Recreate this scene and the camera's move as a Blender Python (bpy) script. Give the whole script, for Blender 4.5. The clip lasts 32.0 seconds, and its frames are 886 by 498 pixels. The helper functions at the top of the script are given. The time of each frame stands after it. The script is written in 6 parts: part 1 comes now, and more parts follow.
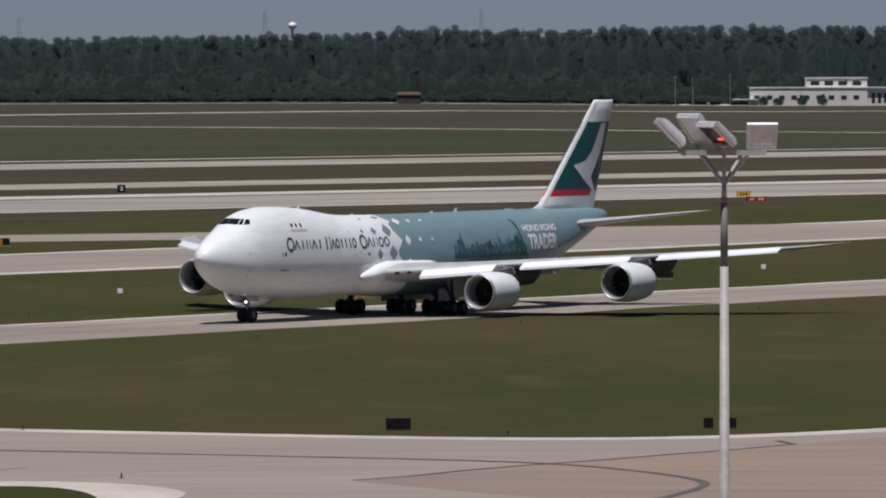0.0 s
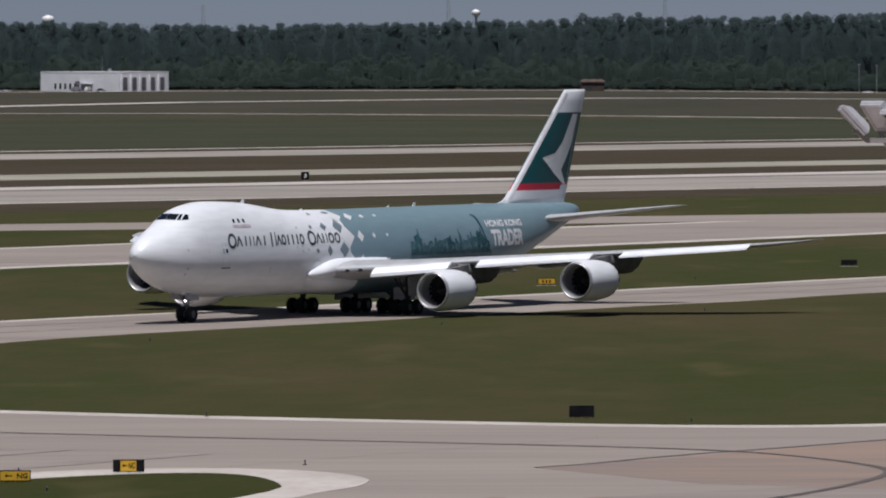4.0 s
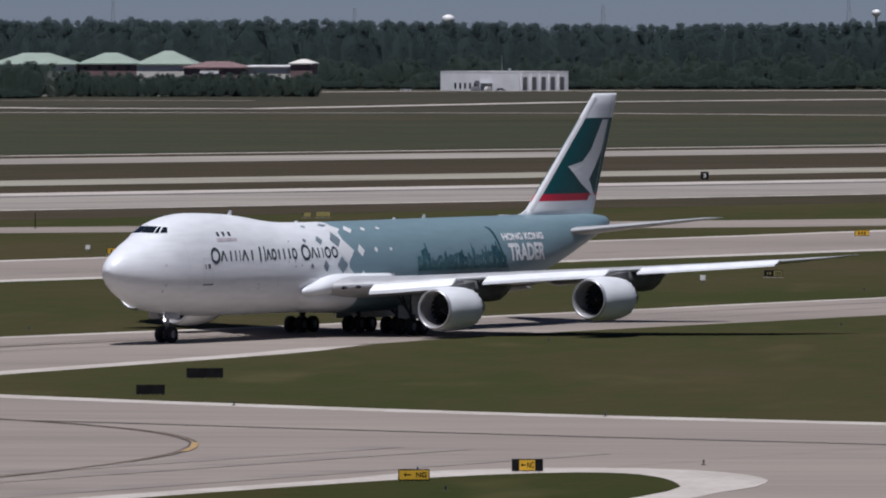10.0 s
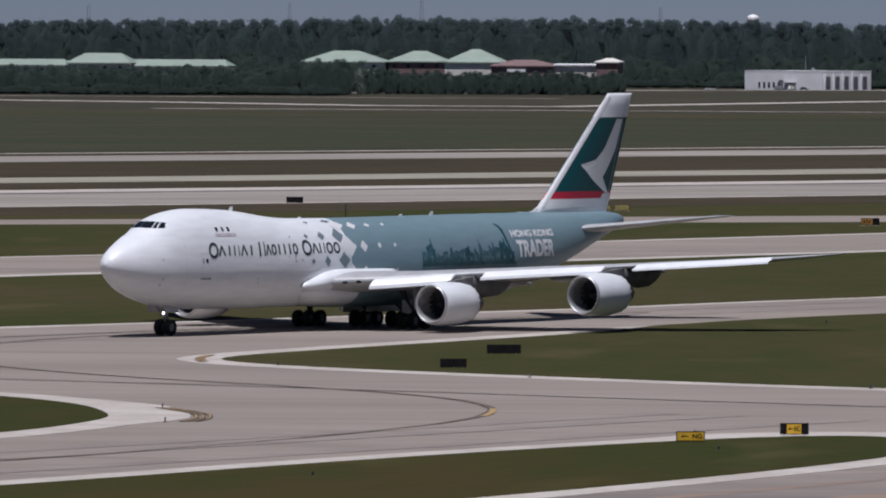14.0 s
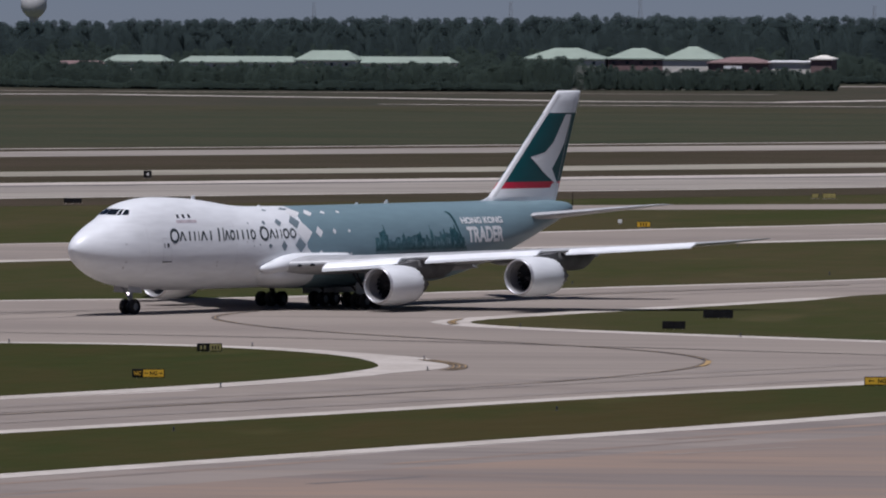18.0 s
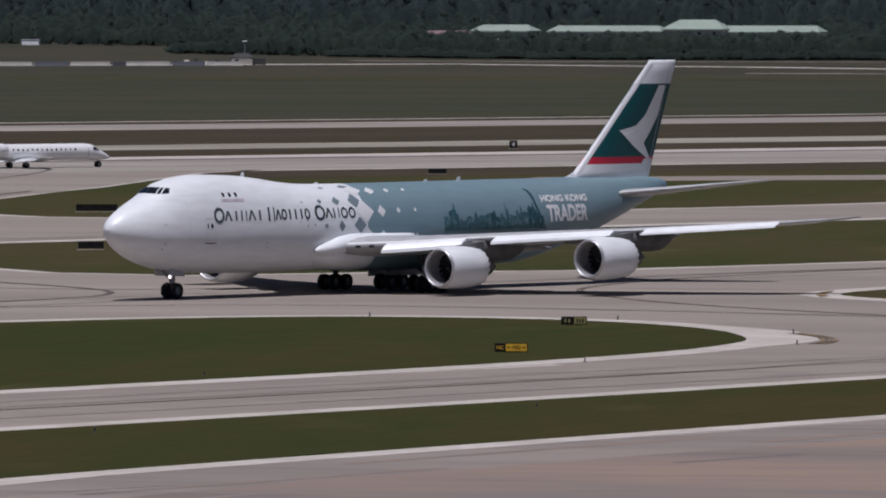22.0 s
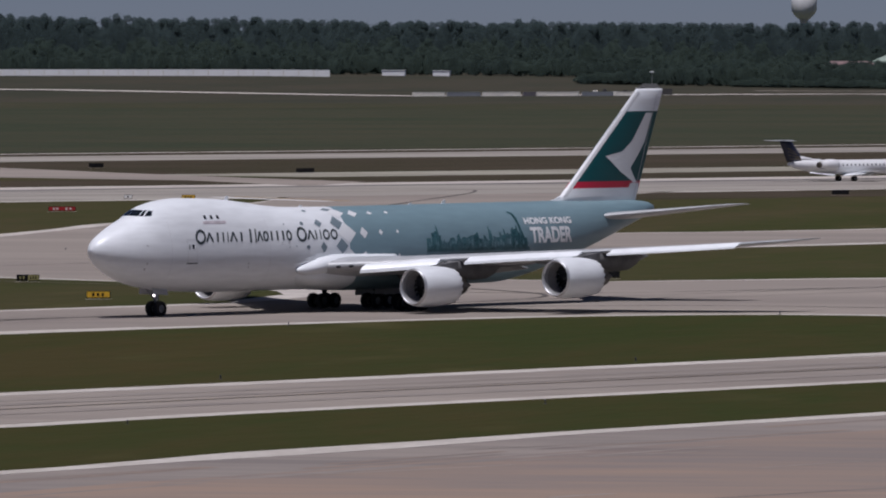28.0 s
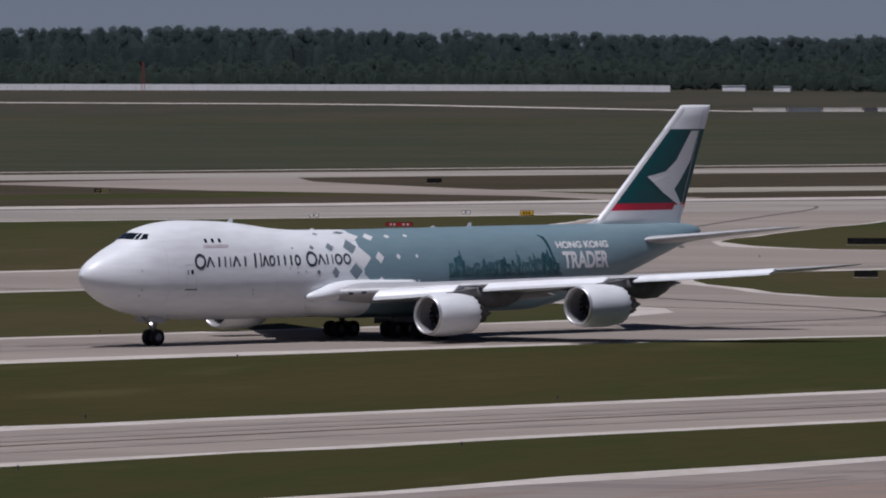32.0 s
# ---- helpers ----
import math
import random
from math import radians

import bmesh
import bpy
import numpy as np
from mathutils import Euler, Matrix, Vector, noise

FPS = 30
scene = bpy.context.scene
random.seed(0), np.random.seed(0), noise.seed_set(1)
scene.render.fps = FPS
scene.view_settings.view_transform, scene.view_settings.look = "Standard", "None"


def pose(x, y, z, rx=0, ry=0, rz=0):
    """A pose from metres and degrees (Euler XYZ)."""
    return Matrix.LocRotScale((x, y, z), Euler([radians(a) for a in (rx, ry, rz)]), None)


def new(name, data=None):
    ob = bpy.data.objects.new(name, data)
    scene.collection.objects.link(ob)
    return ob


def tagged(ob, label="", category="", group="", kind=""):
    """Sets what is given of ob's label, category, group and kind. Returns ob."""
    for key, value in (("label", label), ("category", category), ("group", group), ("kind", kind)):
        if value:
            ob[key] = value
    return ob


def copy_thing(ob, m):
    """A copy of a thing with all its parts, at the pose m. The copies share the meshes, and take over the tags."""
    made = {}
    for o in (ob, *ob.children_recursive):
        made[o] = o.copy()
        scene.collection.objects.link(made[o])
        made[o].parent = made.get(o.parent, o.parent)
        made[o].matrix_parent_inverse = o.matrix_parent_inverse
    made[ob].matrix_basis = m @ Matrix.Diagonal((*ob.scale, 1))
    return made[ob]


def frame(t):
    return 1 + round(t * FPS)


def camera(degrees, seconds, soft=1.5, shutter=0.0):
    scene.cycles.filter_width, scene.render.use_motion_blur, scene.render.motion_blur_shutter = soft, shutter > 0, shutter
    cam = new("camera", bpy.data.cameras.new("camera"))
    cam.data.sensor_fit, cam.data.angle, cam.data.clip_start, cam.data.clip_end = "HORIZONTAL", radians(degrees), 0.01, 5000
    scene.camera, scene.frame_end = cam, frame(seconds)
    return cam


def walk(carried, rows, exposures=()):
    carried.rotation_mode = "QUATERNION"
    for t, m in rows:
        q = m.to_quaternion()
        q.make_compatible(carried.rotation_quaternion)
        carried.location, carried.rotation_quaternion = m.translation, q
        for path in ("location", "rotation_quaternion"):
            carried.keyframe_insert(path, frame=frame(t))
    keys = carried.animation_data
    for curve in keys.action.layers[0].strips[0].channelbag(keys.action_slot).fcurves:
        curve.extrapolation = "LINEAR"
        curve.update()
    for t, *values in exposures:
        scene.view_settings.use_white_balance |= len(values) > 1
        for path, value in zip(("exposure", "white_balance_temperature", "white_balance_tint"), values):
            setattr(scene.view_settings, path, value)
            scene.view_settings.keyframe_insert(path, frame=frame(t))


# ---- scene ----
# the spectator's camera: a long lens that follows the taxiing freighter
cam = camera(5.9839, 32.0, soft=2.0, shutter=0.0)
EYE = [
    (0.0, 5.55, 36.00, 24.50, -0.1272, -1.3157, -0.134),
    (0.5, 5.55, 36.00, 24.50, -0.1908, -1.3262, -0.065),
    (1.0, 5.55, 36.00, 24.50, -0.2672, -1.3566, -0.068),
    (1.5, 5.55, 36.00, 24.50, -0.3318, -1.3615, -0.114),
    (2.0, 5.55, 36.00, 24.50, -0.4484, -1.3806, -0.100),
    (2.5, 5.55, 36.00, 24.50, -0.7822, -1.3846, -0.151),
    (3.0, 5.55, 36.00, 24.50, -0.9311, -1.3959, -0.146),
    (3.5, 5.55, 36.00, 24.50, -1.1720, -1.3995, -0.141),
    (4.0, 5.55, 36.00, 24.50, -1.3680, -1.3992, -0.112),
    (4.5, 5.55, 36.00, 24.50, -1.5548, -1.3899, -0.050),
    (5.0, 5.55, 36.00, 24.50, -1.7441, -1.3805, 0.013),
    (5.5, 5.55, 36.00, 24.50, -1.9474, -1.3826, 0.041),
    (6.0, 5.55, 36.00, 24.50, -2.2581, -1.3828, 0.117),
    (6.5, 5.55, 36.00, 24.50, -2.6312, -1.4057, -0.058),
    (7.0, 5.55, 36.00, 24.50, -2.8039, -1.3799, -0.024),
    (7.5, 5.55, 36.00, 24.50, -3.1057, -1.3675, -0.086),
    (8.0, 5.55, 36.00, 24.50, -3.3105, -1.3951, -0.042),
    (8.5, 5.55, 36.00, 24.50, -3.4558, -1.3706, -0.055),
    (9.0, 5.55, 36.00, 24.50, -3.6517, -1.3759, -0.048),
    (9.5, 5.55, 36.00, 24.50, -3.8607, -1.3974, 0.027),
    (10.0, 5.55, 36.00, 24.50, -4.0672, -1.3973, -0.024),
    (10.5, 5.55, 36.00, 24.50, -4.4761, -1.4366, 0.040),
    (11.0, 5.55, 36.00, 24.50, -4.6814, -1.4479, -0.018),
    (11.5, 5.55, 36.00, 24.50, -4.9223, -1.4715, 0.075),
    (12.0, 5.60, 35.60, 24.50, -5.1388, -1.4886, 0.071),
    (12.5, 5.94, 32.50, 24.50, -5.4222, -1.5221, 0.103),
    (13.0, 6.98, 23.30, 24.50, -5.6990, -1.5033, 0.134),
    (13.5, 8.93, 6.00, 24.59, -5.9491, -1.4251, 0.219),
    (14.0, 11.03, -12.70, 24.69, -6.1469, -1.4103, 0.208),
    (14.5, 13.16, -31.60, 24.78, -6.3049, -1.4066, 0.184),
    (15.0, 15.30, -50.60, 24.87, -6.4540, -1.4042, 0.160),
    (15.5, 17.44, -69.60, 24.96, -6.7227, -1.4208, 0.149),
    (16.0, 19.55, -88.40, 25.06, -6.9902, -1.4267, 0.092),
    (16.5, 21.18, -102.80, 25.15, -7.1894, -1.3700, 0.106),
    (17.0, 21.59, -107.50, 25.15, -7.3361, -1.3762, 0.105),
    (17.5, 20.52, -104.74, 25.22, -7.4649, -1.4105, 0.122),
    (18.0, 20.47, -104.02, 25.23, -7.6152, -1.4398, 0.179),
    (18.5, 20.41, -103.29, 25.25, -7.8113, -1.4593, 0.185),
    (19.0, 20.35, -102.56, 25.27, -8.3627, -1.4798, 0.086),
    (19.5, 20.22, -101.42, 25.27, -8.7021, -1.5281, 0.095),
    (20.0, 19.94, -99.46, 25.23, -8.9953, -1.5499, -0.018),
    (20.5, 19.58, -97.09, 25.16, -9.2980, -1.5943, -0.033),
    (21.0, 19.23, -94.72, 25.09, -9.5179, -1.6158, 0.005),
    (21.5, 18.87, -92.35, 25.02, -9.7726, -1.6205, -0.079),
    (22.0, 18.51, -89.98, 24.96, -10.1050, -1.6465, 0.001),
    (22.5, 18.16, -87.60, 24.89, -10.3228, -1.6388, -0.083),
    (23.0, 18.73, -90.50, 24.83, -10.5385, -1.5949, -0.029),
    (23.5, 20.98, -103.00, 24.78, -10.7966, -1.5480, -0.003),
    (24.0, 24.27, -121.30, 24.75, -11.0119, -1.5157, 0.005),
    (24.5, 27.61, -139.80, 24.71, -11.2343, -1.5126, 0.079),
    (25.0, 30.61, -156.50, 24.68, -11.3673, -1.5063, 0.060),
    (25.5, 32.50, -167.00, 24.68, -11.4679, -1.4941, 0.019),
    (26.0, 32.94, -169.72, 24.71, -11.6053, -1.4811, -0.021),
    (26.5, 32.82, -169.31, 24.76, -11.8283, -1.4724, -0.040),
    (27.0, 32.69, -168.90, 24.80, -12.2242, -1.4729, -0.063),
    (27.5, 32.57, -168.50, 24.85, -12.6097, -1.4535, -0.047),
    (28.0, 32.45, -168.09, 24.89, -12.8271, -1.4302, -0.092),
    (28.5, 32.27, -167.44, 24.93, -13.0110, -1.4372, -0.052),
    (29.0, 31.95, -166.16, 24.92, -13.4250, -1.4350, -0.009),
    (29.5, 31.51, -164.33, 24.88, -13.8528, -1.4325, -0.025),
    (30.0, 31.04, -162.33, 24.84, -14.1728, -1.3923, -0.085),
    (30.5, 30.56, -160.34, 24.79, -14.4433, -1.4085, -0.043),
    (31.0, 30.08, -158.34, 24.74, -14.5733, -1.3613, -0.032),
    (31.5, 29.61, -156.35, 24.69, -14.8629, -1.3419, -0.014),
    (32.0, 29.13, -154.35, 24.65, -15.1251, -1.3214, -0.027),
]
walk(cam, [(t, pose(x, y, z, 90 + pitch, 0, -turn) @ pose(0, 0, 0, 0, 0, roll)) for t, x, y, z, turn, pitch, roll in EYE],
     exposures=[(0, -0.23, 6280, 14), (6, -0.28, 6110, 15), (12, -0.33, 5990, 16), (22, -0.50, 6030, 18.5), (32, -0.55, 6020, 18.5)])

# ---- light ----
SUN_HEIGHT, SUN_TURN = 73.0, 192.0      # degrees above the ground; compass turn of the sun from +y, clockwise
world = bpy.data.worlds.new("sky")
scene.world = world
world.use_nodes = True
wn = world.node_tree.nodes
sky = wn.new("ShaderNodeTexSky")
sky.sky_type, sky.sun_disc = "NISHITA", False
sky.sun_elevation, sky.sun_rotation = radians(SUN_HEIGHT), radians(SUN_TURN)
sky.air_density, sky.dust_density, sky.ozone_density = 0.5, 0.1, 3.0
wn["Background"].inputs["Strength"].default_value = 0.038
tone = wn.new("ShaderNodeMix")
tone.data_type, tone.blend_type = "RGBA", "MULTIPLY"
tone.inputs["Factor"].default_value, tone.inputs["B"].default_value = 1.0, (1.0, 0.965, 1.09, 1)
world.node_tree.links.new(sky.outputs["Color"], tone.inputs["A"])
world.node_tree.links.new(tone.outputs["Result"], wn["Background"].inputs["Color"])
sun = new("sun", bpy.data.lights.new("sun", "SUN"))
sun.data.energy, sun.data.angle, sun.data.color = 4.8, radians(0.5), (1.0, 0.97, 0.93)
sun.matrix_world = pose(0, 0, 400, 90 - SUN_HEIGHT, 0, 180 - SUN_TURN)


# ---- materials ----
def mat(name, color, rough=0.6, metal=0.0, vary=0.0, size=1.0, fine=0.0, bump=0.0, tint=None, emit=0.0, stretch=None, random_tone=0.0, coat=0.0, gloss=None, specks=None):
    """A surface: base colour, mottled at two scales towards tint, with fine relief. size: metres of the large mottling."""
    m = bpy.data.materials.new(name)
    m.use_nodes = True
    n, l = m.node_tree.nodes, m.node_tree.links
    b = n["Principled BSDF"]
    b.inputs["Roughness"].default_value, b.inputs["Metallic"].default_value = rough, metal
    b.inputs["Coat Weight"].default_value = coat
    b.inputs["Specular IOR Level"].default_value = gloss if gloss is not None else (0.05 if rough > 0.9 else 0.25 if rough > 0.75 else 0.5)
    b.inputs["Base Color"].default_value = (*color, 1)
    if emit:
        b.inputs["Emission Color"].default_value, b.inputs["Emission Strength"].default_value = (*color, 1), emit
    out = None
    if vary or bump:
        tc = n.new("ShaderNodeTexCoord")
        mp = n.new("ShaderNodeMapping")
        if stretch:
            mp.inputs["Rotation"].default_value, mp.inputs["Scale"].default_value = (0, 0, stretch[0]), (stretch[1], stretch[2], 1)
        l.new(tc.outputs["Object"], mp.inputs["Vector"])
        big, small = n.new("ShaderNodeTexNoise"), n.new("ShaderNodeTexNoise")
        big.inputs["Scale"].default_value, small.inputs["Scale"].default_value = 1 / size, 9 / size
        big.inputs["Detail"].default_value, small.inputs["Detail"].default_value = 5, 4
        l.new(mp.outputs["Vector"], big.inputs["Vector"]), l.new(mp.outputs["Vector"], small.inputs["Vector"])
        if vary:
            add = n.new("ShaderNodeMath")
            add.operation = "ADD"
            half = n.new("ShaderNodeMath")
            half.operation, half.inputs[1].default_value = "MULTIPLY", fine
            l.new(small.outputs["Fac"], half.inputs[0])
            l.new(big.outputs["Fac"], add.inputs[0]), l.new(half.outputs[0], add.inputs[1])
            ramp = n.new("ShaderNodeMapRange")
            ramp.inputs["From Min"].default_value, ramp.inputs["From Max"].default_value = 0.35 + 0.5 * fine, 0.65 + 0.5 * fine
            l.new(add.outputs[0], ramp.inputs["Value"])
            mix = n.new("ShaderNodeMix")
            mix.data_type = "RGBA"
            t = tint or tuple(c * (1 - vary) for c in color)
            mix.inputs["A"].default_value, mix.inputs["B"].default_value = (*color, 1), (*t, 1)
            l.new(ramp.outputs["Result"], mix.inputs["Factor"])
            out = mix.outputs["Result"]
            if specks:
                # scattered tufts and worn spots of another tone
                dots, cut, over = n.new("ShaderNodeTexNoise"), n.new("ShaderNodeMapRange"), n.new("ShaderNodeMix")
                dots.inputs["Scale"].default_value, dots.inputs["Detail"].default_value = 3.2 / size, 3
                cut.inputs["From Min"].default_value, cut.inputs["From Max"].default_value = 0.60, 0.74
                over.data_type = "RGBA"
                over.inputs["B"].default_value = (*specks, 1)
                l.new(mp.outputs["Vector"], dots.inputs["Vector"]), l.new(dots.outputs["Fac"], cut.inputs["Value"])
                l.new(cut.outputs["Result"], over.inputs["Factor"]), l.new(out, over.inputs["A"])
                out = over.outputs["Result"]
            l.new(out, b.inputs["Base Color"])
        if bump:
            bp = n.new("ShaderNodeBump")
            bp.inputs["Strength"].default_value, bp.inputs["Distance"].default_value = bump, size * 0.05
            l.new(small.outputs["Fac"], bp.inputs["Height"])
            l.new(bp.outputs["Normal"], b.inputs["Normal"])
    if random_tone:
        info, hsv = n.new("ShaderNodeNewGeometry"), n.new("ShaderNodeHueSaturation")
        r = n.new("ShaderNodeMapRange")
        r.inputs["To Min"].default_value, r.inputs["To Max"].default_value = 1 - random_tone, 1 + random_tone
        l.new(info.outputs["Random Per Island"], r.inputs["Value"])
        l.new(r.outputs["Result"], hsv.inputs["Value"])
        if out:
            l.new(out, hsv.inputs["Color"])
        else:
            hsv.inputs["Color"].default_value = (*color, 1)
        l.new(hsv.outputs["Color"], b.inputs["Base Color"])
    return m


# turn of the taxiway's direction in the world
TURN = math.atan2(0.86076167, 0.5090082)
GRASS = mat("grass", (0.041, 0.047, 0.015), 0.95, vary=0.5, size=15, fine=0.45, bump=0.6, stretch=(0.12, 0.42, 0.13), tint=(0.061, 0.052, 0.024), specks=(0.071, 0.063, 0.028))
DEEP_GRASS = mat("deep_grass", (0.034, 0.042, 0.012), 0.95, vary=0.5, size=15, fine=0.4, bump=0.6, stretch=(0.12, 0.40, 0.13), tint=(0.052, 0.043, 0.016), specks=(0.064, 0.059, 0.023))
FAR_GRASS = mat("far_grass", (0.046, 0.047, 0.033), 0.95, vary=0.4, size=60, fine=0.7, bump=0.4, stretch=(0.2, 0.7, 0.25), tint=(0.060, 0.054, 0.039))
# bluer than the near grass: some haze is mixed into this colour
MEADOW = mat("hazy_meadow_grass", (0.040, 0.048, 0.029), 0.95, vary=0.4, size=70, fine=0.9, bump=0.5, stretch=(-TURN, 0.5, 1.0), tint=(0.057, 0.055, 0.035))
DRY = mat("dry_grass", (0.062, 0.056, 0.036), 0.95, vary=0.3, size=60, fine=0.8, bump=0.5, tint=(0.046, 0.049, 0.028))
CONCRETE = mat("concrete_pavement", (0.300, 0.260, 0.222), 0.85, vary=0.3, size=14, fine=0.5, bump=0.2, stretch=(-TURN, 0.07, 0.55), tint=(0.236, 0.203, 0.176), specks=(0.205, 0.175, 0.152))
RUNWAY = mat("runway_concrete", (0.345, 0.318, 0.272), 0.85, vary=0.3, size=12, fine=0.5, bump=0.2, stretch=(-TURN, 0.05, 0.5), tint=(0.240, 0.216, 0.192))
OLD_CONCRETE = mat("old_concrete", (0.335, 0.318, 0.255), 0.85, vary=0.3, size=12, fine=0.7, bump=0.2, stretch=(-TURN, 0.15, 0.5), tint=(0.250, 0.232, 0.185), specks=(0.19, 0.17, 0.14))
APRON = mat("apron_concrete", (0.282, 0.208, 0.160), 0.85, vary=0.35, size=14, fine=0.6, bump=0.2, stretch=(-TURN, 0.10, 0.45), tint=(0.205, 0.172, 0.153), specks=(0.150, 0.125, 0.112))
SHOULDER = mat("stained_shoulder_concrete", (0.270, 0.232, 0.202), 0.85, vary=0.35, size=13, fine=0.7, bump=0.2, stretch=(-TURN, 0.06, 0.5), tint=(0.196, 0.170, 0.153), specks=(0.285, 0.215, 0.168))
WORN_EDGE = mat("worn_concrete_edge", (0.44, 0.405, 0.365), 0.85, vary=0.2, size=7, fine=0.7, bump=0.2, stretch=(-TURN, 0.2, 1.0), tint=(0.30, 0.272, 0.243))
EDGE = mat("pale_concrete_edge", (0.53, 0.488, 0.44), 0.85, vary=0.2, size=7, fine=0.7, bump=0.2, tint=(0.42, 0.38, 0.335))
RUBBER_MARK = mat("tyre_marks", (0.222, 0.193, 0.172), 0.8, vary=0.5, size=9, fine=0.8, stretch=(-TURN, 0.05, 1.0), tint=(0.285, 0.248, 0.214))
DARK_RUBBER = mat("dark_rubber_streak", (0.10, 0.09, 0.085), 0.8, vary=0.4, size=12, fine=0.6, stretch=(-TURN, 0.05, 1.0), tint=(0.17, 0.155, 0.145))
DRY_STRIP = mat("brown_mown_grass", (0.064, 0.050, 0.036), 0.95, vary=0.4, size=40, fine=0.8, bump=0.4, stretch=(-TURN, 0.5, 1.0), tint=(0.046, 0.041, 0.024))
LINE_BLACK = mat("black_line_border", (0.125, 0.110, 0.10), 0.8, vary=0.3, size=2)
LINE_YELLOW = mat("yellow_line_paint", (0.47, 0.32, 0.15), 0.8, vary=0.35, size=2)
LINE_WHITE = mat("white_line_paint", (0.75, 0.73, 0.70), 0.7, vary=0.2, size=3)


def leaf_mat(name, color, tint, size):
    """Foliage: matt leaves that also let light through."""
    m = mat(name, color, 1.0, vary=0.3, size=size, fine=0.5, tint=tint, random_tone=0.05, gloss=0.0)
    n, l = m.node_tree.nodes, m.node_tree.links
    thin, mix = n.new("ShaderNodeBsdfTranslucent"), n.new("ShaderNodeMixShader")
    mix.inputs["Fac"].default_value = 0.6
    link = n["Principled BSDF"].inputs["Base Color"].links[0]
    l.new(link.from_socket, thin.inputs["Color"])
    l.new(n["Principled BSDF"].outputs[0], mix.inputs[1]), l.new(thin.outputs[0], mix.inputs[2])
    # gaps between the leaves
    gap, airy = n.new("ShaderNodeBsdfTransparent"), n.new("ShaderNodeMixShader")
    airy.inputs["Fac"].default_value = 0.45
    l.new(mix.outputs[0], airy.inputs[1]), l.new(gap.outputs[0], airy.inputs[2])
    l.new(airy.outputs[0], n["Material Output"].inputs["Surface"])
    return m

# ---- building helpers ----
ORIGIN = Vector((-22.116, 806.439))
ALONG = Vector((-0.5090082, -0.86076167))      # the freighter's way
ACROSS = Vector((-0.86076167, 0.5090082))      # to its right, away from the camera


def plan(u, v):
    """A place on the ground: u metres along the taxiway, v metres across it, away from the camera."""
    p = ORIGIN + ALONG * u + ACROSS * v
    return p.x, p.y


def mesh_of(name, verts, faces, material, smooth=False):
    me = bpy.data.meshes.new(name)
    me.from_pydata([tuple(v) for v in verts], [], [tuple(f) for f in faces])
    me.update()
    mats = material if isinstance(material, (list, tuple)) else [material]
    for m in mats:
        me.materials.append(m)
    if smooth:
        me.polygons.foreach_set("use_smooth", [True] * len(me.polygons))
    return me


def part(name, me, parent=None, label=""):
    ob = new(name, me)
    if parent:
        ob.parent = parent
    if label:
        ob["label"] = label
    return ob


def smooth_loop(pts, rounds=2, closed=True):
    """Rounds the corners of an outline."""
    for _ in range(rounds):
        q, n = [], len(pts)
        for i in range(n if closed else n - 1):
            a, b = pts[i], pts[(i + 1) % n]
            q += [(a[0] * 0.75 + b[0] * 0.25, a[1] * 0.75 + b[1] * 0.25), (a[0] * 0.25 + b[0] * 0.75, a[1] * 0.25 + b[1] * 0.75)]
        pts = q if closed else [pts[0]] + q + [pts[-1]]
    return pts


def hash_seed(name):
    return sum(ord(c) * (i + 3) for i, c in enumerate(name))


def ragged(outline, seed, amount):
    """Long straight edges, worn and overgrown: they wander a little."""
    rng, out = random.Random(seed), []
    for a, b in zip(outline, outline[1:] + outline[:1]):
        a, b = Vector(a), Vector(b)
        long = (b - a).length
        out.append(tuple(a))
        k = min(int(long / 9), 140)
        if k < 3:
            continue
        side = Vector((a.y - b.y, b.x - a.x)) / long
        drift = 0.0
        for i in range(1, k):
            drift = drift * 0.75 + rng.gauss(0, 0.5)
            out.append(tuple(a.lerp(b, i / k) + side * amount * drift))
    return out


def slab(name, outline, top, material, label, category, bottom=-0.05, uv=True):
    """A flat paved or grown area with an edge of real height."""
    if uv and material is not CONCRETE:
        outline = ragged(outline, hash_seed(name), 1.1 if material in (GRASS, DEEP_GRASS) else 0.8)
    pts = [plan(*p) for p in outline] if uv else outline
    if sum(a[0] * b[1] - b[0] * a[1] for a, b in zip(pts, pts[1:] + pts[:1])) < 0:
        pts = pts[::-1]
    n = len(pts)
    verts = [(x, y, top) for x, y in pts] + [(x, y, bottom) for x, y in pts]
    faces = [tuple(range(n))] + [(i, i + n, (i + 1) % n + n, (i + 1) % n) for i in range(n)]
    return tagged(new(name, mesh_of(name, verts, faces, material)), label, category, kind="structure")


def ribbon(line, width, z):
    """Vertices and faces of a band along a line in plan()."""
    verts, faces = [], []
    for i, p in enumerate(line):
        a, b = Vector(line[max(i - 1, 0)]), Vector(line[min(i + 1, len(line) - 1)])
        t = (b - a).normalized()
        s = Vector((-t.y, t.x)) * width / 2
        for w in (s, -s):
            verts.append((*plan(p[0] + w.x, p[1] + w.y), z))
    for i in range(len(line) - 1):
        faces.append((2 * i, 2 * i + 1, 2 * i + 3, 2 * i + 2))
    return verts, faces


def band(name, line, width, z, material, label, category="marking"):
    return tagged(new(name, mesh_of(name, *ribbon(line, width, z), material)), label, category, kind="structure")


# ---- ground ----
def ease(a):
    a = min(max(a, 0.0), 1.0)
    return a * a * (3 - 2 * a)


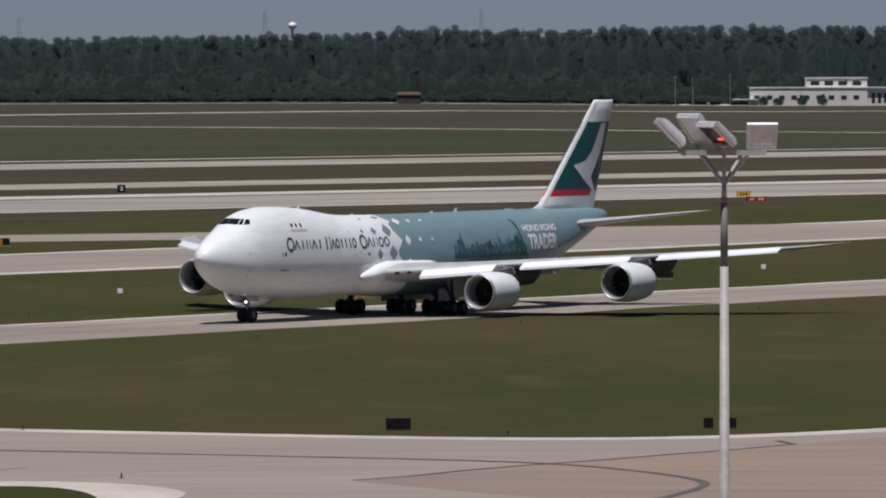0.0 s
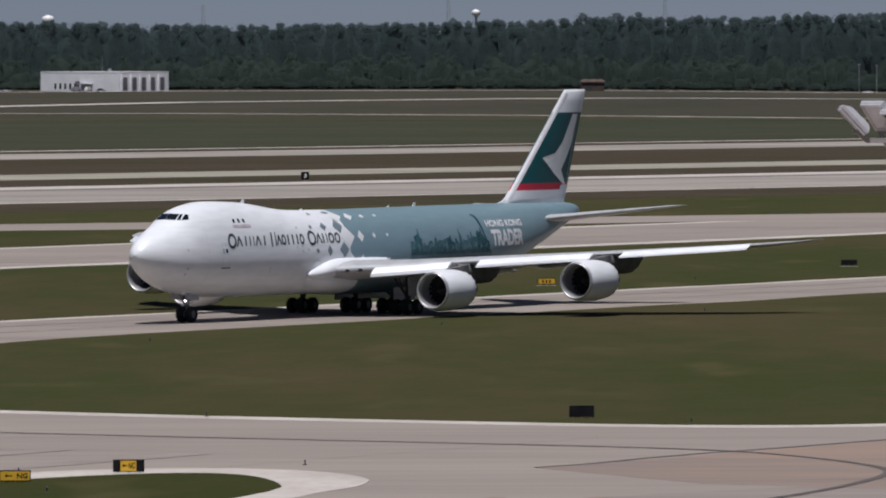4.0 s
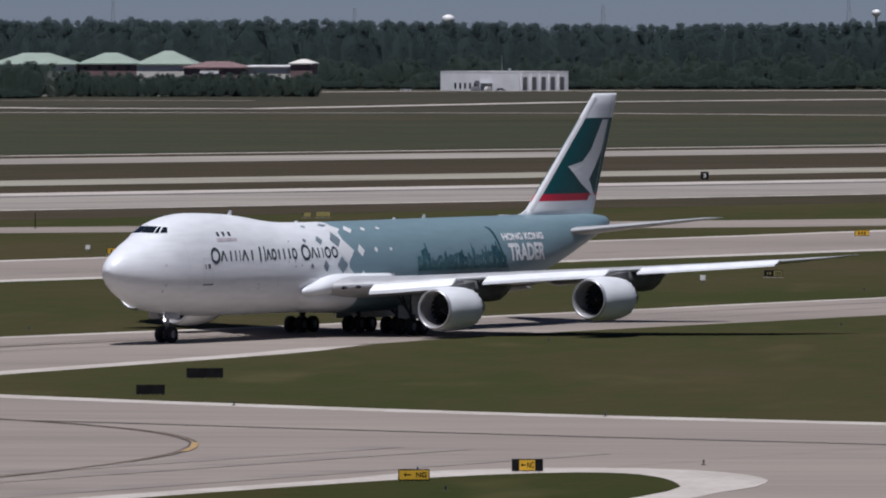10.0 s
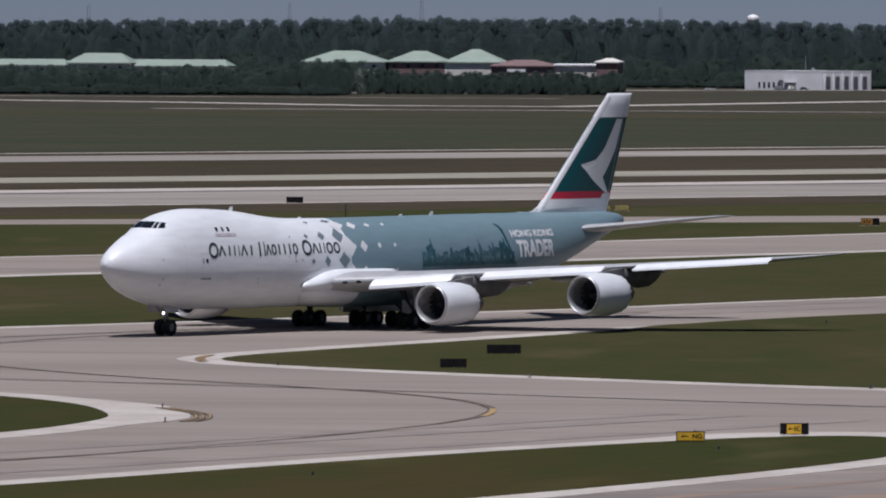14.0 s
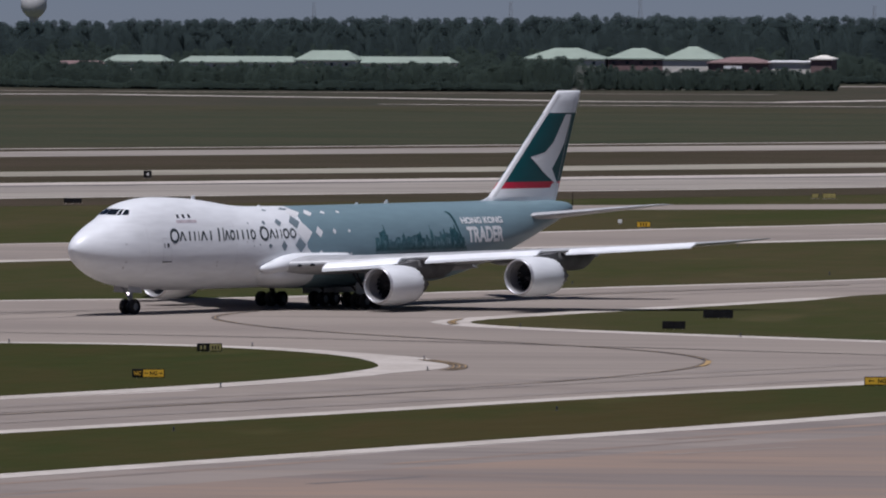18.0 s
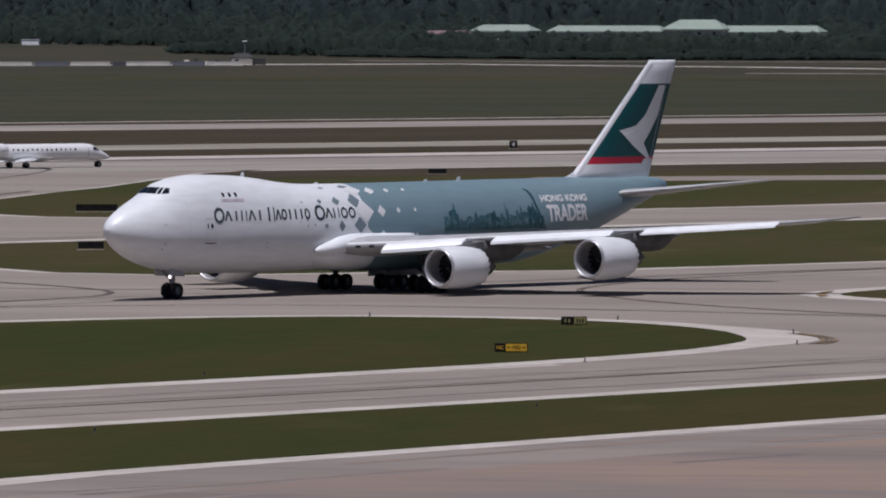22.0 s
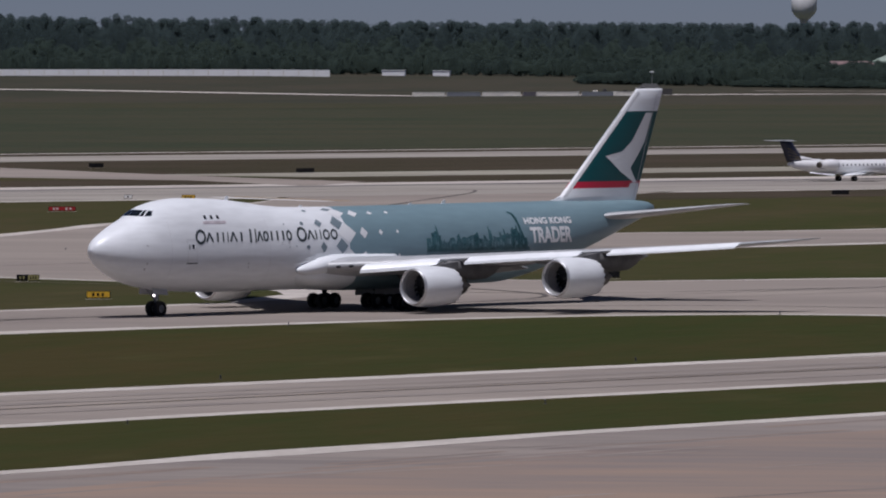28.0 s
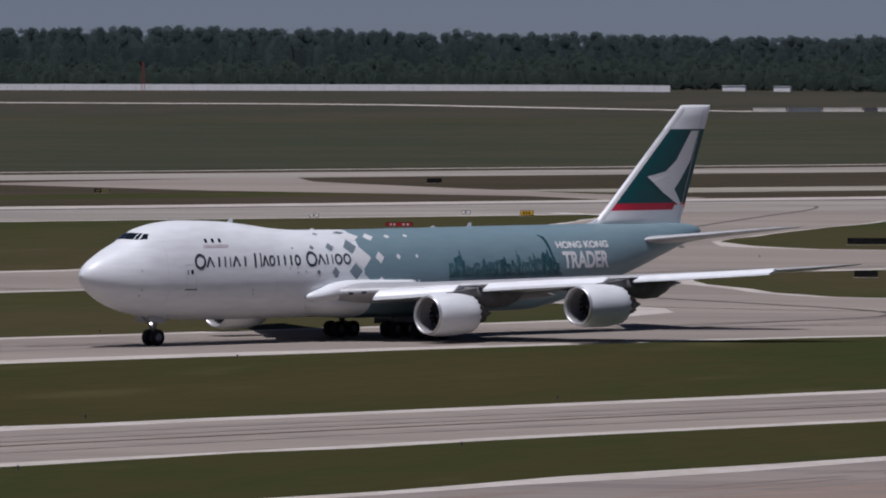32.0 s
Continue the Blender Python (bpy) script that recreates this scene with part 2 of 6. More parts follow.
def lie(x, y):
    """The height of the land: flat on the airfield, rising a little towards the woods."""
    low = 1.0 - 0.75 * ease((x + 60) / 220)
    return 2.4 * low * ease((y - 2300) / 1500) + 5.0 * ease((y - 2600) / 900) * ease((-x - 500) / 450)


def ground_sheet():
    xs = [-7000, -4500, -3000, -2000] + list(range(-1700, 800, 60)) + [1000, 1500, 3000, 5000, 7000]
    ys = [-3000, -800, 0, 400, 800, 1200, 1800] + list(range(2200, 4500, 60)) + [5200, 6500, 9000]
    verts = [(x, y, lie(x, y)) for y in ys for x in xs]
    w = len(xs)
    faces = [(j * w + i, j * w + i + 1, (j + 1) * w + i + 1, (j + 1) * w + i) for j in range(len(ys) - 1) for i in range(w - 1)]
    tagged(new("ground", mesh_of("ground", verts, faces, GRASS)), "mown olive-green airfield grass with brown dry patches", "ground", kind="structure")


ground_sheet()


def draped(name, line, width, lift, material, label, category):
    """A band that follows the land along a line in the world."""
    pts = []
    for a, b in zip(line, line[1:]):
        k = max(int((Vector(b) - Vector(a)).length / 25), 1)
        pts += [Vector(a).lerp(Vector(b), i / k) for i in range(k)]
    pts.append(Vector(line[-1]))
    verts, faces = [], []
    for i, p in enumerate(pts):
        t = (pts[min(i + 1, len(pts) - 1)] - pts[max(i - 1, 0)]).normalized()
        s = Vector((-t.y, t.x)) * width / 2
        for q in (p + s, p - s):
            verts.append((q.x, q.y, lie(q.x, q.y) + lift))
        if i:
            faces.append((2 * i - 2, 2 * i - 1, 2 * i + 1, 2 * i))
    return tagged(new(name, mesh_of(name, verts, faces, material)), label, category, kind="structure")


def runway_v(u, v0):
    """The runways lie at a small angle to the taxiway: v at u for the line that has v0 at u = -600."""
    return v0 + 0.2 * (u + 600)


def runway_strip(name, u0, u1, v0, v1, top, material, label, category="runway"):
    return slab(name, [(u0, runway_v(u0, v0)), (u1, runway_v(u1, v0)), (u1, runway_v(u1, v1)), (u0, runway_v(u0, v1))], top, material, label, category)


# taxiway of the freighter, with pale edges
slab("taxiway_edge_1", [(-900, -17.2), (55, -17.2), (88, -20), (108, -25), (900, -25), (900, 20), (130, 19), (60, 12), (-900, 11)], 0.040, EDGE, "pale concrete shoulder of the taxiway", "taxiway")
slab("taxiway_1", [(-900, -17.6), (55, -17.6), (88, -20.3), (104, -24.5), (122, -27.5), (150, -32), (172, -37), (240, -37), (256, -29), (290, -24), (330, -21), (900, -21), (900, 16), (130, 15.5), (60, 9.5), (-900, 8.5)], 0.050, CONCRETE, "light grey concrete taxiway under the freighter", "taxiway")
# cross taxiway and the junction round it
slab("taxiway_cross", [(160, -21), (300, -21), (300, -420), (160, -420)], 0.046, CONCRETE, "grey concrete cross taxiway with dark guide lines", "taxiway")
slab("taxiway_edge_2", [(200, -110), (425, -110), (1100, -167), (1100, -209), (425, -152), (200, -152)], 0.036, EDGE, "pale concrete shoulder of the near taxiway", "taxiway")
slab("taxiway_2", [(200, -115), (425, -115), (1100, -172), (1100, -204), (425, -147), (200, -147)], 0.054, CONCRETE, "grey concrete near taxiway with dark tyre streaks", "taxiway")
slab("apron_edge", [(240, -186), (289, -173), (425, -183.5), (1100, -284), (1100, -300), (425, -197), (289, -190), (240, -196)], 0.042, WORN_EDGE, "pale worn concrete edge of the apron", "apron")
slab("apron_shoulder", [(-500, -166), (210, -166), (240, -187.4), (289, -174.2), (425, -184.7), (1100, -285.2), (1100, -340), (425, -225), (289, -215), (-500, -220)], 0.050, SHOULDER, "stained grey concrete shoulder along the apron", "apron")
slab("apron_strip", [(-500, -164), (150, -164), (185, -164.2), (234, -163.2), (244, -180), (243, -203), (-500, -203)], 0.0565, APRON, "worn reddish grey concrete strip beside the apron", "apron")
slab("apron", [(-500, -200), (240, -200), (289, -187), (425, -197.5), (1100, -298), (1100, -900), (-500, -900)], 0.058, APRON, "worn reddish grey concrete apron", "apron")
TAR = mat("tar_seam", (0.085, 0.075, 0.068), 0.75, vary=0.3, size=3, fine=0.5)
band("tar_seam", [(233.6, -163.0), (228.1, -163.5), (221, -162.9), (213.8, -162.9), (206.1, -163.6), (196.8, -163.8), (189.9, -164.2), (182.2, -164.0), (178.5, -160.8)], 0.55, 0.066, TAR, "dark uneven tar seam across the concrete", "seam")
# grass islands between them, each on a pale rim
W1 = [(-700, -17.5), (-200, -17.5), (40, -17.5), (70, -18), (92, -22), (104, -27), (122, -30), (150, -34), (172, -38), (180, -46), (184, -62), (187, -95), (186.5, -115), (185, -132), (183, -144), (177, -153), (162, -158.5), (130, -162), (0, -168), (-700, -190)]
W2 = [(900, -28), (330, -28), (290, -29), (262, -32), (244, -40), (237, -52), (236, -66), (243, -82), (254, -94), (262, -100), (280, -107), (310, -111), (370, -112.5), (425, -113), (900, -153)]
S1 = [(1000, -199), (425, -150), (400, -149), (330, -147), (290, -144), (262, -144.6), (252, -146.4), (247.5, -150.5), (252, -157), (263, -165), (300, -172.5), (360, -177), (410, -181), (430, -183), (1000, -268)]


def rim(outline, grow):
    """The outline moved outwards; grow: metres, or a function of the place where the rim is partly overgrown."""
    n, out = len(outline), []
    area = sum(a[0] * b[1] - b[0] * a[1] for a, b in zip(outline, outline[1:] + outline[:1]))
    for i, p in enumerate(outline):
        t = (Vector(outline[(i + 1) % n]) - Vector(outline[i - 1])).normalized()
        g = grow(*p) if callable(grow) else grow
        s = Vector((t.y, -t.x)) * (g if area > 0 else -g)
        out.append((p[0] + s.x, p[1] + s.y))
    return out


for k, (island, grow) in enumerate(((W1, lambda u, v: 0.25 + 3.25 * ease((u - 88) / 14) if v > -60 else 3.5), (W2, lambda u, v: 3.6 + 1.8 * ease((-v - 76) / 12) * ease((270 - u) / 12)), (S1, lambda u, v: 3.0 + 2.6 * ease((264 - u) / 12)))):
    loop = smooth_loop(island, 2)
    slab(f"island_rim_{k + 1}", rim(loop, grow), 0.062 + 0.004 * k, EDGE, "pale concrete rim round a grass island", "pavement")
    slab(f"island_{k + 1}", loop, 0.078 + 0.004 * k, GRASS if k == 0 else DEEP_GRASS, "mown grass island between taxiways", "grass")
# taxiway beyond, diagonal link and connector
slab("taxiway_edge_3", [(-1100, 106), (-250, 106), (-100, 110), (20, 117), (110, 123), (900, 123), (900, 176), (160, 188), (60, 214), (19, 214), (20, 206), (23.5, 196), (21, 188.5), (14.5, 182), (3, 175), (-20, 171), (-80, 166), (-200, 164), (-400, 164), (-1100, 164)], 0.036, EDGE, "pale concrete shoulder of the far taxiway", "taxiway")
slab("taxiway_3", [(-1100, 111), (-250, 111), (-100, 115), (20, 122), (110, 128), (900, 128), (900, 171), (160, 183), (60, 210), (24.5, 210), (23.5, 205), (26.5, 195), (24, 186.5), (16.5, 179.5), (4, 172.5), (-20, 167.5), (-80, 162), (-200, 160), (-400, 159), (-1100, 159)], 0.050, CONCRETE, "grey concrete taxiway beyond the freighter", "taxiway")
slab("taxiway_link", [(-190, 300), (-165, 285), (-300, 185), (-420, 130), (-480, 130), (-340, 208)], 0.044, CONCRETE, "grey concrete exit between runway and taxiway", "taxiway")
CONN = [(-170, 424), (-150, 397), (-99, 356), (-52, 320), (4, 277), (35, 255), (79, 226), (125, 200), (180, 175), (202, 140), (201, 100), (204, 72), (208, 53), (214, 38), (223, 28), (240, 20), (262, 10), (120, 10), (150, 24), (174, 36), (177, 52), (170, 68), (161, 80), (152, 95), (144, 108), (135, 117), (115, 126), (60, 150), (27, 198), (20, 217), (2, 236), (-48, 271), (-104, 306), (-180, 358), (-240, 384), (-240, 430)]


def shoulder(u, v):
    """Width of the pale shoulder: broad round the islands' tips, thin along the long sides."""
    for a, b, g in ((219, 31, 5.0), (138, 114, 4.5), (18, 219, 4.5)):
        if math.hypot(u - a, v - b) < 9:
            return g
    return 1.2 if v > 225 and u < 10 else 2.2 if 30 < v < 110 else 3.5


slab("connector_edge", rim(CONN, shoulder), 0.030, EDGE, "pale concrete shoulder of the wide connector", "taxiway")
slab("connector", CONN, 0.042, CONCRETE, "wide grey concrete connector between runway and taxiway", "taxiway")
# runways
runway_strip("runway_edge_1", -2600, 900, 284, 392, 0.030, EDGE, "pale concrete shoulder of the runway")
for k, (v0, v1) in enumerate(((236, 284), (392, 450), (492, 640), (708, 738))):
    runway_strip(f"dry_strip_{k + 1}", -2600, -130 if v0 < 300 else 900, v0, v1, 0.020, DRY_STRIP, "strip of brown mown grass along the runways", "grass")
runway_strip("runway_1", -2600, 900, 288, 372, 0.058, RUNWAY, "grey concrete runway with long dark tyre streaks")
runway_strip("taxiway_4", -2600, -270, 446, 490, 0.040, OLD_CONCRETE, "light concrete taxiway between the runways", "taxiway")
runway_strip("far_road", -2600, 900, 738, 746, 0.030, EDGE, "thin pale road beyond the far runway", "road")
runway_strip("runway_2", -2600, 900, 642, 706, 0.050, RUNWAY, "pale far runway between grass strips")
# far service roads and grass
def meadow():
    """Long grass from the far runway to the dry verge, with a ragged far edge."""
    rng = random.Random(5)
    rows, n = [], 10
    for k in range(96):
        u = -3000 + 40.0 * k
        x0, y0 = plan(u, runway_v(u, 748))
        far = 2690 + 14 * math.sin(k * 0.7) + rng.uniform(-16, 16)
        if y0 > far - 60:
            continue
        rows.append([(x0 - 0.15 * (far - y0) * i / n, y0 + (far - y0) * i / n) for i in range(n + 1)])
    verts = [(x, y, lie(x, y) + 0.12) for r in rows for x, y in r]
    faces = [(j * (n + 1) + i, j * (n + 1) + i + 1, (j + 1) * (n + 1) + i + 1, (j + 1) * (n + 1) + i) for j in range(len(rows) - 1) for i in range(n)]
    tagged(new("meadow", mesh_of("meadow", verts, faces, MEADOW)), "broad meadow of long green grass beyond the runways", "grass", kind="structure")


meadow()


def far_field():
    """Rough dull grass between the meadow and the woods."""
    xs, ys = list(range(-1900, 900, 70)), list(range(2640, 4200, 60))
    verts = [(x, y, lie(x, y) + 0.09) for y in ys for x in xs]
    w = len(xs)
    faces = [(j * w + i, j * w + i + 1, (j + 1) * w + i + 1, (j + 1) * w + i) for j in range(len(ys) - 1) for i in range(w - 1)]
    tagged(new("far_field", mesh_of("far_field", verts, faces, FAR_GRASS)), "rough grey-green and brown field before the woods", "grass", kind="structure")


far_field()
draped("dry_verge", [(-1700, 2760), (-700, 2740), (100, 2700), (900, 2800)], 150, 0.17, DRY, "strip of brown dry grass along the far road", "grass")
draped("road_1", [(-1500, 3120), (-1044, 3127), (-870, 3100), (-710, 3020), (-560, 3190), (-430, 3095), (-340, 3000), (-270, 2990), (-170, 3240), (0, 3420), (180, 3520), (700, 3700)], 20, 0.24, EDGE, "pale perimeter road across the far grass", "road")
draped("road_2", [(-480, 3560), (-280, 3800), (-190, 3860), (60, 3880), (700, 3900)], 26, 0.24, EDGE, "pale service road before the woods", "road")
draped("road_3", [(-400, 2870), (-149, 2850), (1, 2752), (133, 2625), (500, 2440)], 9, 0.22, EDGE, "thin service road across the far grass", "road")
draped("road_4", [(-620, 3280), (-500, 3330), (-300, 3300)], 14, 0.22, CONCRETE, "thin pale track by the scrub", "road")

# runway markings and tyre streaks
def runway_line(u0, u1, v0, n=12):
    return [(u0 + (u1 - u0) * k / n, runway_v(u0 + (u1 - u0) * k / n, v0)) for k in range(n + 1)]


band("tyre_streak", runway_line(-2300, 500, 366), 9, 0.064, DARK_RUBBER, "dark rubber streaks along the runway", "tyre marks")
band("tyre_streak", runway_line(-2300, 500, 322), 7, 0.064, RUBBER_MARK, "dark rubber streaks along the runway", "tyre marks")
for k, v in enumerate((-6, 3, -122, -137, -127)):
    u0 = -800 if v > -50 else 230
    band("tyre_streak", [(u0, v), (425, v), (800, v - (32 if v < -50 else 0))], 1.2 if v > -50 else 2.6, 0.068 + 0.003 * k, RUBBER_MARK, "faint dark streaks of rubber along the taxiway", "tyre marks")
band("tyre_streak", [(-500, 130), (800, 130)], 2.5, 0.066, RUBBER_MARK, "faint dark streaks of rubber along the taxiway", "tyre marks")
slab("runway_exit", [(-360, 700), (-318, 650), (-285, 580), (-258, 518), (-240, 470), (-205, 450), (-232, 505), (-233, 587), (-243, 624), (-255, 680)], 0.047, CONCRETE, "grey concrete exit between the runways", "taxiway")
def scuffs():
    """Short dark streaks of rubber and oil on the worn concrete."""
    rng = random.Random(21)
    for k in range(26):
        u = rng.uniform(120, 520)
        v = (-187 - rng.uniform(6, 60)) if u > 250 else rng.uniform(-166, -230)
        if u > 425:
            v -= 0.148 * (u - 425)
        n, drift = rng.uniform(5, 16), rng.uniform(-0.06, 0.06)
        line = [(u + n * j / 4, v + drift * n * j / 4 + rng.uniform(-0.15, 0.15)) for j in range(5)]
        band("tyre_scuff", line, rng.uniform(0.25, 0.9), 0.0645 + 0.0002 * k, DARK_RUBBER if k % 3 == 0 else RUBBER_MARK, "short dark rubber streak on the apron", "tyre marks")


scuffs()


def worn_streaks():
    """Long thin tongues of reddish and grey wear where the shoulder runs into the apron."""
    rng = random.Random(33)
    for k in range(44):
        u = rng.uniform(245, 760)
        edge = -187 - 0.077 * (u - 289) if u < 425 else -197.5 - 0.149 * (u - 425)
        out = rng.uniform(-6, 9)
        n, wide = rng.uniform(14, 46), rng.uniform(0.35, 1.5)
        slope = -0.077 if u < 425 else -0.149
        line = [(u + n * j / 6, edge + out + slope * n * j / 6 + rng.uniform(-0.12, 0.12)) for j in range(7)]
        band("worn_streak", line, wide, 0.0602 + 0.0003 * (k % 14), APRON if out > 0 else SHOULDER, "long worn streak in the apron's concrete", "stain")


worn_streaks()
# guide lines: yellow with black borders, swinging through the junction
GUIDES = [
    [(60, 0), (120, 0), (150, -3), (166, -8.5), (176, -13), (184, -19), (191, -27.5), (199, -39), (207, -57), (212, -76), (216, -88), (222, -99), (231, -108.5), (238.5, -113.5), (246, -117.5), (259, -122), (278, -126), (308, -130), (420, -131), (600, -146)],
    [(330, 0), (268, -2), (242, -8), (226, -20), (218, -40), (214, -70), (213, -120), (211.5, -138), (210, -154), (211, -163), (215, -170), (221, -177.5), (226.4, -182.3), (233, -185.4), (246, -189.4), (262, -192.4)],
    [(214, 300), (213, 160), (214, 60), (211, 20), (200, 8), (170, 3), (100, 0)],
    [(80, 133), (130, 134), (165, 115), (185, 80), (196, 46), (204, 22), (212, 9), (227, 1), (300, -3)],
    [(-60, 455), (-120, 443), (-165, 431), (-190, 418), (-197, 405), (-186, 393), (-165, 376), (-131, 352), (-60, 300), (10, 246), (60, 212)],
]
for k, line in enumerate(GUIDES):
    line = smooth_loop(line, 2, closed=False)
    band("guide_line_border", line, 0.6, 0.082 + 0.001 * k, LINE_BLACK, "thin dark border of a taxi guide line", "line marking")
    if k == 0:
        band("guide_line", line, 0.07, 0.092, LINE_YELLOW, "worn yellow taxi guide line", "line marking")
band("edge_line_border", smooth_loop([(30, 214), (14, 231), (-12, 250), (-40, 270), (-75, 292)], 2, closed=False), 0.8, 0.094, LINE_BLACK, "dark line along the connector's edge", "line marking")
band("guide_line_bend", smooth_loop([(232.5, -109.5), (236, -112), (239, -114), (242, -115.6)], 2, closed=False), 0.45, 0.098, LINE_YELLOW, "fresh yellow bend of a taxi guide line", "line marking")
for c in ([(246, -91.5), (250, -97.2), (253.3, -100.8), (258, -104.2), (261, -105.4)], [(169, -35.5), (175, -39), (180, -43.5)]):
    for k in range(3):
        line = smooth_loop([(u - 0.30 * k if u > 200 else u + 0.5 * k, v - 0.34 * k if u > 200 else v - 0.1 * k) for u, v in c], 2, closed=False)
        band("edge_line_border", line, 0.34, 0.096, LINE_BLACK, "black border of a yellow edge line", "line marking")
        band("edge_line", line, 0.12, 0.104, LINE_YELLOW, "yellow edge line round the island's tip", "line marking")
band("lane_mark", [(-124, 391), (-110, 352)], 3.0, 0.07, LINE_WHITE, "white slanting mark with an orange edge", "line marking")
band("lane_mark", [(-128, 391), (-114, 352)], 1.4, 0.074, LINE_YELLOW, "orange edge of a slanting mark", "line marking")

# ---- the freighter: x aft of the nose, -y to its port side, z over the ground ----
def paint_by_height(name, stops, axis, rough=0.42, coat=0.15, dirt=0.12):
    """Paint in bands of colour along one axis of the thing, with faint streaks of grime."""
    m = bpy.data.materials.new(name)
    m.use_nodes = True
    n, l = m.node_tree.nodes, m.node_tree.links
    b = n["Principled BSDF"]
    b.inputs["Roughness"].default_value, b.inputs["Coat Weight"].default_value, b.inputs["Coat Roughness"].default_value = rough, coat, 0.3
    tc, sep = n.new("ShaderNodeTexCoord"), n.new("ShaderNodeSeparateXYZ")
    l.new(tc.outputs["Object"], sep.inputs[0])
    scale = n.new("ShaderNodeMath")
    scale.operation, scale.inputs[1].default_value = "DIVIDE", 80.0
    l.new(sep.outputs[axis], scale.inputs[0])
    ramp = n.new("ShaderNodeValToRGB")
    ramp.color_ramp.interpolation = "CONSTANT"
    e = ramp.color_ramp.elements
    while len(e) < len(stops):
        e.new(0.5)
    for k, (at, c) in enumerate(stops):
        e[k].position, e[k].color = at / 80, (*c, 1)
    l.new(scale.outputs[0], ramp.inputs[0])
    mp, no = n.new("ShaderNodeMapping"), n.new("ShaderNodeTexNoise")
    mp.inputs["Scale"].default_value = (0.25, 0.6, 1.4)
    no.inputs["Scale"].default_value, no.inputs["Detail"].default_value = 1.6, 6
    l.new(tc.outputs["Object"], mp.inputs[0]), l.new(mp.outputs[0], no.inputs["Vector"])
    dim = n.new("ShaderNodeMapRange")
    dim.inputs["From Min"].default_value, dim.inputs["From Max"].default_value = 0.35, 0.75
    dim.inputs["To Min"].default_value, dim.inputs["To Max"].default_value = 1.0, 1.0 - dirt
    l.new(no.outputs["Fac"], dim.inputs["Value"])
    mul = n.new("ShaderNodeMix")
    mul.data_type, mul.blend_type = "RGBA", "MULTIPLY"
    mul.inputs["Factor"].default_value = 1.0
    l.new(ramp.outputs["Color"], mul.inputs["A"]), l.new(dim.outputs["Result"], mul.inputs["B"])
    l.new(mul.outputs["Result"], b.inputs["Base Color"])
    return m


C_WHITE, C_BLUE, C_GREEN, C_RED, C_GREY = (0.825, 0.85, 0.865), (0.19, 0.285, 0.32), (0.004, 0.075, 0.078), (0.55, 0.02, 0.05), (0.46, 0.47, 0.48)
HULL_PAINT = paint_by_height("hull_paint", [(0, C_WHITE), (30.25, C_BLUE)], "X")
FIN_PAINT = paint_by_height("fin_paint", [(0, C_WHITE), (10.55, C_RED), (11.1, C_GREEN), (17.65, C_WHITE)], "Z")
WHITE_PAINT = paint_by_height("white_paint", [(0, C_WHITE), (79, C_WHITE)], "X")
GREY_PAINT = paint_by_height("grey_paint", [(0, C_GREY), (79, C_GREY)], "X", rough=0.4, coat=0.1, dirt=0.25)
# the wing's grey, darkened: shade under the wing is put into the colour
SHADE_GREY = paint_by_height("shaded_grey_paint", [(0, (0.26, 0.265, 0.27)), (79, (0.26, 0.265, 0.27))], "X", rough=0.5, coat=0.0, dirt=0.3)
# pylon grey taken down near black: underwing shade painted in
PYLON_GREY = mat("shaded_pylon_paint", (0.10, 0.10, 0.10), 0.6, vary=0.4, size=1.2, fine=0.6, tint=(0.15, 0.15, 0.15))
BLUE_DECAL = mat("blue_grey_paint", (0.20, 0.255, 0.285), 0.35, vary=0.1, size=2)
WHITE_DECAL = mat("white_decal", (0.78, 0.79, 0.79), 0.35, vary=0.06, size=2)
TEAL_DARK = mat("dark_teal_decal", (0.016, 0.062, 0.072), 0.4, vary=0.5, size=1.2, fine=0.8, tint=(0.06, 0.15, 0.165))
TEAL_DEEP = mat("deep_teal_decal", (0.036, 0.095, 0.110), 0.4, vary=0.5, size=0.7, fine=0.8, tint=(0.085, 0.16, 0.18))
TEAL_MID = mat("blue_teal_decal", (0.10, 0.17, 0.195), 0.4, vary=0.4, size=0.8, fine=0.6, tint=(0.13, 0.205, 0.235))
TEAL_PALE = mat("pale_teal_decal", (0.11, 0.20, 0.225), 0.4, vary=0.4, size=0.6, fine=0.6, tint=(0.17, 0.27, 0.30))
INK = mat("dark_green_ink", (0.05, 0.065, 0.07), 0.4, vary=0.1, size=1)
SEAM = mat("panel_seam", (0.56, 0.57, 0.58), 0.5, vary=0.2, size=1)
JOINT = mat("faint_skin_joint", (0.68, 0.69, 0.70), 0.4, vary=0.1, size=1)
GLASS_DARK = mat("dark_cockpit_glass", (0.012, 0.016, 0.02), 0.08, coat=1.0, vary=0.2, size=1)
METAL = mat("polished_lip_metal", (0.62, 0.62, 0.63), 0.45, 0.8, vary=0.1, size=0.6)
DUCT = mat("inlet_duct", (0.30, 0.29, 0.29), 0.5, vary=0.2, size=0.8)
FAN = mat("fan_blade_metal", (0.045, 0.043, 0.045), 0.5, 0.3, vary=0.3, size=0.5)
HOT = mat("burnt_nozzle_metal", (0.13, 0.115, 0.10), 0.45, 0.8, vary=0.3, size=0.6)
STRUT = mat("grey_gear_metal", (0.30, 0.31, 0.32), 0.4, 0.4, vary=0.3, size=0.4)
# darker copy of the gear metal, holding the shade below the belly
GEAR_DARK = mat("shaded_gear_metal", (0.10, 0.10, 0.105), 0.5, 0.4, vary=0.3, size=0.4)
TYRE = mat("black_tyre_rubber", (0.018, 0.018, 0.019), 0.8, vary=0.4, size=0.3, tint=(0.035, 0.033, 0.03))
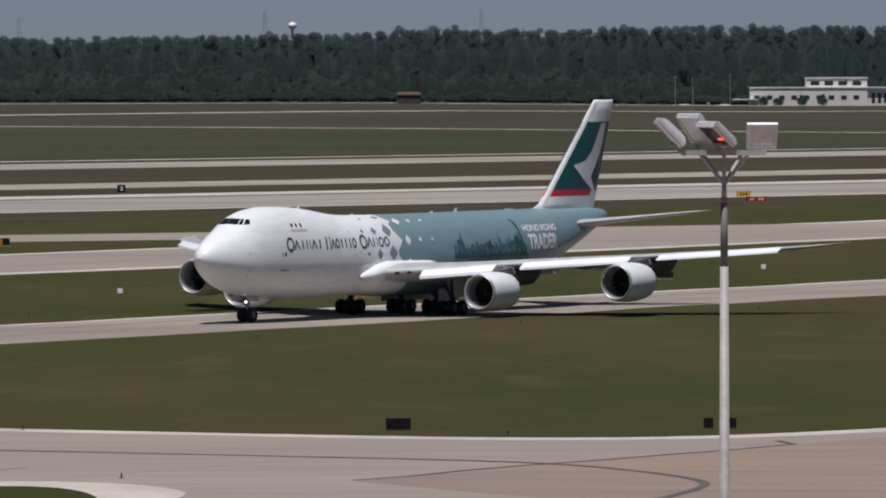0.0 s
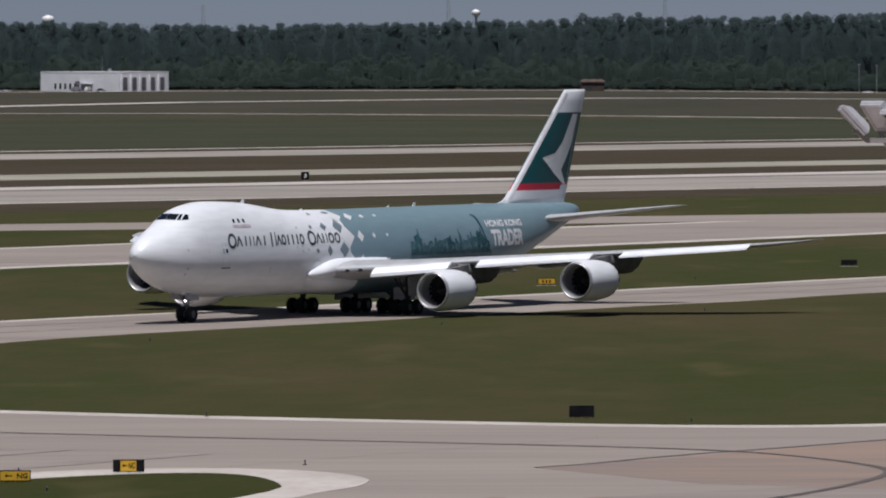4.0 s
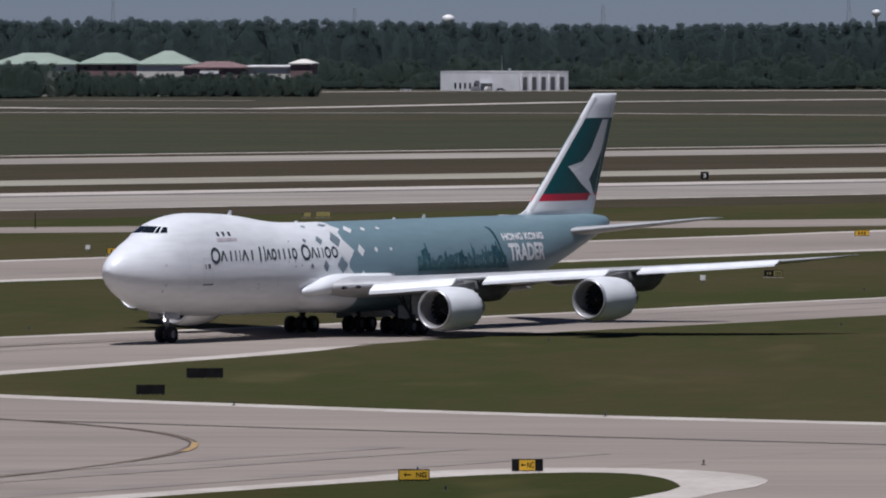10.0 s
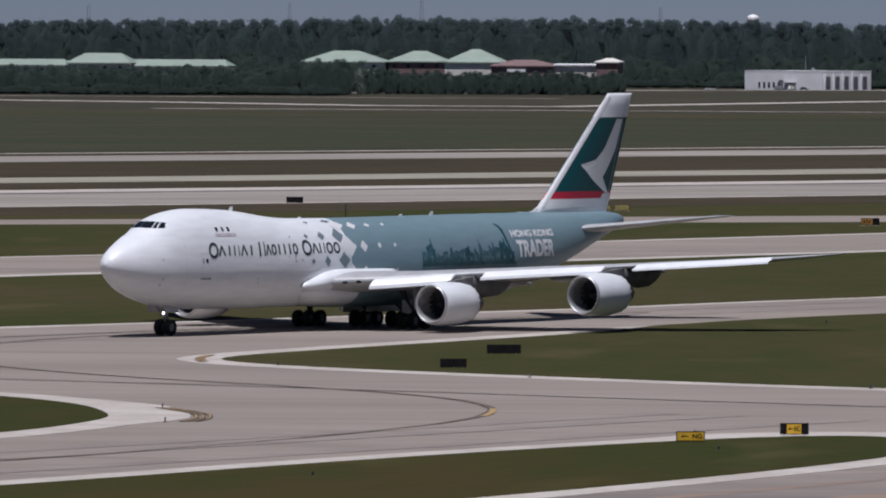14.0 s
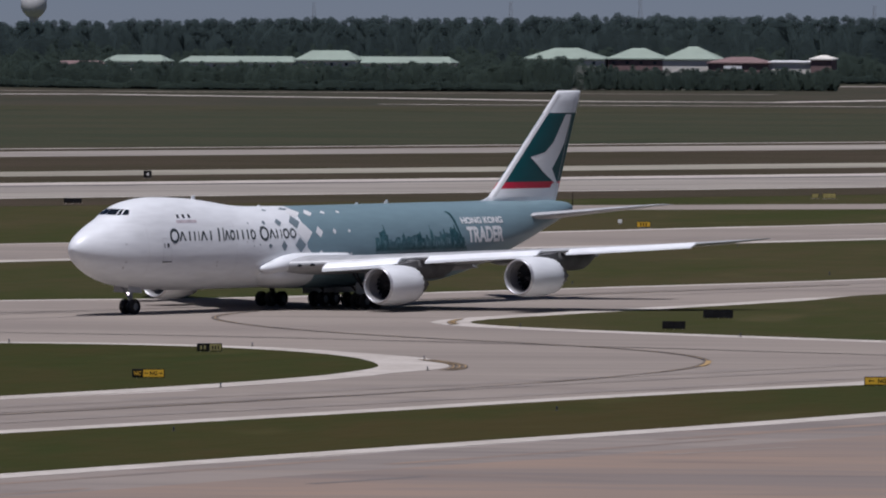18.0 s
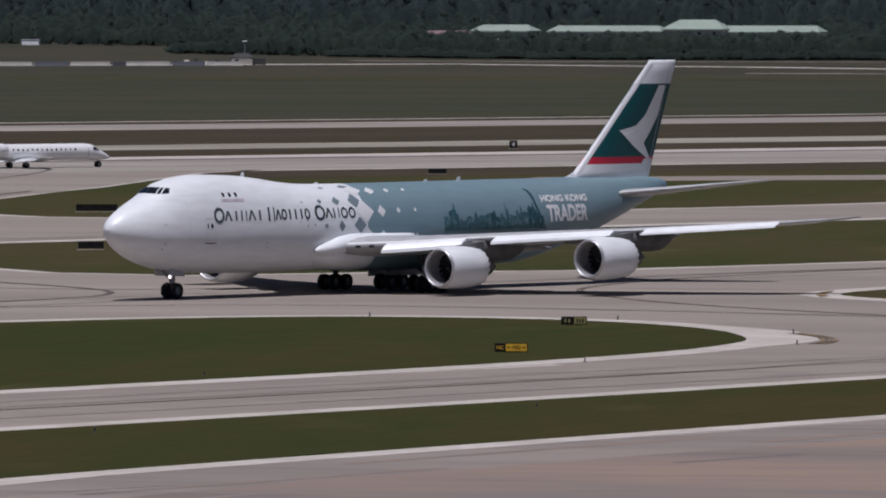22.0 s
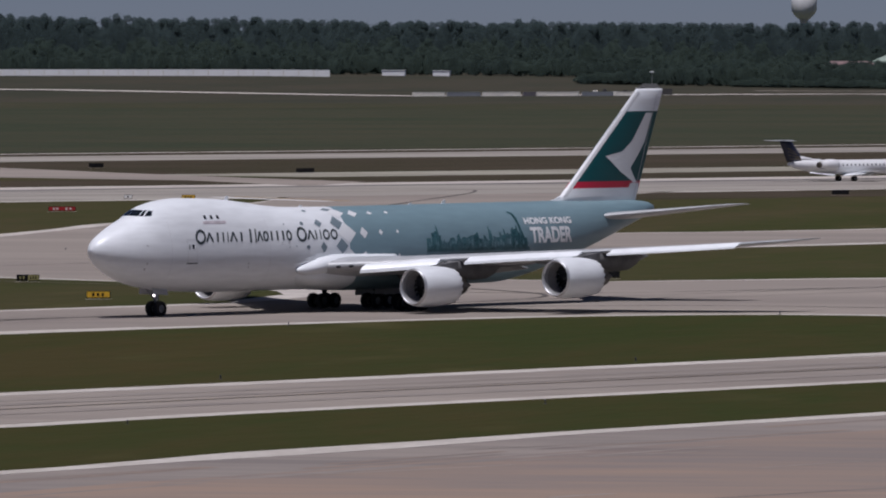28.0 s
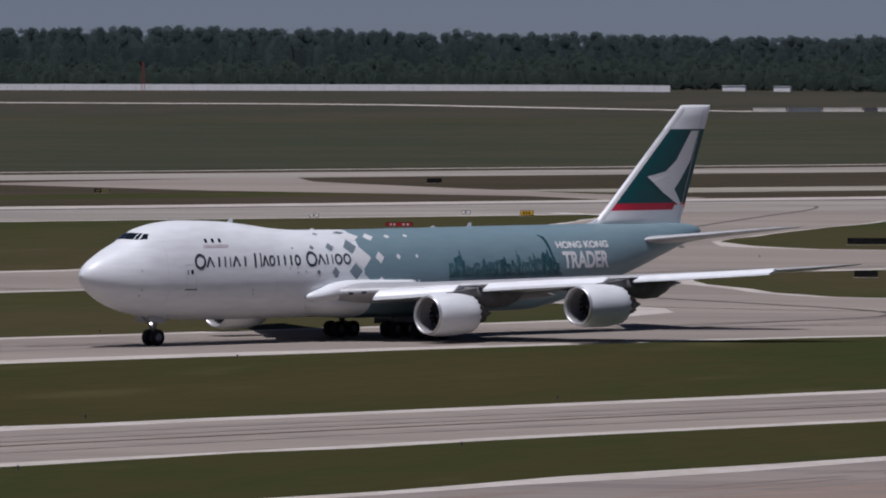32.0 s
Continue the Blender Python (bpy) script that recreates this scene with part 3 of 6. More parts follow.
LAMP_ON = mat("lit_lamp", (1.0, 0.86, 0.84), 0.4, emit=7.0)

freighter = tagged(new("cargo_airplane"), "large white and blue-green four-engined cargo jet taxiing on concrete", "airplane")


def curve_through(table):
    """A smooth function through rows of x and values."""
    xs = [r[0] for r in table]

    def at(x):
        x = min(max(x, xs[0]), xs[-1])
        i = min(max(int(np.searchsorted(xs, x, side="right")) - 1, 0), len(xs) - 2)
        h = xs[i + 1] - xs[i]
        s = (x - xs[i]) / h
        out = []
        for k in range(1, len(table[0])):
            y = [r[k] for r in table]
            d = [(y[j + 1] - y[j]) / (xs[j + 1] - xs[j]) for j in range(len(xs) - 1)]
            slope = [d[0]] + [2 * d[j - 1] * d[j] / (d[j - 1] + d[j]) if d[j - 1] * d[j] > 0 else 0.0 for j in range(1, len(d))] + [d[-1]]
            a, b = slope[i] * h, slope[i + 1] * h
            out.append(y[i] * (1 + 2 * s) * (1 - s) ** 2 + a * s * (1 - s) ** 2 + y[i + 1] * s * s * (3 - 2 * s) + b * s * s * (s - 1))
        return out
    return at


# station, underside, top, half width, height of greatest width
hull_at = curve_through([
    (0.55, 6.0, 6.04, 0.02, 6.0), (0.75, 5.46, 6.50, 0.52, 5.98), (1.4, 4.72, 7.12, 1.12, 5.9), (2.3, 4.10, 7.66, 1.64, 5.8), (3.7, 3.40, 8.36, 2.22, 5.7),
    (5.2, 2.92, 9.00, 2.72, 5.6), (6.1, 2.70, 9.56, 2.92, 5.55), (7.3, 2.50, 10.02, 3.07, 5.5), (9.2, 2.30, 10.36, 3.20, 5.45), (11, 2.15, 10.50, 3.25, 5.4),
    (16, 2.02, 10.36, 3.25, 5.4), (19, 2.0, 10.08, 3.25, 5.4), (22, 2.0, 9.70, 3.25, 5.4), (25, 2.0, 9.50, 3.25, 5.4), (31, 2.0, 9.45, 3.25, 5.4),
    (52, 2.05, 9.5, 3.25, 5.4), (56, 2.6, 9.5, 3.15, 5.6), (60, 3.6, 9.52, 2.88, 6.0), (65, 5.0, 9.55, 2.28, 6.8), (69, 6.3, 9.5, 1.62, 7.6), (72, 7.3, 9.42, 1.08, 8.3),
    (74.2, 8.0, 9.2, 0.55, 8.6), (75.0, 8.4, 8.9, 0.2, 8.65)])


def hull_point(x, angle, out=0.0):
    """A point of the hull's skin; angle 0 is the port side, 90 degrees the top."""
    zb, zt, w, zm = hull_at(x)
    c, s = math.cos(angle), math.sin(angle)
    z = zm + (zt - zm + out if s > 0 else zm - zb + out) * s
    return Vector((x, -(w + out) * c, z))


def hull_side(x, z, out=0.0):
    """The port skin at a station and height."""
    zb, zt, w, zm = hull_at(x)
    r = (z - zm) / (zt - zm if z > zm else zm - zb)
    return Vector((x, -(w + out) * math.sqrt(max(1 - r * r, 0.0)), z + (out * r if z > zm else 0)))


def loft(rings, close=True, caps=True):
    """Vertices and faces through rings of equal count."""
    n = len(rings[0])
    verts = [tuple(p) for r in rings for p in r]
    faces = []
    for j in range(len(rings) - 1):
        for i in range(n if close else n - 1):
            k = (i + 1) % n
            faces.append((j * n + i, j * n + k, (j + 1) * n + k, (j + 1) * n + i))
    if caps:
        faces += [tuple(range(n))[::-1], tuple(range((len(rings) - 1) * n, len(rings) * n))]
    return verts, faces


def fuselage():
    xs = [0.55, 0.58, 0.64, 0.75, 0.9, 1.1, 1.35, 1.65] + [2 + 0.5 * k for k in range(28)] + [16 + 1.0 * k for k in range(36)] + [52 + 0.8 * k for k in range(28)] + [74.2, 74.6, 75.0]
    rings = [[hull_point(x, 2 * math.pi * k / 56) for k in range(56)] for x in sorted(set(xs))]
    return part("fuselage", mesh_of("fuselage", *loft(rings), HULL_PAINT, smooth=True), freighter, "white nose passing into a blue-green painted rear fuselage")


hull = fuselage()


def patch(corners, nu=4, nv=6, out=0.02, where=hull_side):
    """A painted patch on the skin: four corners in station and height."""
    (ax, az), (bx, bz), (cx, cz), (dx, dz) = corners
    verts, faces = [], []
    for j in range(nv + 1):
        t = j / nv
        for i in range(nu + 1):
            s = i / nu
            x = (ax * (1 - s) + bx * s) * (1 - t) + (dx * (1 - s) + cx * s) * t
            z = (az * (1 - s) + bz * s) * (1 - t) + (dz * (1 - s) + cz * s) * t
            verts.append(where(x, z, out))
    for j in range(nv):
        for i in range(nu):
            k = j * (nu + 1) + i
            faces.append((k, k + 1, k + nu + 2, k + nu + 1))
    return verts, faces


def decal(name, corners, material, label="", nu=4, nv=6, out=0.02, parent=None):
    return part(name, mesh_of(name, *patch(corners, nu, nv, out), material, smooth=True), parent or hull, label)


def diamond(x, z, w, h, material, label):
    decal("painted_diamond", [(x - w, z), (x, z - h), (x + w, z), (x, z + h)], material, label, 8, 8, 0.022)


for x, z, w, h in ((29.9, 8.85, 1.05, 0.45), (32.06, 8.79, 0.62, 0.30), (34.29, 8.80, 0.34, 0.17), (36.54, 8.83, 0.28, 0.13), (30.2, 7.05, 1.12, 1.0), (32.37, 7.06, 0.52, 0.53), (34.61, 7.09, 0.27, 0.28), (36.81, 7.10, 0.20, 0.19),
                   (30.2, 4.95, 1.0, 0.8), (32.3, 4.95, 0.55, 0.48), (34.6, 4.95, 0.28, 0.26), (36.8, 4.95, 0.2, 0.2)):
    diamond(x, z, w, h, WHITE_DECAL, "white painted diamond")
for x, z, w, h in ((29.22, 8.01, 0.78, 0.62), (26.84, 8.01, 0.49, 0.36), (24.71, 8.02, 0.28, 0.20), (22.35, 8.01, 0.12, 0.08), (29.16, 9.19, 0.70, 0.12), (26.18, 9.12, 0.35, 0.10),
                   (29.31, 5.93, 0.78, 0.71), (26.92, 5.88, 0.42, 0.50), (24.91, 5.92, 0.28, 0.22), (23.41, 6.04, 0.10, 0.08), (22.5, 5.95, 0.10, 0.08)):
    diamond(x, z, w, h, BLUE_DECAL, "grey-blue painted diamond")

# the operator's name: a row of plain dark bars
def name_shapes():
    """The name as three rows of plain shapes: rings (r), tents (t), pairs (p) and single bars (b); the first of a row is larger."""
    def stroke(pts, thick):
        for (xa, za), (xb, zb) in zip(pts, pts[1:]):
            n = Vector((zb - za, xa - xb)).normalized() * thick / 2
            decal("name_bar", [(xa - n.x, za - n.y), (xa + n.x, za + n.y), (xb + n.x, zb + n.y), (xb - n.x, zb - n.y)], INK, "", 2, 3, 0.024)

    for x0, x1, shapes in ((10.5, 16.9, "rtbptb"), (17.35, 22.9, "ptrbbbr"), (23.5, 28.9, "rtprr")):
        step = (x1 - x0) / (len(shapes) + 0.35)
        for k, shape in enumerate(shapes):
            x = x0 + step * (k + (0.35 if k else 0)) + 0.12
            wide, high, low = (step * 1.2, 1.20, 6.46) if k == 0 else (step * 0.8, 0.84, 6.58)
            lean, t = 0.10, 0.19 if k else 0.24
            at = lambda p, q: (x + wide * p + lean * high * q, low + high * q)
            if shape == "r":
                stroke([at(0.5 + 0.46 * math.cos(a * math.pi / 6), 0.5 + 0.47 * math.sin(a * math.pi / 6)) for a in range(13)], t)
            elif shape == "t":
                stroke([at(0.0, 0.0), at(0.45, 1.0), at(1.0, 0.0)], t)
            elif shape == "p":
                stroke([at(0.12, 0.0), at(0.12, 1.0)], t), stroke([at(0.85, 0.0), at(0.85, 1.0)], t * 0.7)
            else:
                stroke([at(0.5, 0.0), at(0.5, 1.0)], t * 1.2)


name_shapes()


def lettering(text, x0, x1, z0, z1, material, label):
    """Words on the port side, bent to the skin."""
    font = bpy.data.curves.new("letters", "FONT")
    font.body, font.size, font.offset = text, 1.0, 0.04
    ob = bpy.data.objects.new("letters", font)
    me = bpy.data.meshes.new_from_object(ob)
    bpy.data.objects.remove(ob)
    bm = bmesh.new()
    bm.from_mesh(me)
    lo = [min(v.co[k] for v in bm.verts) for k in (0, 1)]
    hi = [max(v.co[k] for v in bm.verts) for k in (0, 1)]
    for v in bm.verts:
        v.co = (x0 + (v.co.x - lo[0]) / (hi[0] - lo[0]) * (x1 - x0), 0, z0 + (v.co.y - lo[1]) / (hi[1] - lo[1]) * (z1 - z0))
    for k in range(1, 7):
        bmesh.ops.bisect_plane(bm, geom=bm.verts[:] + bm.edges[:] + bm.faces[:], plane_co=(0, 0, z0 + (z1 - z0) * k / 7), plane_no=(0, 0, 1))
    for v in bm.verts:
        v.co = hull_side(v.co.x, v.co.z, 0.03)
    bm.to_mesh(me)
    bm.free()
    me.materials.clear()
    me.materials.append(material)
    part("lettering", me, hull, label)


lettering("HONG KONG", 54.15, 60.8, 7.45, 8.06, WHITE_DECAL, "white painted words on the rear side")
lettering("TRADER", 54.6, 60.6, 5.72, 7.2, WHITE_DECAL, "large white painted word on the rear side")

# the skyline painted on the rear side
def skyline():
    rng = random.Random(7)
    xs = [40.4, 41.2, 41.3, 42.1, 42.3, 43.3, 44.7, 45.9, 46.4, 47.4, 48.2, 49.0, 49.8, 51.5, 53.0, 53.3, 54.2]
    tops = [6.40, 6.40, 6.90, 6.90, 6.58, 6.26, 6.58, 6.38, 6.55, 6.70, 6.55, 6.40, 6.74, 6.89, 7.12, 6.7, 5.9]
    x = 40.45
    while x < 54.0:
        w = rng.uniform(0.16, 0.46)
        top = float(np.interp(x + w / 2, xs, tops))
        tall = rng.random() < 0.4
        decal("painted_tower", [(x, 5.22), (x + w, 5.22), (x + w, top - (0.0 if tall else rng.uniform(0.05, 0.5))), (x, top - (0.0 if tall else rng.uniform(0.05, 0.5)))], TEAL_DARK if not 42.4 < x < 51.6 or rng.random() < 0.45 else TEAL_DEEP, "", 1, 5, 0.021)
        if rng.random() < 0.55:
            low = rng.uniform(5.4, 5.9)
            decal("painted_facade", [(x + 0.04, low), (x + w * 0.7, low), (x + w * 0.7, low + rng.uniform(0.25, 0.6)), (x + 0.04, low + rng.uniform(0.25, 0.6))], TEAL_PALE, "", 1, 3, 0.026)
        x += w * rng.uniform(0.92, 1.12)
    for tx, low, top, w in ((42.02, 6.7, 7.55, 0.17), (41.75, 6.0, 7.05, 0.42), (48.95, 6.2, 7.42, 0.13), (49.15, 6.0, 7.0, 0.2), (44.8, 6.0, 6.75, 0.25), (47.3, 6.0, 6.85, 0.3), (51.0, 6.3, 7.1, 0.16), (52.2, 6.3, 7.2, 0.3), (52.75, 6.3, 7.4, 0.22)):
        decal("painted_tower", [(tx - w, low), (tx + w, low), (tx + w * 0.3, top), (tx - w * 0.3, top)], TEAL_DARK, "", 1, 7, 0.024)
    line = [(52.5, 8.62), (52.9, 8.48), (53.06, 8.1), (53.14, 7.7), (53.26, 6.94), (53.6, 6.14), (54.0, 5.68)]
    for a, b in zip(line, line[1:]):
        decal("painted_stroke", [(a[0] - 0.14, a[1]), (a[0] + 0.14, a[1] + 0.05), (b[0] + 0.17, b[1]), (b[0] - 0.17, b[1] - 0.05)], TEAL_DARK, "", 2, 3, 0.027)
    decal("painted_quay", [(40.5, 5.16), (54.3, 5.16), (54.25, 5.42), (40.45, 5.42)], TEAL_DARK, "", 12, 1, 0.0285)
    decal("painted_harbour", [(40.5, 4.7), (54.6, 4.7), (54.4, 5.24), (40.4, 5.24)], TEAL_MID, "", 12, 3, 0.015)


skyline()


def nose_pane(corners, material, name="cockpit_window"):
    """A pane on the rounded nose: corners in port offset and height."""
    verts, faces, n = [], [], 4
    for j in range(n + 1):
        for i in range(n + 1):
            s, t = i / n, j / n
            (ay, az), (by, bz), (cy, cz), (dy, dz) = corners
            y = (ay * (1 - s) + by * s) * (1 - t) + (dy * (1 - s) + cy * s) * t
            z = (az * (1 - s) + bz * s) * (1 - t) + (dz * (1 - s) + cz * s) * t
            x = 2.0
            while x < 16:
                zb, zt, w, zm = hull_at(x)
                if zt > z and w * math.sqrt(max(1 - ((z - zm) / (zt - zm)) ** 2, 0)) >= abs(y):
                    break
                x += 0.02
            verts.append((x - 0.03, -y * 1.004, z + 0.012))
    for j in range(n):
        for i in range(n):
            k = j * (n + 1) + i
            faces.append((k, k + 1, k + n + 2, k + n + 1))
    part(name, mesh_of(name, verts, faces, material, smooth=True), hull, "dark cockpit pane")


for sign in (1, -1):
    for c in ([(0.015, 9.02), (0.98, 8.98), (0.86, 9.50), (0.015, 9.54)], [(1.05, 8.98), (1.32, 8.97), (1.08, 9.48), (0.93, 9.50)], [(1.39, 8.97), (1.70, 9.0), (1.40, 9.42), (1.17, 9.47)]):
        nose_pane([(sign * y, z) for y, z in c], GLASS_DARK)
for x in (12.3, 13.1, 13.9):
    decal("upper_window", [(x, 8.62), (x + 0.3, 8.62), (x + 0.3, 8.95), (x, 8.95)], GLASS_DARK, "", 2, 2, 0.03)
decal("flag_mark", [(12.0, 8.2), (14.9, 8.2), (14.9, 8.45), (12.0, 8.45)], mat("faded_mark", (0.64, 0.57, 0.60), 0.5, vary=0.3, size=0.5), "pale reddish mark", 4, 2, 0.02)
door_lines = [[(9.55, 4.75), (9.6, 4.75), (9.6, 6.85), (9.55, 6.85)], [(10.65, 4.75), (10.7, 4.75), (10.7, 6.85), (10.65, 6.85)], [(9.55, 6.82), (10.7, 6.82), (10.7, 6.87), (9.55, 6.87)]]
for c in door_lines:
    decal("door_seam", c, JOINT, "", 2, 6, 0.018)
decal("door_sill", [(9.45, 4.68), (10.8, 4.68), (10.8, 4.78), (9.45, 4.78)], INK, "dark door sill", 3, 1, 0.022)
decal("door_window", [(9.72, 6.0), (9.84, 6.0), (9.84, 6.4), (9.72, 6.4)], INK, "", 1, 2, 0.026)
decal("door_window", [(10.12, 6.05), (10.4, 6.05), (10.4, 6.4), (10.12, 6.4)], GLASS_DARK, "", 1, 2, 0.026)
for x, z in ((17.2, 4.5), (17.25, 4.15), (21.5, 6.25), (22.4, 6.3), (5.0, 6.3), (5.0, 4.7), (4.9, 4.2)):
    decal("service_panel", [(x, z), (x + 0.16, z), (x + 0.16, z + 0.18), (x, z + 0.18)], SEAM, "", 1, 1, 0.02)
for x in (7.7, 20.0):
    decal("skin_joint", [(x, 2.9), (x + 0.03, 2.9), (x + 0.03, 8.5), (x, 8.5)], JOINT, "", 1, 16, 0.008)
for x, h in ((17.5, 0.35), (27.0, 0.12), (41.5, 0.15), (46.0, 0.32)):
    zt = hull_at(x)[1]
    rings = [[(x - 0.3 + k, -0.04, zt - 0.1), (x + 0.3 + k * 0.5, -0.04, zt - 0.1), (x + 0.3 + k * 0.5, 0.04, zt - 0.1), (x - 0.3 + k, 0.04, zt - 0.1)] for k in (0,)]
    rings.append([(x + 0.05, -0.015, zt + h), (x + 0.35, -0.015, zt + h), (x + 0.35, 0.015, zt + h), (x + 0.05, 0.015, zt + h)])
    part("antenna", mesh_of("antenna", *loft(rings), WHITE_PAINT), hull, "small white blade antenna")


def pod(x0, x1, y, z, ry, rz, power=0.6, n=20, m=18, tail=0.25):
    """A smooth pod along x."""
    rings = []
    for j in range(m + 1):
        t = j / m
        r = max(math.sin(math.pi * min(t ** 0.62, 1.0)) ** power, 0.02)
        rings.append([(x0 + (x1 - x0) * t, y + ry * r * math.cos(2 * math.pi * i / n), z + rz * r * math.sin(2 * math.pi * i / n)) for i in range(n)])
    return loft(rings)


# belly fairing that carries the wing roots
def belly():
    rings = []
    table = curve_through([(23.6, 0.3, 0.25), (24.2, 1.0, 0.75), (25.6, 1.7, 1.15), (28, 2.2, 1.35), (32, 2.5, 1.5), (40, 2.5, 1.5), (44, 2.1, 1.3), (49, 0.9, 0.7), (51, 0.3, 0.3)])
    for k in range(44):
        x = 23.6 + 27.4 * k / 43
        w, h = table(x)
        rings.append([(x, (2.0 + w * 0.82) * (abs(c) ** 0.8) * (1 if c > 0 else -1), 3.35 + h * 1.02 * s) for c, s in ((math.cos(2 * math.pi * i / 40), math.sin(2 * math.pi * i / 40)) for i in range(40))])
    part("belly_fairing", mesh_of("belly_fairing", *loft(rings), HULL_PAINT, smooth=True), freighter, "smooth white and blue fairing under the wing roots")


belly()


def root_fairing(sign):
    table = curve_through([(23.5, 0.10, 3.80, 0.10), (23.75, 0.36, 3.82, 0.30), (24.3, 0.58, 3.86, 0.46), (25.3, 0.80, 4.02, 0.60), (26.4, 0.95, 4.22, 0.74), (28.2, 1.0, 4.40, 0.78), (30.5, 0.8, 4.48, 0.70), (36.0, 0.5, 4.6, 0.5)])
    rings = []
    for k in range(30):
        x = 23.5 + 12.5 * (k / 29) ** 1.6
        ry, zc, rz = table(x)
        rings.append([(x, -sign * (3.05 + 0.1 * min(x - 23.5, 3)) + ry * math.cos(2 * math.pi * i / 24), zc + rz * math.sin(2 * math.pi * i / 24)) for i in range(24)])
    part("root_fairing", mesh_of("root_fairing", *loft(rings), WHITE_PAINT, smooth=True), freighter, "bulging white fairing at the wing's root")


root_fairing(1), root_fairing(-1)


def airfoil(xle, chord, y, z, thick, n=14, droop=0.0):
    """One rib: points round a wing section."""
    ring = []
    for k in range(2 * n):
        t = k / n
        c = 0.5 * (1 - math.cos(math.pi * (t if t <= 1 else 2 - t)))
        th = thick * chord * 5 * (0.2969 * math.sqrt(max(c, 0)) - 0.126 * c - 0.3516 * c * c + 0.2843 * c ** 3 - 0.1015 * c ** 4)
        ring.append((xle + chord * c, y, z + (th if t > 1 else -th * 0.8) - droop * c))
    return ring


# port offset, leading edge, chord, height, thickness, droop of the trailing edge
RIBS = [(1.0, 23.6, 19.0, 3.95, 0.12, 0.3), (3.2, 25.6, 17.2, 4.05, 0.12, 0.4), (7.5, 29.4, 13.9, 4.32, 0.12, 0.5), (12.0, 33.4, 11.2, 4.72, 0.11, 0.5), (16.5, 37.4, 9.2, 5.05, 0.10, 0.4), (21.5, 41.8, 7.7, 5.32, 0.095, 0.3),
        (27.0, 46.7, 6.1, 5.62, 0.09, 0.2), (31.4, 50.7, 4.9, 5.88, 0.085, 0.1), (32.6, 52.3, 3.9, 5.98, 0.08, 0.0), (33.6, 54.7, 2.6, 6.10, 0.07, 0.0), (34.2, 57.4, 0.9, 6.25, 0.06, 0.0)]
RIBS = [(p * 1.063, x - 0.7 * p / 31.4, c, z + 0.32 * (p / 31.4) ** 2, t, d) for p, x, c, z, t, d in RIBS]
wing_at = curve_through([r[:4] for r in RIBS])


def krueger(sign, p0, p1, wing, deep=1.0):
    """A leading-edge flap let down before the wing."""
    rings = []
    for k in range(9):
        p = p0 + (p1 - p0) * k / 8
        x, c, z = wing_at(p)
        d = deep * (0.75 + 0.25 * (34 - p) / 30)
        a = [(x + 0.30, z + 0.16), (x - 0.02, z + 0.12), (x - 0.38, z - 0.12), (x - 0.72, z - 0.55 * d), (x - 0.80, z - 0.92 * d), (x - 0.70, z - 0.94 * d), (x - 0.55, z - 0.5 * d), (x + 0.0, z - 0.1)]
        rings.append([(q[0], -sign * p, q[1]) for q in a])
    part("leading_edge_flap", mesh_of("leading_edge_flap", *loft(rings), WHITE_PAINT, smooth=False), wing, "white flap let down along the leading edge")


def trailing_flap(sign, p0, p1, wing):
    rings = []
    for k in range(7):
        p = p0 + (p1 - p0) * k / 6
        x, c, z = wing_at(p)
        f = 0.24 * c
        rings.append([(q[0], q[1], q[2]) for q in airfoil(x + c * 0.86, f, -sign * p, z - 0.42, 0.11, 6, droop=f * 0.2)])
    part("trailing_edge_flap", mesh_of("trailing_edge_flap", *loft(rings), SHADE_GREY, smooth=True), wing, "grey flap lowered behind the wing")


def wing(sign):
    rings = [airfoil(x, c, -sign * p, z, t, 14, d) for p, x, c, z, t, d in RIBS]
    w = part("wing", mesh_of("wing", *loft(rings), GREY_PAINT, smooth=True), freighter, "long swept grey wing with white lowered flaps")
    for p0, p1, d in ((7.0, 12.3, 0.78), (14.3, 22.2, 0.66), (24.3, 33.2, 0.54)):
        krueger(sign, p0, p1, w, d)
    for p0, p1 in ((4.4, 11.7), (14.0, 22.0)):
        trailing_flap(sign, p0, p1, w)
    for p in (6.9, 10.6, 12.4, 16.0, 20.2, 22.3):
        x, c, z = wing_at(p)
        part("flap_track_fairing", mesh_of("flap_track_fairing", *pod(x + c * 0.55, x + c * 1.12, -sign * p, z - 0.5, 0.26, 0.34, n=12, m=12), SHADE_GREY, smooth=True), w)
    for p in (5.0, 5.9):
        x, c, z = wing_at(p)
        part("landing_light", mesh_of("landing_light", *pod(x - 0.12, x + 0.5, -sign * p, z - 0.02, 0.30, 0.14, n=12, m=8), GLASS_DARK, smooth=True), w)
    return w


wings = [wing(1), wing(-1)]


def revolve(profile, cx, cy, cz, n=36, chevrons=None):
    """A body of revolution along x through points of distance and radius."""
    rings = []
    for j, (x, r) in enumerate(profile):
        ring = []
        for i in range(n):
            a = 2 * math.pi * i / n
            dx = (0.15 if i % 2 else -0.03) if chevrons is not None and j in chevrons else 0
            ring.append((cx + x + dx, cy + r * math.cos(a), cz + r * math.sin(a)))
        rings.append(ring)
    return loft(rings, caps=False)


BLADE = mesh_of("fan_blade", [(1.75, 0.4, 0.0), (1.6, 1.27, 0.46), (1.85, 1.12, 0.76), (2.05, 0.385, 0.11)], [(0, 1, 2, 3)], FAN)


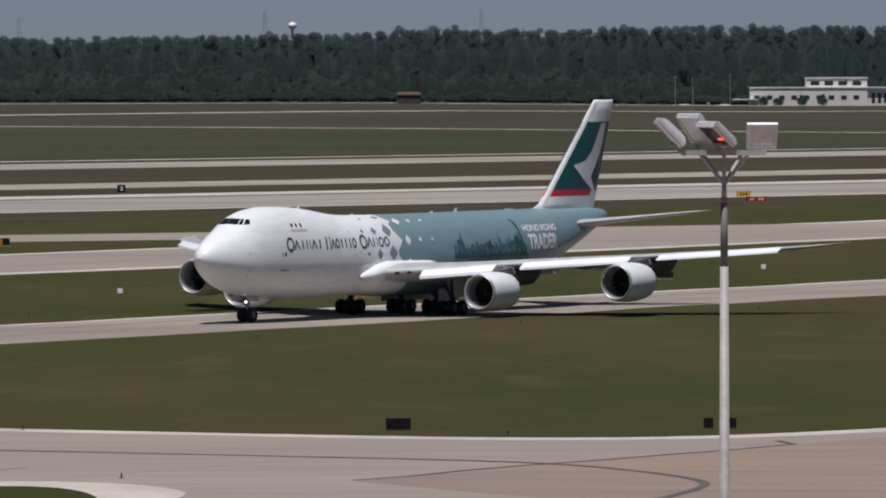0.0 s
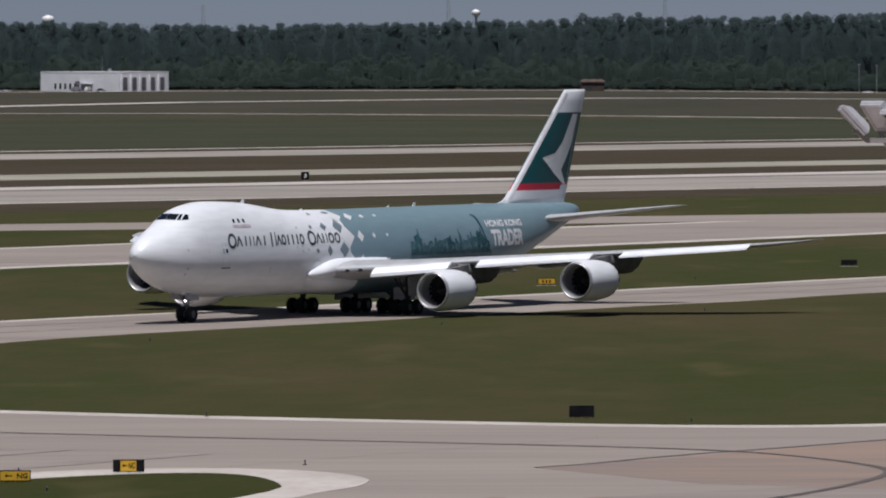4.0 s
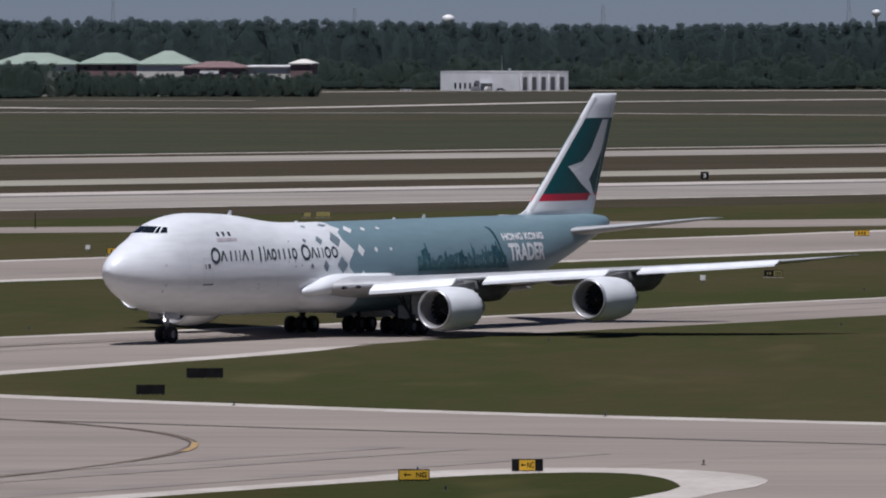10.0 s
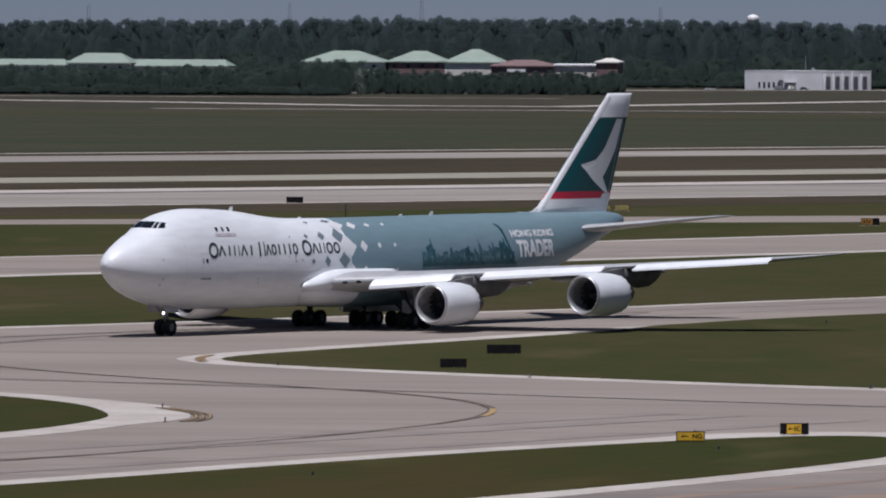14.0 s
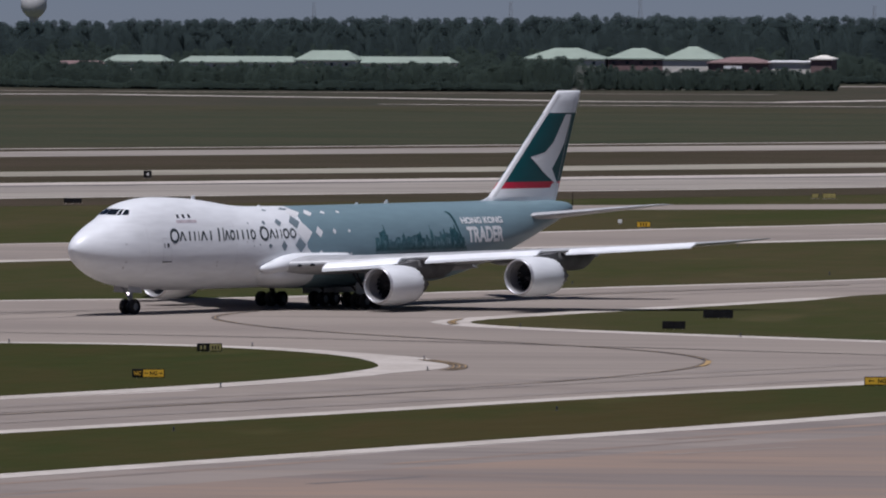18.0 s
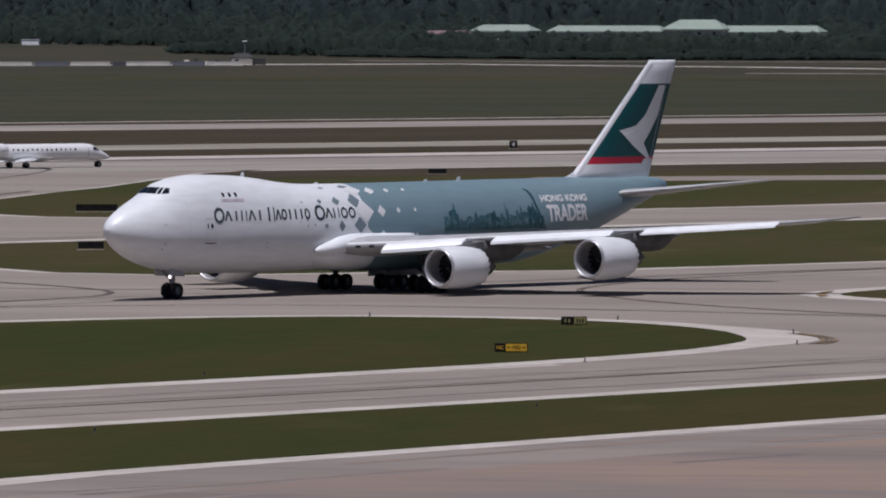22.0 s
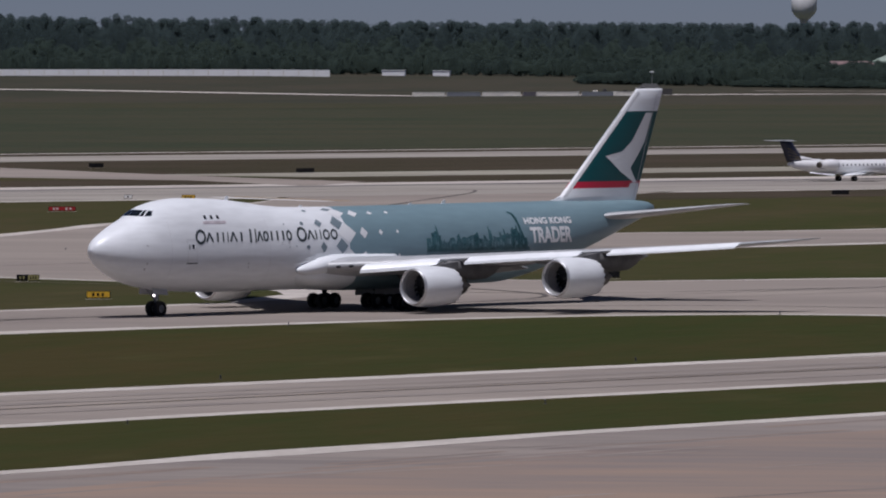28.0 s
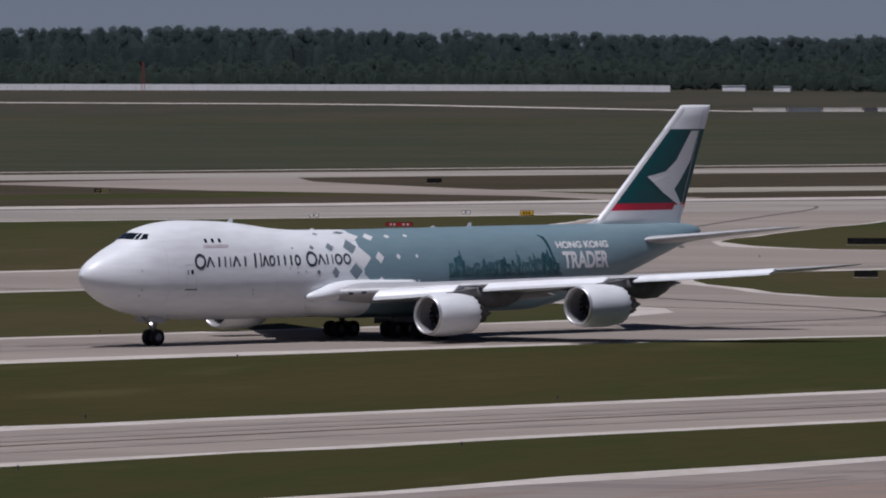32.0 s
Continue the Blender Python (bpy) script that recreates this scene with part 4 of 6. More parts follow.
def engine(sign, x, p, z, wing_part):
    y = -sign * p
    holder = part("engine", mesh_of("engine_cowl", *revolve([(0.22, 1.66), (0.5, 1.75), (1.1, 1.82), (2.0, 1.85), (3.0, 1.83), (4.0, 1.74), (4.9, 1.58), (5.0, 1.50), (4.2, 1.55)], x, y, z, chevrons=(6, 7)), WHITE_PAINT, smooth=True),
                  freighter, "round white turbofan nacelle with a dark inlet")
    part("inlet_lip", mesh_of("inlet_lip", *revolve([(0.62, 1.40), (0.3, 1.42), (0.08, 1.48), (0.0, 1.55), (0.07, 1.62), (0.23, 1.672)], x, y, z), METAL, smooth=True), holder, "polished metal inlet lip")
    part("inlet_duct", mesh_of("inlet_duct", *revolve([(0.60, 1.40), (1.1, 1.36), (1.9, 1.36)], x, y, z), DUCT, smooth=True), holder)
    fan = part("fan", mesh_of("fan", *revolve([(1.7, 0.30), (1.9, 0.45), (2.08, 0.5)], x, y, z, 20), FAN, smooth=True), holder, "dark hub of the fan")
    for i in range(18):
        blade = part("fan_blade", BLADE, fan)
        blade.matrix_basis = pose(x, y, z, 20 * i, 0, 0)
    part("fan_back", mesh_of("fan_back", *revolve([(2.1, 0.01), (2.1, 1.37)], x, y, z), TYRE), holder)
    part("spinner", mesh_of("spinner", *revolve([(1.1, 0.02), (1.25, 0.16), (1.5, 0.30), (1.9, 0.42)], x, y, z, 20), FAN, smooth=True), holder)
    part("core_cowl", mesh_of("core_cowl", *revolve([(4.1, 1.2), (4.9, 1.12), (5.7, 0.95), (6.5, 0.74), (6.45, 0.68), (6.1, 0.6)], x, y, z, 28, chevrons=(3,)), HOT, smooth=True), holder, "burnt metal core nozzle")
    part("exhaust_plug", mesh_of("exhaust_plug", *revolve([(6.0, 0.5), (6.6, 0.42), (7.3, 0.22), (7.7, 0.03)], x, y, z, 20), HOT, smooth=True), holder)
    xl, c, zw = wing_at(p)
    rings = []
    for k in range(8):
        t = k / 7
        px = x + 1.4 + t * (xl + c * 0.55 - x - 1.4)
        top = z + 1.75 + (zw - 0.05 - z - 1.75) * min(t * 1.7, 1.0)
        low = z + 1.55 - 0.5 * max(t - 0.3, 0) + (0.9 * max(t - 0.6, 0) * (zw - z))
        hw = 0.30 * math.sin(math.pi * min(max(0.08 + t * 0.86, 0), 1)) + 0.06
        rings.append([(px, y - hw, low), (px, y + hw, low), (px, y + hw * 0.9, top), (px, y - hw * 0.9, top)])
    part("pylon", mesh_of("pylon", *loft(rings), PYLON_GREY), holder, "dark pylon under the wing")
    # the pylon's tail, hanging behind the nozzle
    rings = []
    for t, low, wide in ((4.6, 1.2, 0.2), (6.2, 0.75, 0.42), (7.8, 0.45, 0.5), (9.4, 0.55, 0.46), (10.6, 1.0, 0.32), (11.6, 1.6, 0.1)):
        top = zw - z - 0.12
        low = min(low, top - 0.15)
        rings.append([(x + t, y - wide * 0.7, z + low), (x + t, y + wide * 0.7, z + low), (x + t, y + wide, z + (low + top) / 2), (x + t, y + wide * 0.9, z + top), (x + t, y - wide * 0.9, z + top), (x + t, y - wide, z + (low + top) / 2)])
    part("pylon_fairing", mesh_of("pylon_fairing", *loft(rings), PYLON_GREY, smooth=True), holder, "fairing behind the nozzle, darkened with the wing's shade")


for sign, w in ((1, wings[0]), (-1, wings[1])):
    engine(sign, 28.0, 13.2, 2.42, w)
    engine(sign, 36.0, 23.2, 3.22, w)


def fin():
    rings = []
    for k in range(13):
        z = 9.0 + (19.75 - 9.0) * k / 12
        xl, xt = 61.0 + 1.07 * (z - 9.0), 72.4 + 0.375 * (z - 9.0)
        ring = []
        for i in range(24):
            t = i / 12
            c = 0.5 * (1 - math.cos(math.pi * (t if t <= 1 else 2 - t)))
            th = 0.5 * (xt - xl) * 0.115 * math.sqrt(max(c, 0)) * (1 - c) * 2.6
            ring.append((xl + (xt - xl) * c, (th if t > 1 else -th), z))
        rings.append(ring)
    top = [(p[0] + 0.05 * (76 - p[0]), p[1] * 0.35, 19.95) for p in rings[-1]]
    f = part("fin", mesh_of("fin", *loft(rings + [top]), FIN_PAINT, smooth=True), freighter, "tall dark green tail fin with a white cap and a red stripe")

    def on_fin(x, z, out):
        xl, xt = 61.0 + 1.07 * (z - 9.0), 72.4 + 0.375 * (z - 9.0)
        c = min(max((x - xl) / (xt - xl), 0), 1)
        return Vector((x, -(0.5 * (xt - xl) * 0.115 * math.sqrt(c) * (1 - c) * 2.6 + out), z))

    def stroke(quads, material, name, label):
        verts, faces = [], []
        for q in quads:
            v, fc = patch(q, 3, 3, 0.03, on_fin)
            faces += [tuple(i + len(verts) for i in g) for g in fc]
            verts += v
        part(name, mesh_of(name, verts, faces, material), f, label)

    left = [(73.76, 17.66), (73.03, 16.73), (71.71, 15.05), (70.25, 14.05), (67.85, 13.62)]
    right = [(74.79, 17.66), (74.42, 16.72), (73.69, 14.93), (72.44, 13.41), (71.49, 12.45)]
    quads = [[left[k + 1], right[k + 1], right[k], left[k]] for k in range(4)]
    quads.append([(69.89, 12.17), (71.5, 12.45), (71.49, 12.46), (67.85, 13.62)])
    quads.append([(69.89, 12.17), (72.15, 11.05), (72.55, 11.12), (71.5, 12.45)])
    stroke([[(71.2, 10.54), (72.9, 10.54), (72.95, 11.06), (71.6, 11.06)]], WHITE_DECAL, "stripe_end", "white end of the red stripe")
    stroke(quads, WHITE_DECAL, "fin_emblem", "plain white sweeping shape")
    stroke([[(72.62 + 0.34 * (z - 11.1), z), (72.70 + 0.34 * (z - 11.1), z), (72.70 + 0.34 * (z + 2 - 11.1), z + 2), (72.62 + 0.34 * (z + 2 - 11.1), z + 2)] for z in (9.8, 11.8, 13.8, 15.8, 17.5)], SEAM, "rudder_seam", "thin dark rudder seam")
    for z in range(6):
        z0, z1 = 9.9 + z * 1.62, 9.9 + (z + 1) * 1.62
        stroke([[(61.0 + 1.07 * (z0 - 9.0), z0), (61.6 + 1.07 * (z0 - 9.0), z0), (61.6 + 1.07 * (z1 - 9.0), z1), (61.0 + 1.07 * (z1 - 9.0), z1)]], JOINT, "leading_edge_strip", "bare pale grey strip along the fin's leading edge")
    rings = [[(x, -w, 9.1 + 0.0 * x), (x, w, 9.1), (x, w * 0.3, h), (x, -w * 0.3, h)] for x, w, h in ((60.2, 0.05, 9.45), (61.2, 0.25, 9.62), (62.4, 0.3, 10.1), (64.0, 0.2, 11.2))]
    part("dorsal_fin", mesh_of("dorsal_fin", *loft(rings), WHITE_PAINT, smooth=False), f)


fin()


def tailplane(sign):
    rings = [airfoil(x, c, -sign * p, z, t, 10) for p, x, c, z, t in ((0.4, 64.6, 9.0, 7.8, 0.10), (1.5, 65.6, 8.2, 7.95, 0.10), (6.0, 69.6, 5.6, 8.5, 0.09), (10.6, 73.4, 3.0, 9.05, 0.08), (11.2, 74.4, 2.0, 9.12, 0.06))]
    part("tailplane", mesh_of("tailplane", *loft(rings), GREY_PAINT, smooth=True), freighter, "grey swept tailplane")


tailplane(1), tailplane(-1)


def cyl(p, q, r0, r1=None, n=14):
    """A round bar from p to q."""
    p, q = Vector(p), Vector(q)
    r1 = r0 if r1 is None else r1
    a = (q - p).normalized()
    s = a.orthogonal().normalized()
    t = a.cross(s)
    return loft([[p + (s * math.cos(2 * math.pi * i / n) + t * math.sin(2 * math.pi * i / n)) * r0 for i in range(n)],
                 [q + (s * math.cos(2 * math.pi * i / n) + t * math.sin(2 * math.pi * i / n)) * r1 for i in range(n)]])


def merged(*pieces):
    verts, faces = [], []
    for v, f in pieces:
        faces += [tuple(i + len(verts) for i in g) for g in f]
        verts += [tuple(p) for p in v]
    return verts, faces


def wheel_mesh(r, w):
    prof = [(-w / 2, r * 0.5), (-w / 2, r * 0.86), (-w * 0.36, r * 0.97), (0, r), (w * 0.36, r * 0.97), (w / 2, r * 0.86), (w / 2, r * 0.5)]
    rings = [[(rr * math.cos(2 * math.pi * i / 28), y, rr * math.sin(2 * math.pi * i / 28)) for i in range(28)] for y, rr in prof]
    tyre = loft(rings, caps=False)
    hub = [[(rr * math.cos(2 * math.pi * i / 14), y, rr * math.sin(2 * math.pi * i / 14)) for i in range(14)] for y, rr in ((-w * 0.46, 0.02), (-w * 0.46, r * 0.2), (-w * 0.30, r * 0.36), (-w * 0.40, r * 0.51), (w * 0.40, r * 0.51), (w * 0.30, r * 0.36), (w * 0.46, r * 0.2), (w * 0.46, 0.02))]
    v, f = merged(tyre, loft(hub, caps=False))
    me = mesh_of("wheel", v, f, [TYRE, STRUT], smooth=True)
    for k, poly in enumerate(me.polygons):
        poly.material_index = 0 if k < len(tyre[1]) else 1
    return me


WHEEL = wheel_mesh(0.70, 0.56)
rolling = []


STAND = 0.02       # height of the airframe over its drawn place


def bogie(name, x, y, top, wheels, label):
    """A landing gear leg with its wheels; wheels: offsets in x and y."""
    xs = [w[0] for w in wheels]
    d = -STAND
    pieces = [cyl((x, y, 0.7 + d), (x, y, 1.7), 0.13), cyl((x, y, 1.5), (x + 0.15, y, top), 0.2), cyl((x, y, 1.3), (x - 1.6, y, top), 0.08), cyl((x + 0.3, y, 0.95 + d), (x + 0.32, y, 1.9), 0.06)]
    pieces.append(cyl((x + min(xs) - 0.15, y, 0.62 + d), (x + max(xs) + 0.15, y, 0.62 + d), 0.14))
    for ox in sorted(set(xs)):
        pieces.append(cyl((x + ox, y - 0.62, 0.62 + d), (x + ox, y + 0.62, 0.62 + d), 0.09))
    if len(wheels) > 2:
        pieces += [cyl((x + 0.1, y - 0.2, 1.2), (x - 1.9, y + 0.3, top), 0.11), cyl((x, y + 0.25, 1.1), (x + 1.5, y + 0.1, top), 0.10), cyl((x - 0.8, y, 0.95 + d), (x + 0.8, y, 1.0 + d), 0.2), cyl((x, y - 0.25, 1.4), (x, y - 0.9, top), 0.09)]
    leg = part(name, mesh_of(name, *merged(*pieces), STRUT if len(wheels) < 3 else GEAR_DARK, smooth=False), freighter, label)
    for ox, oy in wheels:
        w = part("wheel", WHEEL, leg)
        w.location = (x + ox, y + oy, 0.70 + d)
        rolling.append(w)
    return leg


nose_leg = bogie("nose_gear", 8.7, 0.0, 2.9, [(0, -0.48), (0, 0.48)], "grey nose gear leg with two black tyres and a lit lamp")
part("taxi_lamp", mesh_of("taxi_lamp", *pod(8.36, 8.52, 0.0, 1.85, 0.11, 0.11, n=10, m=8), LAMP_ON, smooth=True), nose_leg, "lit white taxi lamp")
for sign in (1, -1):
    part("gear_door", mesh_of("gear_door", *loft([[(7.4, sign * 0.75, 2.75), (9.4, sign * 0.75, 2.5), (9.4, sign * 0.70, 2.45), (7.4, sign * 0.70, 2.7)], [(7.5, sign * 0.95, 2.0), (9.3, sign * 0.95, 1.9), (9.3, sign * 0.90, 1.9), (7.5, sign * 0.90, 2.0)]]), GREY_PAINT), nose_leg)
def cuboid_at(x0, x1, y0, y1, z0, z1):
    return loft([[(x0, y0, z0), (x1, y0, z0), (x1, y1, z0), (x0, y1, z0)], [(x0, y0, z1), (x1, y0, z1), (x1, y1, z1), (x0, y1, z1)]])


FOUR = [(-0.8, -0.58), (-0.8, 0.58), (0.8, -0.58), (0.8, 0.58)]
for sign in (1, -1):
    bogie("wing_gear", 36.0, -sign * 5.6, 3.6, FOUR, "four-wheeled main gear under the wing")
    bogie("body_gear", 39.3, -sign * 1.95, 2.8, FOUR, "four-wheeled main gear under the belly")
    part("body_gear_door", mesh_of("body_gear_door", *cuboid_at(37.6, 41.2, -sign * 3.15 - 0.03, -sign * 3.15 + 0.03, 1.15, 2.5), GREY_PAINT), freighter)
    part("body_gear_door", mesh_of("body_gear_door", *cuboid_at(37.6, 41.2, -sign * 0.65 - 0.03, -sign * 0.65 + 0.03, 1.3, 2.4), GREY_PAINT), freighter)
    y = -sign * 6.5
    part("wing_gear_door", mesh_of("wing_gear_door", *loft([[(34.6, y, 3.6), (37.4, y, 3.6), (37.4, y - sign * 0.06, 3.6), (34.6, y - sign * 0.06, 3.6)], [(34.8, y, 1.7), (37.2, y, 1.7), (37.2, y - sign * 0.06, 1.7), (34.8, y - sign * 0.06, 1.7)]]), GREY_PAINT), freighter)

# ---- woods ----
# leaf colours lightened and blued: distance haze is put into them
FOREST = leaf_mat("hazy_woodland_leaves", (0.067, 0.094, 0.093), (0.061, 0.086, 0.087), 55)
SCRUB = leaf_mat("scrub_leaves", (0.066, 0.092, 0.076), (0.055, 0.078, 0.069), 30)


def raw_mesh(name, verts, tris, material, normals=None):
    me = bpy.data.meshes.new(name)
    me.vertices.add(len(verts)), me.loops.add(len(tris) * 3), me.polygons.add(len(tris))
    me.vertices.foreach_set("co", verts.astype(np.float32).ravel())
    me.loops.foreach_set("vertex_index", tris.astype(np.int32).ravel())
    me.polygons.foreach_set("loop_start", np.arange(0, len(tris) * 3, 3, dtype=np.int32))
    me.update(calc_edges=True)
    me.materials.append(material)
    if normals is not None:
        me.polygons.foreach_set("use_smooth", np.ones(len(tris), dtype=bool))
        me.normals_split_custom_set_from_vertices(normals.tolist())
    return me


LOBE_RINGS = [(-0.9, 0.5), (-0.3, 0.97), (0.4, 0.9), (0.95, 0.3)]
LOBE = np.array([(r * math.cos(i * math.pi / 3 + 0.5 * j), r * math.sin(i * math.pi / 3 + 0.5 * j), z) for j, (z, r) in enumerate(LOBE_RINGS) for i in range(6)])
LOBE_F = np.array([t for j in range(3) for i in range(6) for t in ((6 * j + i, 6 * j + (i + 1) % 6, 6 * j + 6 + i), (6 * j + (i + 1) % 6, 6 * j + 6 + (i + 1) % 6, 6 * j + 6 + i))])


def lit(u):
    """Soft normals: out of the crown and upwards."""
    out = u * 0.25 + np.array([0, -0.35, 0.6])
    return out / np.linalg.norm(out, axis=1, keepdims=True)


def wood(name, trees, lobes, leaves, spray, material, label, seed):
    """Many trees in one mesh: a trunk and a billowing crown each, lobes of foliage with small sprays of leaves round them.
    trees: x, y, height, crown width, bare share of the trunk."""
    rng = np.random.default_rng(seed)
    vs, fs, ns, count = [], [], [], 0
    a = np.arange(5) * 2 * np.pi / 5
    ring = np.stack([np.cos(a), np.sin(a), 0 * a], 1)
    stem_f = np.array([(i, (i + 1) % 5, 5 + i) for i in range(5)] + [((i + 1) % 5, 5 + (i + 1) % 5, 5 + i) for i in range(5)])
    lobe_n = lit(LOBE)
    for x, y, h, w, bare in trees:
        z0 = lie(x, y) - 0.3
        vs.append(np.concatenate([ring * 0.28 + (x, y, z0), ring * 0.1 + (x, y, z0 + h * 0.85)])), ns.append(np.tile((0.0, -0.6, 0.8), (10, 1)))
        fs.append(stem_f + count)
        count += 10
        f = (np.arange(lobes) + rng.uniform(-0.3, 0.3, lobes)).clip(0, lobes - 1) / (lobes - 1)
        wide = w * rng.uniform(0.15, 0.22, lobes) * (1 - 0.1 * f)
        deep = np.maximum(wide * rng.uniform(0.7, 1.0, lobes), h * (1 - bare) * 0.6 / lobes)
        off = rng.uniform(-0.34, 0.34, (lobes, 2)) * w * (1 - 0.25 * f[:, None] ** 2)
        foot = z0 + h * bare + deep * 0.9
        mid = np.stack([x + off[:, 0], y + off[:, 1], foot + (z0 + h - deep - foot) * f], 1)
        size = np.stack([wide, wide, deep], 1)
        body = mid[:, None] + LOBE[None] * size[:, None] * rng.uniform(0.7, 1.0, (lobes, len(LOBE), 1))
        vs.append(body.reshape(-1, 3)), ns.append(np.tile(lobe_n, (lobes, 1)))
        fs.append((LOBE_F[None] + (np.arange(lobes) * len(LOBE))[:, None, None]).reshape(-1, 3) + count)
        count += lobes * len(LOBE)
        heart = LOBE * np.array([w * 0.56, w * 0.56, h * 0.46]) * rng.uniform(0.85, 1.0, (len(LOBE), 1)) + (x, y, z0 + h * 0.47)
        vs.append(heart), ns.append(lobe_n)
        fs.append(LOBE_F + count)
        count += len(LOBE)
        mid, size = np.vstack([mid, (x, y, z0 + h * 0.47)]), np.vstack([size, (w * 0.5, w * 0.5, h * 0.46)])
        k = np.minimum(rng.integers(0, lobes + lobes // 2, leaves), lobes)
        u = rng.normal(size=(leaves, 3))
        u /= np.linalg.norm(u, axis=1, keepdims=True)
        tri = (mid[k] + u * size[k] * rng.uniform(0.8, 1.14, (leaves, 1)))[:, None] + rng.uniform(-1, 1, size=(leaves, 3, 3)) * spray * np.array([1.2, 1.0, 0.8])
        away = np.cross(tri[:, 1] - tri[:, 0], tri[:, 2] - tri[:, 0])[:, 1] > 0
        tri[away] = tri[away][:, ::-1]
        vs.append(tri.reshape(-1, 3)), ns.append(np.repeat(lit(u), 3, axis=0))
        fs.append(np.arange(3 * leaves).reshape(-1, 3) + count)
        count += 3 * leaves
    return tagged(new(name, raw_mesh(name, np.concatenate(vs), np.concatenate(fs), material, np.concatenate(ns))), label, "trees", kind="stuff")


SKYLINE_X = [-1700, -1290, -1236, -1130, -993, -883, -768, -634, -494, -461, -360, -300, -240, -196, -150, -102, 6, 57, 112, 214, 600]
SKYLINE_Z = [39, 39.5, 40, 37, 35, 34, 33.2, 35.2, 36.4, 36.6, 36.8, 36.2, 35, 34.2, 34.8, 35, 38.2, 37.8, 39.4, 39.2, 39]


def woods():
    rng = random.Random(11)
    tall, low, front = [], [], []
    for row in range(3):
        x = -1680.0
        while x < 560:
            y = 4090 + row * 55 + rng.uniform(-22, 22) - 0.10 * abs(x + 300) * (x < -300)
            top = float(np.interp(x, SKYLINE_X, SKYLINE_Z))
            h = top - lie(x, y) + rng.gauss(-0.7, 0.35)
            if rng.random() < 0.05:
                h += rng.uniform(1.0, 2.4)
            tall.append((x, y, h, rng.uniform(12, 19), rng.uniform(0.03, 0.10)))
            x += rng.uniform(5.5, 9.5)
    x = -1680.0
    while x < 560:
        for k in range(2):
            y = 4010 + 40 * k + rng.uniform(-18, 18) - 0.10 * abs(x + 300) * (x < -300)
            low.append((x + rng.uniform(-2, 2), y, rng.uniform(9, 19), rng.uniform(9, 14), 0.0))
        low.append((x, 3985 + rng.uniform(-8, 8) - 0.10 * abs(x + 300) * (x < -300), rng.uniform(4, 7), rng.uniform(8, 11), 0.0))
        x += rng.uniform(5, 9)
    x = -1400.0
    while x < -640:
        for k in range(2):
            low.append((x, 3745 + 30 * k + rng.uniform(-12, 12), rng.uniform(8, 14), rng.uniform(7, 11), 0.03))
        x += rng.uniform(4.5, 7.5)
    x = -725.0
    while x < -396:
        for k in range(2):
            h = (rng.uniform(10.5, 13.0) + 3.2 * (x > -425)) * min(1.0, 0.4 + (x + 725) / 110)
            front.append((x, 3430 + 30 * k + rng.uniform(-12, 12), h, rng.uniform(8, 12), 0.0))
        x += rng.uniform(3.2, 5.5)
    x = -650.0
    while x < -398:
        front.append((x, 3405 + rng.uniform(-6, 6), rng.uniform(3, 5.5), rng.uniform(7, 10), 0.0))
        x += rng.uniform(3, 5)
    while x < -291:
        for k in range(2):
            front.append((x, 3490 + 14 * k + rng.uniform(-6, 6), rng.uniform(8.2, 11.0) * (1.12 if x < -380 else 1.0), rng.uniform(5, 8), 0.0))
        x += rng.uniform(2.5, 4)
    for x in (143, 150, 161, 170):
        front.append((x, 3900 + rng.uniform(-4, 4), rng.uniform(4, 6), rng.uniform(4, 5.5), 0.25))
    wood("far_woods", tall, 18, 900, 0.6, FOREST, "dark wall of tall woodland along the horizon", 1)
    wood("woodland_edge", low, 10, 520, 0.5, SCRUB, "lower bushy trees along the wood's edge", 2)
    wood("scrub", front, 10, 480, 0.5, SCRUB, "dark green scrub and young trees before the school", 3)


woods()

# ---- far buildings ----
WALL_WHITE = mat("white_metal_wall", (0.92, 0.92, 0.92), 0.6, vary=0.08, size=6, fine=0.4)
WALL_CREAM = mat("cream_rendered_wall", (0.78, 0.75, 0.68), 0.7, vary=0.1, size=5, fine=0.4)
WALL_BRICK = mat("red_brick_wall", (0.25, 0.172, 0.168), 0.85, vary=0.25, size=3, fine=0.6)
ROOF_GREEN = mat("pale_green_metal_roof", (0.31, 0.38, 0.315), 0.6, vary=0.12, size=8, fine=0.4)
ROOF_WHITE = mat("white_roof", (0.74, 0.74, 0.74), 0.6, vary=0.08, size=8)
PANE = mat("dark_window_glass", (0.04, 0.045, 0.05), 0.15, vary=0.2, size=1)
DOOR_GREY = mat("grey_roller_door", (0.17, 0.16, 0.17), 0.6, vary=0.15, size=2)
TANK = mat("white_tank_paint", (0.88, 0.88, 0.87), 0.45, vary=0.1, size=4)
STEM = mat("grey_tank_stem", (0.76, 0.75, 0.75), 0.6, vary=0.15, size=3)
GALV = mat("galvanised_steel", (0.45, 0.46, 0.47), 0.45, 0.6, vary=0.2, size=0.5)
# steel in a pale blue-grey that stands in for haze
HAZE_STEEL = mat("hazy_steel", (0.34, 0.36, 0.40), 0.7, vary=0.1, size=2)
MAST_RED = mat("red_mast_paint", (0.45, 0.06, 0.05), 0.6, vary=0.15, size=2)
DARK = mat("dark_shed_wall", (0.06, 0.06, 0.06), 0.8, vary=0.2, size=2)


